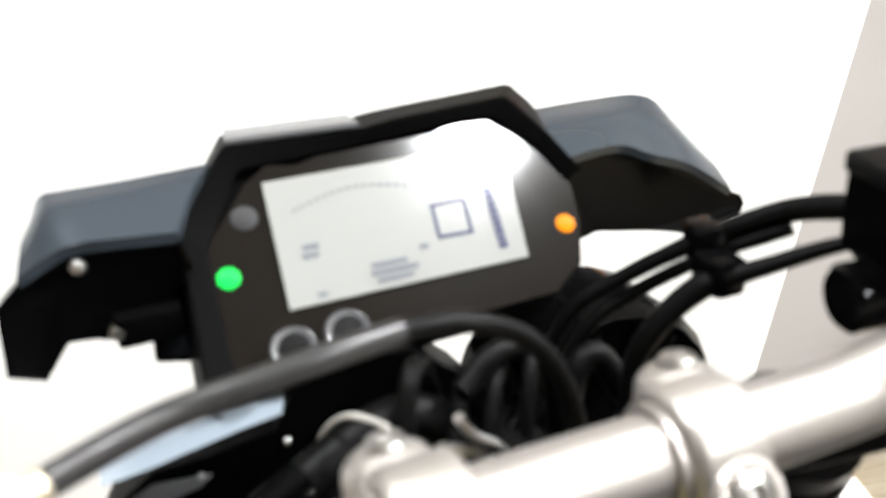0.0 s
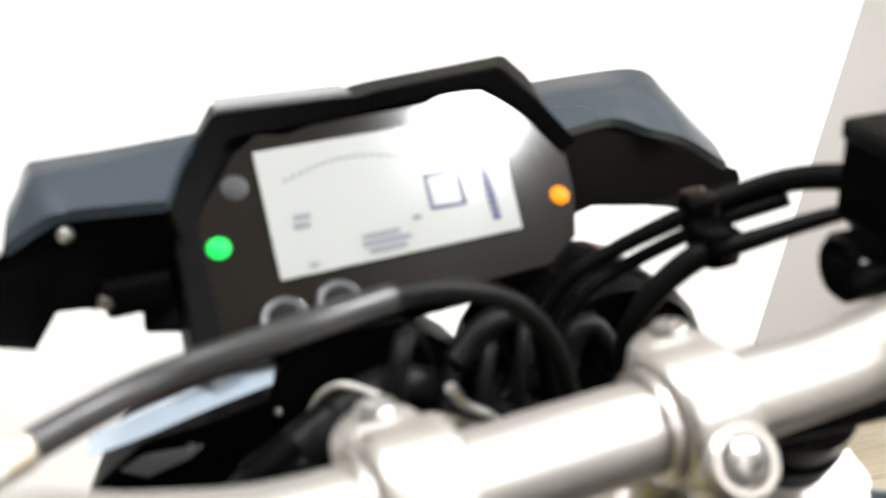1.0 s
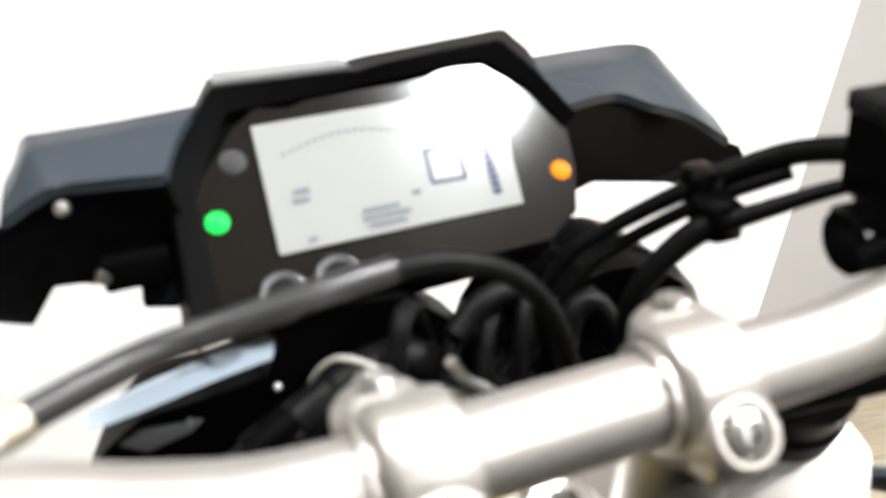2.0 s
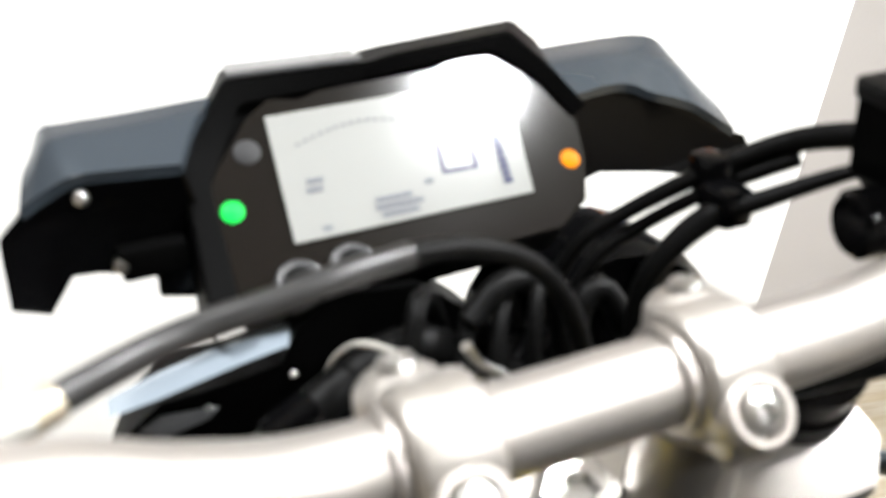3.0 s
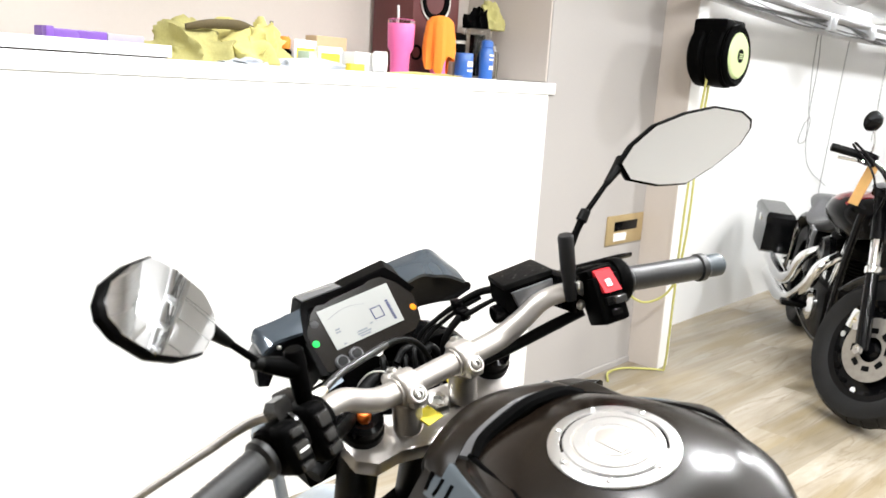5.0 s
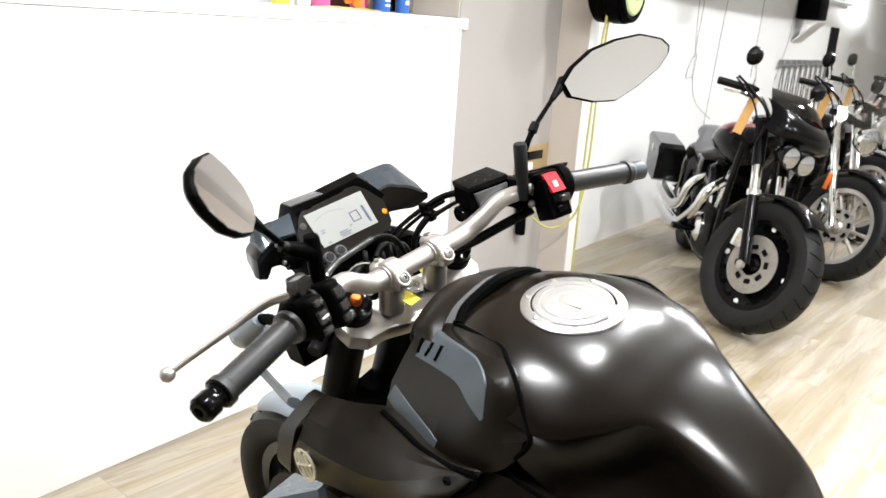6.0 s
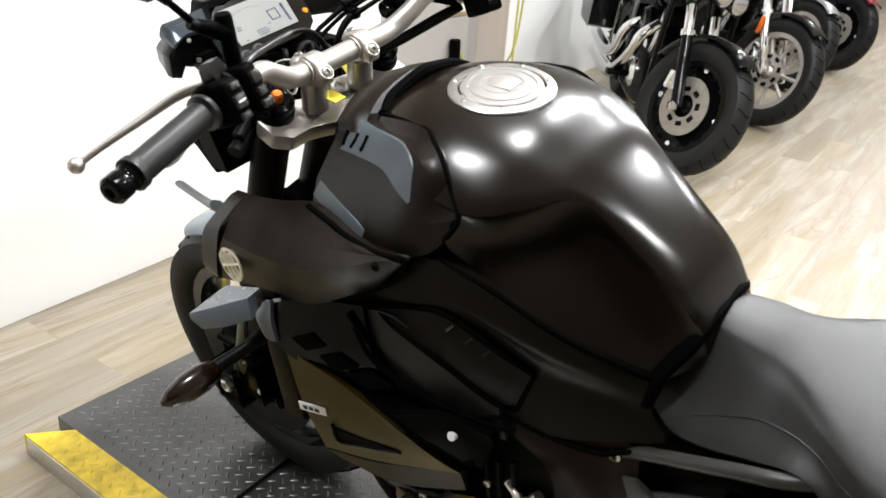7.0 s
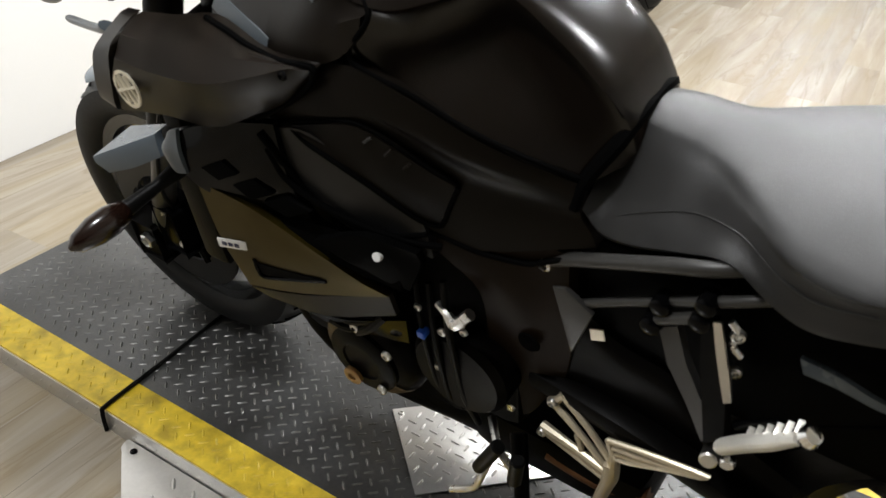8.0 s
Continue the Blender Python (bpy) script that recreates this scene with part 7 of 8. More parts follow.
    for s in (-1, 1):
        a, b = Vector((s * 0.215, -0.470, 1.070)), Vector((s * 0.325, -0.540, 1.052))
        part("grip", raised(rod(a, b, 0.019, 0.019, 16, 0.003)), RUBBER, bars)
        part("switch_housing", raised(box(-0.03, -0.03, -0.03, 0.03, 0.03, 0.03, 0.008, None, Matrix.Translation((s * 0.190, -0.452, 1.066)))), BLACK_PAINT, bars)
        part("lever", raised(tube([(s * 0.19, -0.43, 1.056), (s * 0.25, -0.45, 1.036), (s * 0.31, -0.49, 1.02)], 0.006, 8, 4)), CHROME, bars)
        st = part("mirror_stem", raised(tube([(s * 0.185, -0.45, 1.085), (s * 0.205, -0.45, 1.145), (s * 0.235, -0.46, 1.195)], 0.005, 8, 4)), CHROME, bars)
        part("mirror_head", raised(lathe([(0, -0.03), (0.024, -0.027), (0.043, -0.010), (0.047, 0.006), (0.044, 0.010), (0, 0.010)], (s * 0.25, -0.465, 1.220), (0, -1, 0.1), 20)), BLACK_PAINT, st)
    part("cable", raised(tube([(0.25, -0.50, 1.11), (0.24, -0.38, 1.06), (0.16, -0.30, 0.98), (0.10, -0.34, 0.80)], 0.006, 8, 5)), RUBBER, bars)
    part("cable", raised(tube([(0.26, -0.50, 1.10), (0.20, -0.36, 1.00), (0.12, -0.30, 0.80), (0.11, -0.10, 0.45)], 0.005, 8, 5)), RUBBER, bars)
    part("sale_tag", raised(box(0.150, -0.47, 0.86, 0.153, -0.41, 1.06, 0, None)), TAG, bars, "manila paper tag")
    # body
    tank = []
    for y, w, zt, zb in ((-0.46, 0.05, 0.86, 0.74), (-0.54, 0.115, 0.915, 0.72), (-0.66, 0.145, 0.930, 0.71), (-0.80, 0.135, 0.905, 0.70), (-0.92, 0.095, 0.855, 0.69), (-1.00, 0.05, 0.80, 0.69)):
        w, zt = w * 1.25, zt + 0.015
        tank.append(curve([(-w * 0.5, y, zb), (-w, y, (zb + zt) / 2), (-w * 0.75, y, zt - 0.03), (0, y, zt), (w * 0.75, y, zt - 0.03), (w, y, (zb + zt) / 2), (w * 0.5, y, zb)], 3))
    cols = [curve([r[k] for r in tank], 3) for k in range(len(tank[0]))]
    t = part("fuel_tank", loft([list(r) for r in zip(*cols)]), BLACK_PAINT if tank_mat is RED_PAINT else tank_mat, top)
    if tank_mat is RED_PAINT:
        cols2 = [curve([r[k] for r in tank[1:5]], 3) for k in range(5, 14)]
        part("tank_top", shell([list(r) for r in zip(*cols2)], (0, 0, -0.004), 1, straight=True), RED_PAINT, t, "deep red tank top").matrix_basis = Matrix.Translation((0, 0, 0.004))
    part("filler_cap", lathe([(0.032, 0), (0.032, 0.012), (0.02, 0.018), (0, 0.018)], (0.05, -0.62, 0.925), (0.1, 0, 1), 20), CHROME, t)
    seat_rows = []
    for y, w, zt, zb in ((-0.94, 0.08, 0.80, 0.72), (-1.02, 0.13, 0.755, 0.68), (-1.14, 0.165, 0.735, 0.66), (-1.26, 0.165, 0.775, 0.67), (-1.34, 0.13, 0.83, 0.70), (-1.50, 0.115, 0.835, 0.74), (-1.66, 0.08, 0.82, 0.76)):
        seat_rows.append(curve([(-w * 0.8, y, zb), (-w, y, (zb + zt) / 2), (-w * 0.7, y, zt - 0.008), (0, y, zt), (w * 0.7, y, zt - 0.008), (w, y, (zb + zt) / 2), (w * 0.8, y, zb)], 3))
    cols = [curve([r[k] for r in seat_rows], 3) for k in range(len(seat_rows[0]))]
    part("seat", loft([list(r) for r in zip(*cols)]), GREY_VINYL_AND_REFLECTION, top, "worn dark vinyl two-up seat")
    rows = []
    for a in np.linspace(10, 150, 8):
        cs, sn = math.cos(radians(a)), math.sin(radians(a))
        rows.append([(x, -1.62 + cs * r, 0.315 + sn * r) for x, r in ((-0.11, 0.36), (-0.09, 0.385), (0, 0.40), (0.09, 0.385), (0.11, 0.36))])
    part("rear_fender", shell(rows, (0, 0, -0.003), 2), tank_mat if tank_mat is not RED_PAINT else BLACK_PAINT, top)
    rc = Vector((0, -1.62, 0.315))
    rw = part("rear_wheel", lathe([(0.02, -0.05), (0.10, -0.03), (0.20, -0.055), (0.215, -0.055), (0.20, 0), (0.215, 0.055), (0.20, 0.055), (0.10, 0.03), (0.02, 0.05)], rc, ax, 40), BLACK_PAINT if wheel_kind == "disc" else CAST, top)
    part("tyre", lathe([(0.21, -0.07), (0.25, -0.088), (0.29, -0.08), (0.312, -0.045), (0.315, 0), (0.312, 0.045), (0.29, 0.08), (0.25, 0.088), (0.21, 0.07)], rc, ax, 56), TYRE, rw)
    # engine and pipes
    eng = part("engine", box(-0.13, -1.02, 0.17, 0.14, -0.56, 0.46, 0.04), ENGINE, top)
    for (a, b) in (((0, -0.72, 0.42), (0, -0.60, 0.70)), ((0, -0.80, 0.42), (0, -0.93, 0.69))):
        a, b = Vector(a), Vector(b)
        prof = [(0.06, 0)]
        n = (b - a).length
        for k in range(11):
            h = 0.02 + k * (n - 0.09) / 11
            prof += [(0.062, h), (0.088, h + 0.003), (0.088, h + 0.009), (0.062, h + 0.012)]
        prof += [(0.085, n - 0.05), (0.085, n), (0.05, n + 0.02), (0, n + 0.02)]
        part("cylinder", lathe(prof, a, b - a, 24), ENGINE, eng)
        part("pushrod_tube", rod(a + Vector((0.10, 0.02, -0.05)), b + Vector((0.075, 0.01, -0.02)), 0.009, seg=10), CHROME, eng)
        part("pushrod_tube", rod(a + Vector((0.10, -0.02, -0.05)), b + Vector((0.075, -0.03, -0.02)), 0.009, seg=10), CHROME, eng)
    part("air_cleaner", lathe([(0.02, 0), (0.085, 0.0), (0.09, 0.03), (0.075, 0.055), (0, 0.06)], (0.10, -0.77, 0.60), ax, 32), BLACK_PAINT, eng)
    part("cam_cover", lathe([(0.02, 0), (0.085, 0.0), (0.085, 0.03), (0.06, 0.045), (0, 0.045)], (0.13, -0.76, 0.33), ax, 28), CHROME, eng)
    vent = part("belt_guard", plate([(0.165, -1.02, 0.62), (0.165, -0.98, 0.68), (0.165, -1.08, 0.70), (0.165, -1.13, 0.60), (0.165, -1.10, 0.44), (0.165, -1.05, 0.44)], (-0.02, 0, 0), 0.006), GREY_PAINT, eng, "grey cover with square openings")
    for z in (0.53, 0.585, 0.64):
        part("opening", box(0.163, -1.095, z, 0.168, -1.045, z + 0.036, 0.006), RUBBER, vent)
    part("exhaust_pipe", tube([(0.10, -0.60, 0.62), (0.19, -0.55, 0.56), (0.205, -0.62, 0.47), (0.205, -0.85, 0.36), (0.205, -1.05, 0.28), (0.21, -1.25, 0.24), (0.22, -1.75, 0.27)], [0.026, 0.028, 0.030, 0.030, 0.034, 0.046, 0.046], 16, 5), CHROME, top, "polished exhaust pipe")
    part("exhaust_pipe", tube([(0.10, -0.93, 0.60), (0.20, -0.93, 0.54), (0.215, -1.02, 0.44), (0.215, -1.15, 0.37), (0.22, -1.35, 0.35), (0.23, -1.75, 0.38)], [0.026, 0.028, 0.030, 0.032, 0.044, 0.044], 16, 5), CHROME, top, "polished exhaust pipe")
    part("frame_tube", tube([(0.09, -0.40, 0.86), (0.11, -0.44, 0.60), (0.12, -0.52, 0.24), (0.12, -0.75, 0.17), (0.12, -1.2, 0.2)], 0.018, 12, 5), BLACK_PAINT, top)
    part("frame_tube", tube([(-0.09, -0.40, 0.86), (-0.11, -0.44, 0.60), (-0.12, -0.52, 0.24), (-0.12, -0.75, 0.17), (-0.12, -1.2, 0.2)], 0.018, 12, 5), BLACK_PAINT, top)
    part("footboard", box(0.15, -0.95, 0.27, 0.27, -0.88, 0.30, 0.008), RUBBER, top)
    for s in (-1, 1):
        part("shock", lathe([(0.012, 0), (0.012, 0.05), (0.030, 0.06), (0.030, 0.26), (0.024, 0.28), (0.012, 0.30)], (s * 0.17, -1.56, 0.36), (0, 0.35, 1), 16), CHROME, top)
    if bags:
        for s in (-1, 1):
            x0, x1 = (0.19, 0.35) if s > 0 else (-0.35, -0.19)
            rings = [[(x, y, z + 0.10 * (-1.62 - y) * 0.5) for x, y in ((x0, y0), (x1, y0), (x1, y1), (x0, y1))] for z, y0, y1 in ((0.455, -1.80, -1.46), (0.475, -1.83, -1.42), (0.640, -1.86, -1.38))]
            bag = part("saddlebag", loft(rings), BLACK_PAINT, top, "hard black saddlebag with a reflection painted grey on its end")
            rings = [[(cx + (x - cx) * k, y, z + 0.10 * (-1.62 - y) * 0.5) for x, y in ((x0, y0), (x1, y0), (x1, y1), (x0, y1))] for cx in ((x0 + x1) / 2,) for z, y0, y1, k in ((0.645, -1.868, -1.372, 1.06), (0.680, -1.868, -1.372, 1.06), (0.705, -1.84, -1.40, 0.88))]
            part("lid", loft(rings), BLACK_PAINT, bag)
            # Grey plate on the black bag paints in a reflection.
            part("end_plate", plate([(x0 + 0.012, -1.868, 0.500), (x1 - 0.012, -1.868, 0.500), (x1 - 0.012, -1.880, 0.690), (x0 + 0.012, -1.880, 0.690)], (0, 0.02, 0), 0.004), GREY_VINYL_AND_REFLECTION, bag, "grey bag end, colour put in for a reflection")
            part("latch", box(s * 0.348 if s > 0 else -0.358, -1.64, 0.615, 0.358 if s > 0 else -0.348, -1.60, 0.66, 0.003), CHROME, bag)
            part("tail_reflector", lathe([(0.012, 0), (0.012, 0.006), (0, 0.007)], (s * 0.27, -1.872, 0.56), (0, -1, 0), 12), RED, bag)
    part("side_stand", tube([(-0.12, -0.80, 0.18), (-0.20, -0.84, 0.10), (-0.27, -0.87, 0.02)], 0.012, 8, 3), CHROME, top)
    return top


cruiser("black cruiser motorcycle with hard saddlebags and a smoked fairing", pose(0.965, -1.10, 0.0, 0, -3.0, 118.5), 35.5, RED_PAINT, "disc", "fairing", True, BLACK_PAINT, BLACK_PAINT)
cruiser("black cruiser motorcycle with a tall clear windshield and silver wheels", pose(2.32, -1.22, 0.0, 0, -3.0, 124), 30, BLACK_PAINT, "spoke", "shield", False, CHROME, BLACK_PAINT)
cruiser("grey cruiser motorcycle with a chrome headlamp by the wall", pose(3.62, -1.14, 0.0, 0, -3.0, 124), 28, GREY_PAINT, "spoke", "", False, CHROME, GREY_PAINT)
cruiser("red touring motorcycle parked at the end of the row", pose(4.75, -1.30, 0.0, 0, -3.0, 124), 26, RED_PAINT, "disc", "fairing", False, BLACK_PAINT, RED_PAINT)

# ---- things by the walls ----
LIME = material("lime_plastic", (0.50, 0.60, 0.30), 0.4, grain=0.06, scale=60, wear=0.08)
LIME_HOSE = material("lime_hose", (0.44, 0.42, 0.12), 0.45, grain=0.08, scale=80)
GALV = material("galvanised_duct", (0.74, 0.75, 0.77), 0.34, metal=0.6, grain=0.15, scale=25, bump=0.05, wear=0.15)
BRASS = material("brassy_plate", (0.50, 0.38, 0.20), 0.42, metal=0.5, grain=0.15, scale=80)
WOOD = material("pine_wood", (0.55, 0.34, 0.16), 0.55, grain=0.25, scale=30, stretch=(1, 6, 1))
CABLE = material("grey_cable", (0.16, 0.16, 0.16), 0.5, grain=0.1, scale=60)

reel = thing("hose_reel", "black wall-mounted hose reel with a lime green side", "hose reel", Matrix.Translation((0.83, -0.20, 1.535)))
part("case", lathe([(0.05, 0.0), (0.120, 0.0), (0.138, 0.015), (0.142, 0.06), (0.132, 0.07), (0.132, 0.085), (0.142, 0.095), (0.142, 0.15), (0.130, 0.158), (0.130, 0.164), (0.136, 0.170), (0.134, 0.182), (0.122, 0.190), (0.108, 0.188), (0.104, 0.178), (0.05, 0.176)], (0, 0, 0), (0, -1, 0), 40), PLASTIC, reel)
part("top_housing", box(-0.10, -0.165, 0.06, 0.10, -0.005, 0.155, 0.02), PLASTIC, reel)
part("side_disc", lathe([(0.098, 0.172), (0.101, 0.186), (0.092, 0.194), (0.03, 0.197), (0.028, 0.195)], (0, 0, 0), (0, -1, 0), 40), LIME, reel, "lime green side disc")
part("hub", lathe([(0.030, 0.192), (0.030, 0.199), (0, 0.200)], (0, 0, 0), (0, -1, 0), 20), PLASTIC, reel)
for k in range(3):
    part("hub_bar", box(-0.018, -0.2015, -0.012 + 0.009 * k, 0.018, -0.1998, -0.008 + 0.009 * k), LIME, reel)
part("bracket", box(0.105, -0.06, -0.06, 0.16, -0.0, 0.06, 0.004), PLASTIC, reel)
hose = thing("air_hose", "lime green air hose hanging down to the floor", "hose")
part("strand", tube([(0.745, -0.30, 1.62), (0.742, -0.30, 1.50), (0.758, -0.27, 1.20), (0.772, -0.25, 0.80), (0.790, -0.24, 0.40), (0.83, -0.22, 0.12), (0.86, -0.20, 0.012)], 0.0055, 10, 6), LIME_HOSE, hose)
part("strand", tube([(0.80, -0.28, 1.40), (0.812, -0.26, 1.10), (0.82, -0.25, 0.70), (0.80, -0.22, 0.45), (0.74, -0.12, 0.36), (0.66, -0.04, 0.42), (0.60, -0.025, 0.50)], 0.0055, 10, 6), LIME_HOSE, hose)
part("floor_loop", tube([(0.86, -0.20, 0.012), (0.82, -0.14, 0.010), (0.72, -0.05, 0.010), (0.60, -0.04, 0.010), (0.50, -0.10, 0.010)], 0.0055, 10, 6), LIME_HOSE, hose)
part("nozzle", rod((0.585, -0.020, 0.53), (0.595, -0.022, 0.33), 0.028, 0.026, 14, 0.005), PLASTIC, hose, "black hose nozzle")

vent = thing("wall_outlet", "brassy wall plate with a dark slot on the greige wall", "outlet")
part("plate", box(0.53, 0.003, 0.635, 0.86, 0.0115, 0.775, 0.003), BRASS, vent)
part("slot", box(0.59, 0.0005, 0.70, 0.80, 0.0045, 0.745, 0.002), GLOSS, vent)
part("cover", box(0.59, -0.001, 0.652, 0.70, 0.0045, 0.690, 0.002), WHITE_TRIM, vent)

shelf = thing("wall_shelf", "small white shelf with a wooden frame on the wall end", "shelf")
part("board", box(0.70, -0.32, 1.80, 0.93, -0.20, 1.83, 0.003), WHITE_TRIM, shelf)
part("frame", box(0.74, -0.28, 1.83, 0.80, -0.25, 2.02, 0.004), WOOD, shelf)
part("card", box(0.82, -0.27, 1.83, 0.90, -0.255, 1.96, 0.002), WHITE_MARK, shelf)

duct = thing("air_duct", "round galvanised air duct under the ceiling", "duct")
part("pipe", rod((0.9, -0.42, 2.06), (3.25, -0.42, 2.04), 0.165, seg=40), GALV, duct)
for x in (1.3, 2.1, 2.9):
    part("seam_ring", lathe([(0.165, 0), (0.171, 0.004), (0.171, 0.020), (0.165, 0.024)], (x, -0.42, 2.055 - 0.0085 * (x - 0.9)), (1, 0, -0.0085), 40), GALV, duct)
part("plenum", box(3.25, -0.66, 1.88, 3.42, -0.20, 2.32, 0.004), WHITE_TRIM, duct, "white plenum box")
part("run_on", box(3.42, -0.56, 1.92, 10.0, -0.26, 2.16, 0.004), GALV, duct)
tray = thing("conduit", "grey conduits and cables along the white wall", "conduit")
part("pipe", tube([(1.03, 0.14, 1.90), (3.1, 0.14, 1.83), (5.0, 0.14, 1.85), (9, 0.14, 1.90)], 0.022, 10, 4), GALV, tray)
part("pipe", tube([(1.03, 0.10, 2.00), (3.1, 0.10, 1.93), (5.0, 0.10, 1.95), (9, 0.10, 2.02)], 0.03, 10, 4), GALV, tray)
rng = random.Random(4)
for k in range(7):
    pts = [(1.1 + 0.85 * j, 0.09 + rng.uniform(-0.02, 0.02), 1.93 - 0.03 * min(j, 2) + rng.uniform(-0.05, 0.05)) for j in range(8)]
    part("cable", tube(pts, 0.003 + 0.002 * (k % 3), 6, 5), CABLE, tray)
for k in range(3):
    x = 3.36 + 0.9 * k
    part("junction_box", box(x - 0.06, 0.06, 1.84, x + 0.06, 0.17, 1.94, 0.006), GALV, tray)
for name, pts in (("a", [(3.38, 0.165, 1.88), (3.36, 0.165, 1.60), (3.40, 0.165, 1.30), (3.46, 0.165, 1.22), (3.42, 0.165, 1.08), (3.28, 0.165, 1.07), (3.36, 0.165, 1.20), (3.46, 0.165, 1.24)]), ("b", [(3.42, 0.165, 1.88), (3.46, 0.165, 1.60), (3.42, 0.165, 1.30), (3.46, 0.165, 1.0), (3.62, 0.165, 0.85), (4.0, 0.165, 0.72)]), ("c", [(4.06, 0.165, 1.84), (3.98, 0.165, 1.40), (3.92, 0.165, 1.00), (3.86, 0.165, 0.60)]), ("d", [(5.10, 0.165, 1.82), (5.06, 0.165, 1.4), (5.02, 0.165, 1.05)]), ("e", [(6.3, 0.165, 1.8), (6.2, 0.165, 1.4), (5.9, 0.165, 1.0)])):
    tagged(part("hanging_cable", tube(pts, 0.0024, 6, 6), CABLE), "thin grey cable hanging down the white wall", "cable", "hanging cables")
rack = thing("hose_rack", "thin grey rack with hanging hoses on the white wall", "rack")
part("rail", rod((5.9, 0.14, 1.15), (8.2, 0.14, 1.16), 0.014, seg=10), CABLE, rack)
for k in range(9):
    x = 6.0 + 0.25 * k
    part("hook", box(x - 0.02, 0.12, 1.14, x + 0.02, 0.17, 1.21, 0.004), CABLE, rack)
    part("hanging_hose", tube([(x, 0.13, 1.15), (x - 0.03, 0.13, 0.9), (x + 0.02 * (k % 3), 0.13, 0.62), (x + 0.08, 0.13, 0.9), (x + 0.06, 0.13, 1.14)], 0.008, 8, 4), CABLE, rack)
heater = thing("wall_fan", "black and grey wall unit hanging under the pipes", "wall unit")
part("case", box(6.35, -0.05, 1.62, 6.75, 0.175, 1.84, 0.02), PLASTIC, heater)
part("shade", plate([(6.35, -0.05, 1.60), (6.75, -0.05, 1.60), (6.75, 0.17, 1.38), (6.35, 0.17, 1.38)], (0, 0.01, 0.01), 0.003), GALV, heater)
poster = tagged(part("poster", box(8.2, 0.172, 1.0, 8.7, 0.178, 1.6), PLASTIC), "dark framed poster on the white wall", "poster")

# ---- things on the counter ----
TOP = COUNTER_TOP
PINK = material("pink_enamel", (0.85, 0.16, 0.42), 0.35, grain=0.05, scale=60)
ORANGE_CLOTH = material("orange_cloth", (0.95, 0.27, 0.03), 0.8, grain=0.15, scale=200, bump=0.3)
YELLOW_CLOTH = material("yellow_cloth", (0.58, 0.52, 0.19), 0.85, grain=0.2, scale=160, bump=0.4, wear=0.25, wear_scale=12)
OLIVE_CLOTH = material("olive_cloth", (0.42, 0.385, 0.15), 0.85, grain=0.2, scale=160, bump=0.4, wear=0.3, wear_scale=12)
DARK_CLOTH = material("dark_olive_cloth", (0.115, 0.090, 0.045), 0.85, grain=0.2, scale=160, bump=0.4)
GREY_RAG = material("grey_rag", (0.52, 0.55, 0.60), 0.85, grain=0.15, scale=160, bump=0.4)
MAROON = material("maroon_veneer", (0.10, 0.022, 0.022), 0.35, grain=0.2, scale=40, stretch=(6, 6, 1))
PURPLE = material("purple_acrylic", (0.17, 0.075, 0.36), 0.25, grain=0.2, scale=40)
LILAC = material("lilac_grey_plastic", (0.36, 0.33, 0.40), 0.3, grain=0.1, scale=40)
BLUE_TIN = material("blue_tin", (0.03, 0.12, 0.42), 0.3, grain=0.05, scale=60)
BOTTLE_GREEN = material("pale_green_card", (0.46, 0.56, 0.44), 0.6, grain=0.2, scale=60)
CARD = material("brown_card", (0.52, 0.38, 0.22), 0.7, grain=0.1, scale=60)

board = tagged(part("shelf_board", box(-6.0, 0.015, TOP + 0.004, -1.70, 0.40, TOP + 0.034, 0.002), WHITE_TRIM), "long white board lying on the counter", "board")
# The shadow line beneath the board is built as a black strip.
tagged(part("spacer_strip", box(-5.9, 0.022, TOP, -1.71, 0.38, TOP + 0.0045), PLASTIC), "thin dark strip put in for the shadow under the white board", "strip")
BOARD_TOP = TOP + 0.034
case = thing("spirit_level", "purple and grey plastic tool case on the white board", "tool case")
part("body", box(-1.97, 0.10, BOARD_TOP, -1.83, 0.16, BOARD_TOP + 0.022, 0.003), PURPLE, case)
part("grey_half", box(-1.829, 0.10, BOARD_TOP, -1.73, 0.16, BOARD_TOP + 0.019, 0.003), LILAC, case)
part("end_cap", box(-1.985, 0.095, BOARD_TOP, -1.965, 0.165, BOARD_TOP + 0.027, 0.004), PURPLE, case)


def crumple(name, label, at, size, mat, seed, category="cloth"):
    """A heap of cloth: a ball pressed flat and folded by noise."""
    b = bmesh.new()
    bmesh.ops.create_icosphere(b, subdivisions=5, radius=1.0)
    off = Vector((seed * 3.1, seed * 1.7, seed * 0.9))
    for v in b.verts:
        n = v.co.normalized()
        warp = noise.noise(n * 1.3 + off) * 3.2
        ridge = 1 - abs(math.sin(2.6 * (n.x * 1.1 + n.y * 0.7 - n.z * 0.5) + warp))
        small = 1 - abs(math.sin(5.5 * (n.y - n.x * 0.4 + n.z * 0.6) + warp * 1.4))
        r = 0.70 + 0.26 * noise.noise(n * 1.5 + off) + 0.30 * ridge ** 1.2 + 0.05 * small ** 2
        v.co = Vector((n.x * r * size[0], n.y * r * size[1], max(-0.02, n.z * r) * size[2]))
        if v.co.z < 0:
            v.co.z = 0
    ob = part(name, b, mat, angle=75)
    ob.location = at
    return tagged(ob, label, category)


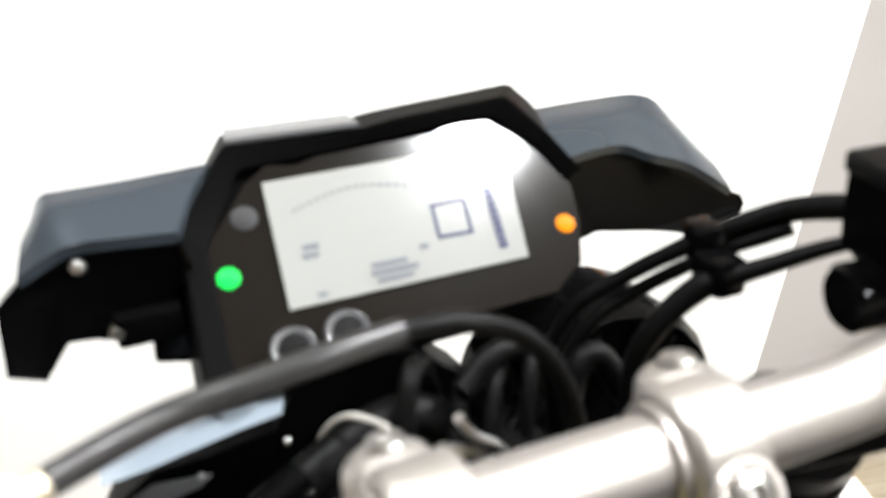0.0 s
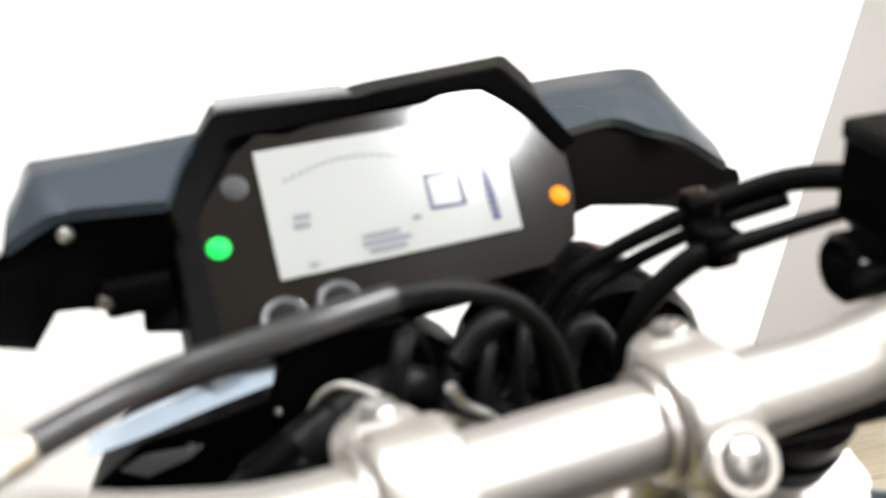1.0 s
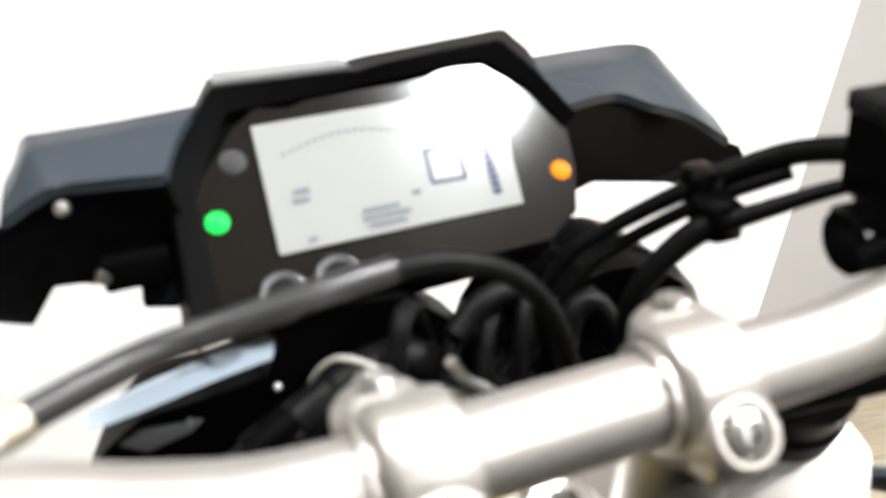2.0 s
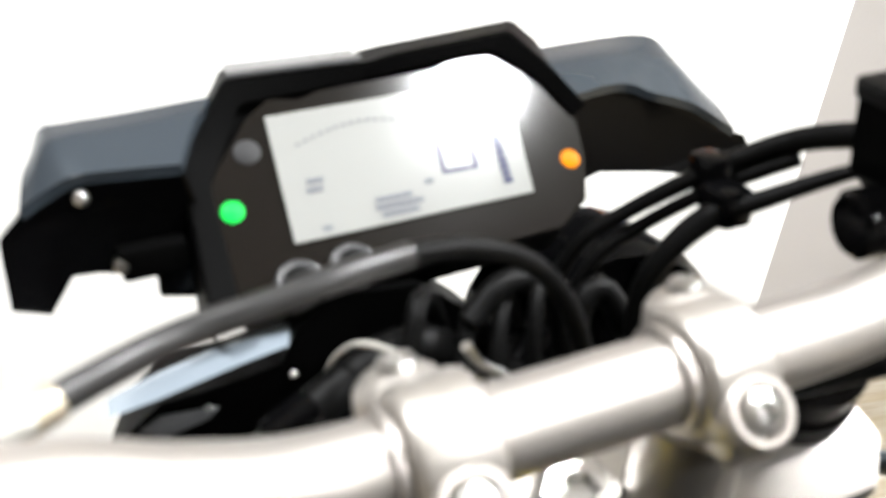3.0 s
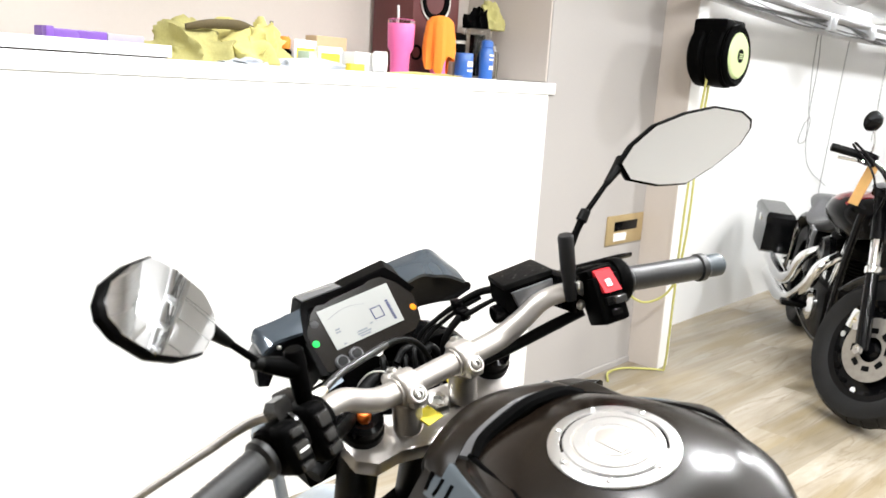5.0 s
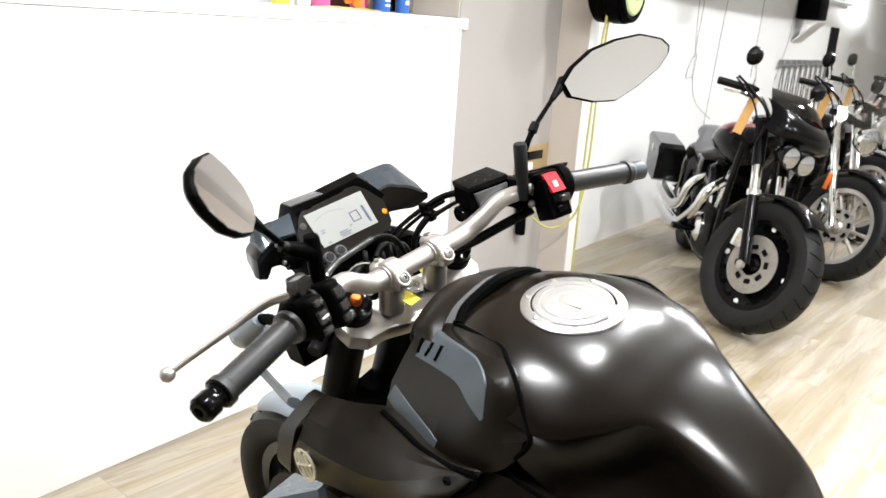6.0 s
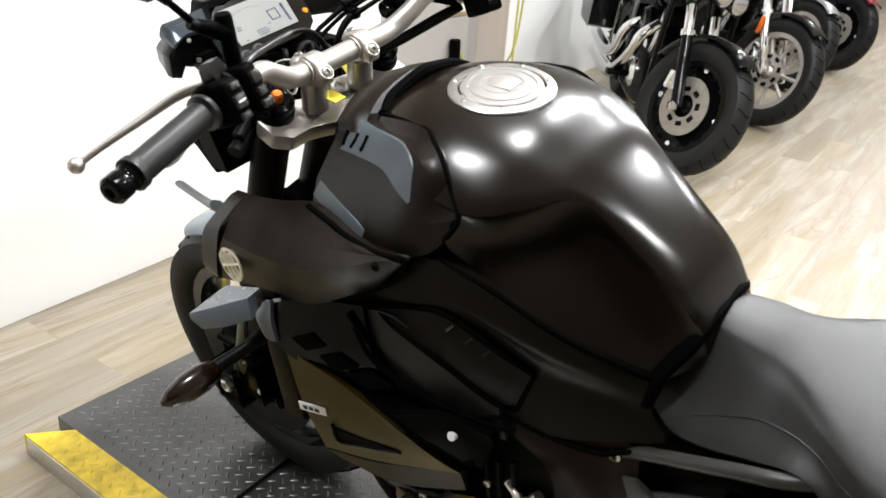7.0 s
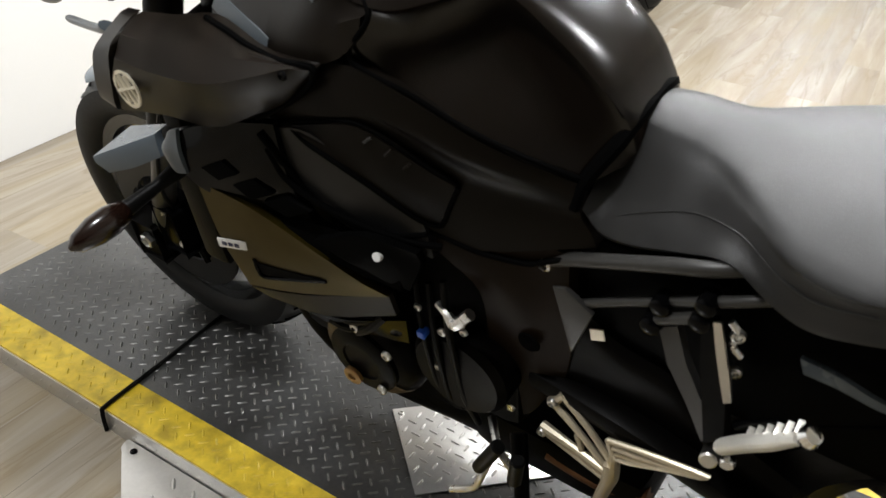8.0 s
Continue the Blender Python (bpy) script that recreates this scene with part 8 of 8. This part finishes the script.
crumple("work_cloth", "crumpled olive yellow cloth heaped on the counter", (-1.56, 0.14, TOP), (0.17, 0.12, 0.12), OLIVE_CLOTH, 1)
crumple("work_cloth", "crumpled bright yellow cloth heaped on the counter", (-1.40, 0.12, TOP), (0.14, 0.11, 0.135), YELLOW_CLOTH, 2)
crumple("work_cloth", "crumpled yellow cloth beside the heap on the counter", (-1.33, 0.15, TOP), (0.075, 0.09, 0.085), YELLOW_CLOTH, 3)
crumple("rag", "pale grey rag lying flat on the counter", (-1.23, 0.055, TOP), (0.19, 0.05, 0.034), GREY_RAG, 4)
crumple("rag", "small grey rag on the counter edge", (-1.46, 0.05, TOP), (0.09, 0.05, 0.018), GREY_RAG, 5)
tagged(part("jacket_collar", tube([(-1.62, 0.085, TOP + 0.088), (-1.56, 0.065, TOP + 0.100), (-1.47, 0.065, TOP + 0.104), (-1.41, 0.08, TOP + 0.098)], [0.010, 0.016, 0.017, 0.010], 12, 5, flat=0.55), DARK_CLOTH), "dark olive strip across the top of the heaped cloth", "cloth")
crumple("work_cloth", "yellow cloth roll on top of the heap", (-1.39, 0.07, TOP + 0.030), (0.060, 0.05, 0.105), YELLOW_CLOTH, 9)
jar = thing("small_bottle", "dark small bottle with an orange cap", "bottle")
part("body", lathe([(0, 0), (0.020, 0), (0.022, 0.004), (0.022, 0.045), (0.014, 0.055), (0, 0.055)], (-1.232, 0.16, TOP), (0, 0, 1), 18), PLASTIC, jar)
part("cap", lathe([(0.016, 0.053), (0.018, 0.060), (0.018, 0.082), (0.012, 0.090), (0, 0.090)], (-1.232, 0.16, TOP), (0, 0, 1), 18), ORANGE_CLOTH, jar)
pen = tagged(part("pen", rod((-1.235, 0.22, TOP), (-1.235, 0.225, TOP + 0.135), 0.006, seg=8), CABLE), "dark pen standing on the counter", "pen")


def carton(x, y, z, sx, sy, sz, turn, mat, label, band=None):
    top = thing("carton", label, "box", Matrix.Translation((x, y, z)) @ pose(0, 0, 0, 0, 0, turn))
    part("box", box(-sx / 2, -sy / 2, 0, sx / 2, sy / 2, sz, 0.002), mat, top)
    if band:
        part("print", box(-sx / 2 * 0.8, -sy / 2 - 0.001, sz * 0.3, sx / 2 * 0.8, -sy / 2 - 0.0002, sz * 0.7), band, top)
    return top


carton(-1.155, 0.20, TOP, 0.10, 0.08, 0.085, 8, WHITE_MARK, "small pale carton on the counter", YELLOW_TAG)
carton(-1.06, 0.17, TOP, 0.085, 0.07, 0.070, -12, WHITE_MARK, "small white carton with a yellow label", YELLOW_TAG)
carton(-0.97, 0.12, TOP, 0.09, 0.07, 0.060, 5, WHITE_MARK, "open white carton on the counter")
carton(-1.19, 0.10, TOP, 0.05, 0.04, 0.050, 20, BOTTLE_GREEN, "small pale green carton among the boxes", WHITE_MARK)
carton(-1.01, 0.08, TOP, 0.055, 0.03, 0.022, -8, YELLOW_TAG, "flat yellow carton before the white boxes")
carton(-1.00, 0.24, TOP, 0.13, 0.06, 0.105, 0, CARD, "brown cardboard carton behind the white boxes")
roll = tagged(part("tape_roll", lathe([(0.014, -0.02), (0.034, -0.02), (0.034, 0.02), (0.014, 0.02), (0.014, -0.02)], (-0.91, 0.07, TOP + 0.034), (0.6, -0.8, 0), 28), WHITE_MARK), "white paper roll lying on its side", "roll")
crumple("rag", "thin yellow cloth spread along the counter edge", (-0.70, 0.06, TOP), (0.20, 0.05, 0.010), YELLOW_CLOTH, 6)

speaker = thing("loudspeaker", "dark maroon wooden loudspeaker standing on the counter", "loudspeaker", Matrix.Translation((-0.50, 0.32, TOP)))
part("cabinet", box(-0.115, -0.10, 0, 0.135, 0.11, 0.46, 0.004), MAROON, speaker)
cone = part("cone", lathe([(0.075, 0), (0.070, 0.008), (0.055, 0.006), (0.03, -0.02), (0, -0.024)], (0.000, -0.101, 0.272), (0, -1, 0), 32), PLASTIC, speaker)
part("cone_ring", lathe([(0.070, 0.002), (0.082, 0.004), (0.082, 0), (0.070, 0)], (0.000, -0.101, 0.272), (0, -1, 0), 32), CAST, speaker)
part("port", lathe([(0.02, 0), (0.028, 0.003), (0.028, 0)], (-0.09, -0.101, 0.08), (0, -1, 0), 20), PLASTIC, speaker)
tumbler = thing("tumbler", "pink insulated tumbler with a clear straw", "tumbler", Matrix.Translation((-0.74, 0.15, TOP)))
part("body", lathe([(0, 0), (0.030, 0), (0.033, 0.004), (0.035, 0.070), (0.045, 0.088), (0.048, 0.168), (0.047, 0.170), (0, 0.170)], (0, 0, 0), (0, 0, 1), 32), PINK, tumbler)
part("lid", lathe([(0.048, 0.169), (0.048, 0.182), (0.041, 0.186), (0, 0.186)], (0, 0, 0), (0, 0, 1), 32), clear("clear_plastic", (0.95, 0.85, 0.9), 0.1), tumbler)
part("straw", rod((-0.012, 0, 0.14), (-0.020, 0, 0.230), 0.0045, seg=10), WHITE_MARK, tumbler)
sheet = thing("draped_cloth", "bright orange cloth draped over a pink bottle", "cloth", Matrix.Translation((-0.575, 0.12, TOP)))
rings = []
for k, (z, r) in enumerate(((0.212, 0.006), (0.206, 0.030), (0.186, 0.046), (0.13, 0.053), (0.080, 0.054), (0.038, 0.050))):
    ring = []
    for j in range(40):
        a = 2 * math.pi * j / 40
        rr = r * (1 + (0.18 * math.sin(5 * a + 0.7) + 0.07 * math.sin(11 * a)) * k / 5)
        ring.append((rr * math.cos(a), rr * math.sin(a), z - (0.03 * math.sin(2 * a + 0.6) + 0.012 * math.sin(5 * a)) * (k / 5) ** 2))
    rings.append(ring)
part("sheet", loft(rings, cap=False), ORANGE_CLOTH, sheet)
part("bottle", lathe([(0, 0), (0.028, 0), (0.028, 0.12), (0.012, 0.15), (0, 0.15)], (0, 0, 0), (0, 0, 1), 20), PINK, sheet)
tin = thing("wide_tin", "blue tin with pale bars printed round it", "tin", Matrix.Translation((-0.455, 0.10, TOP)))
part("body", lathe([(0, 0), (0.032, 0), (0.034, 0.003), (0.034, 0.086), (0.032, 0.089), (0, 0.089)], (0, 0, 0), (0, 0, 1), 28), BLUE_TIN, tin)
for z0, z1 in ((0.040, 0.060), (0.022, 0.030)):
    part("print_bar", lathe([(0.0345, z0), (0.0346, z0), (0.0346, z1), (0.0345, z1)], (0, 0, 0), (0, 0, 1), 16, arc=120, start=200), WHITE_MARK, tin)
spray = thing("spray_can", "bright blue spray can with pale bars", "spray can", Matrix.Translation((-0.325, 0.10, TOP)))
part("body", lathe([(0, 0), (0.026, 0), (0.027, 0.004), (0.027, 0.105), (0.020, 0.118), (0, 0.118)], (0, 0, 0), (0, 0, 1), 28), BLUE_TIN, spray)
part("cap", lathe([(0.022, 0.116), (0.024, 0.118), (0.022, 0.140), (0.010, 0.146), (0, 0.146)], (0, 0, 0), (0, 0, 1), 24), BLUE_TIN, spray)
for z0, z1 in ((0.085, 0.092), (0.070, 0.076), (0.035, 0.050)):
    part("print_bar", lathe([(0.0274, z0), (0.0276, z0), (0.0276, z1), (0.0274, z1)], (0, 0, 0), (0, 0, 1), 16, arc=120, start=200), WHITE_MARK, spray)
pot = thing("storage_jar", "clear jar of tools topped with an olive glove", "jar", Matrix.Translation((-0.215, 0.24, TOP)))
part("jar", lathe([(0, 0), (0.055, 0), (0.055, 0.185), (0.050, 0.195), (0.046, 0.195), (0.050, 0.185), (0.050, 0.006), (0, 0.006)], (0, 0, 0), (0, 0, 1), 28), clear("clear_jar", (0.93, 0.93, 0.9), 0.05), pot)
part("tool_handles", box(-0.03, -0.02, 0.008, 0.02, 0.02, 0.17, 0.004), PLASTIC, pot)
part("label", lathe([(0.0553, 0.095), (0.0555, 0.095), (0.0555, 0.125), (0.0553, 0.125)], (0, 0, 0), (0, 0, 1), 16, arc=110, start=190), WHITE_MARK, pot)
crumple("work_glove", "olive and black work glove lying on the jar", (-0.165, 0.235, TOP + 0.194), (0.085, 0.06, 0.110), OLIVE_CLOTH, 8, "glove")
glove = crumple("work_glove", "black work glove lying beside the olive one", (-0.250, 0.225, TOP + 0.192), (0.060, 0.05, 0.095), PLASTIC, 11, "glove")
row_jar = thing("lidded_jar", "clear lidded jar with a black band behind the tins", "jar", Matrix.Translation((-0.395, 0.21, TOP)))
part("jar", lathe([(0, 0), (0.046, 0), (0.046, 0.135), (0.042, 0.140), (0.039, 0.135), (0.042, 0.130), (0.042, 0.006), (0, 0.006)], (0, 0, 0), (0, 0, 1), 28), CAST, row_jar)
part("band", lathe([(0.0465, 0.085), (0.0475, 0.085), (0.0475, 0.125), (0.0465, 0.125)], (0, 0, 0), (0, 0, 1), 28), PLASTIC, row_jar, "black band")
part("lid", lathe([(0.047, 0.138), (0.049, 0.140), (0.049, 0.158), (0.030, 0.166), (0, 0.166)], (0, 0, 0), (0, 0, 1), 28), PLASTIC, row_jar)
lid = tagged(part("clear_bottle", lathe([(0, 0), (0.024, 0), (0.024, 0.10), (0.010, 0.12), (0.010, 0.135), (0, 0.135)], (-0.215, 0.16, TOP), (0, 0, 1), 24), clear("thin_clear_plastic", (0.96, 0.93, 0.88), 0.08)), "clear plastic bottle at the end of the row", "bottle")

# ---- on and beside the platform ----
strap = thing("tie_strap", "thin black strap lying across the platform edge", "strap", PLAT)
part("band", tube([(-0.009, -0.525, 0.004), (-0.009, -0.522, 0.046), (0.006, -0.518, 0.0525), (0.12, -0.507, 0.0525), (0.24, -0.494, 0.0525), (0.345, -0.483, 0.0525)], 0.0042, 8, 4), RUBBER, strap)
stand_plate = thing("stand_plate", "square of bright aluminium checker plate under the side stand", "plate", Matrix.Translation((-1.979, -1.527, DECK_Z + 0.0022)) @ pose(0, 0, 0, 0, 0, -51))
part("sheet", box(0, -0.215, 0, 0.26, 0, 0.003, 0.0008), CHECKER, stand_plate)
tagged(part("raised_tread", lug_field(0.004, 0.256, -0.213, -0.002, 0.003, 0.0236, 0.0208, 0.0056, 0.0020), CHECKER, stand_plate), kind="stuff")
part("screw", bolt((0.014, -0.014, 0.003), (0, 0, 1), 0.006, 0.003), STEEL, stand_plate)
ramp = thing("side_ramp", "rounded aluminium checker plate on the floor beside the platform", "plate", PLAT)
outline = [(-0.006, -0.584), (-0.016, -0.583), (-0.027, -0.588), (-0.036, -0.600), (-0.075, -0.646), (-0.30, -0.915), (-0.35, -0.99), (-0.35, -1.6), (-0.006, -1.6)]
part("sheet", plate([(x, y, 0.012) for x, y in outline], (0, 0, -0.010), 0.001), CHECKER, ramp)
tagged(part("raised_tread", lug_field(-0.095, -0.02, -1.58, -0.70, 0.012, 0.034, 0.028, 0.007, 0.003), CHECKER, ramp), kind="stuff")
part("screw", bolt((-0.022, -0.616, 0.012), (0, 0, 1), 0.007, 0.003), GLOSS, ramp)
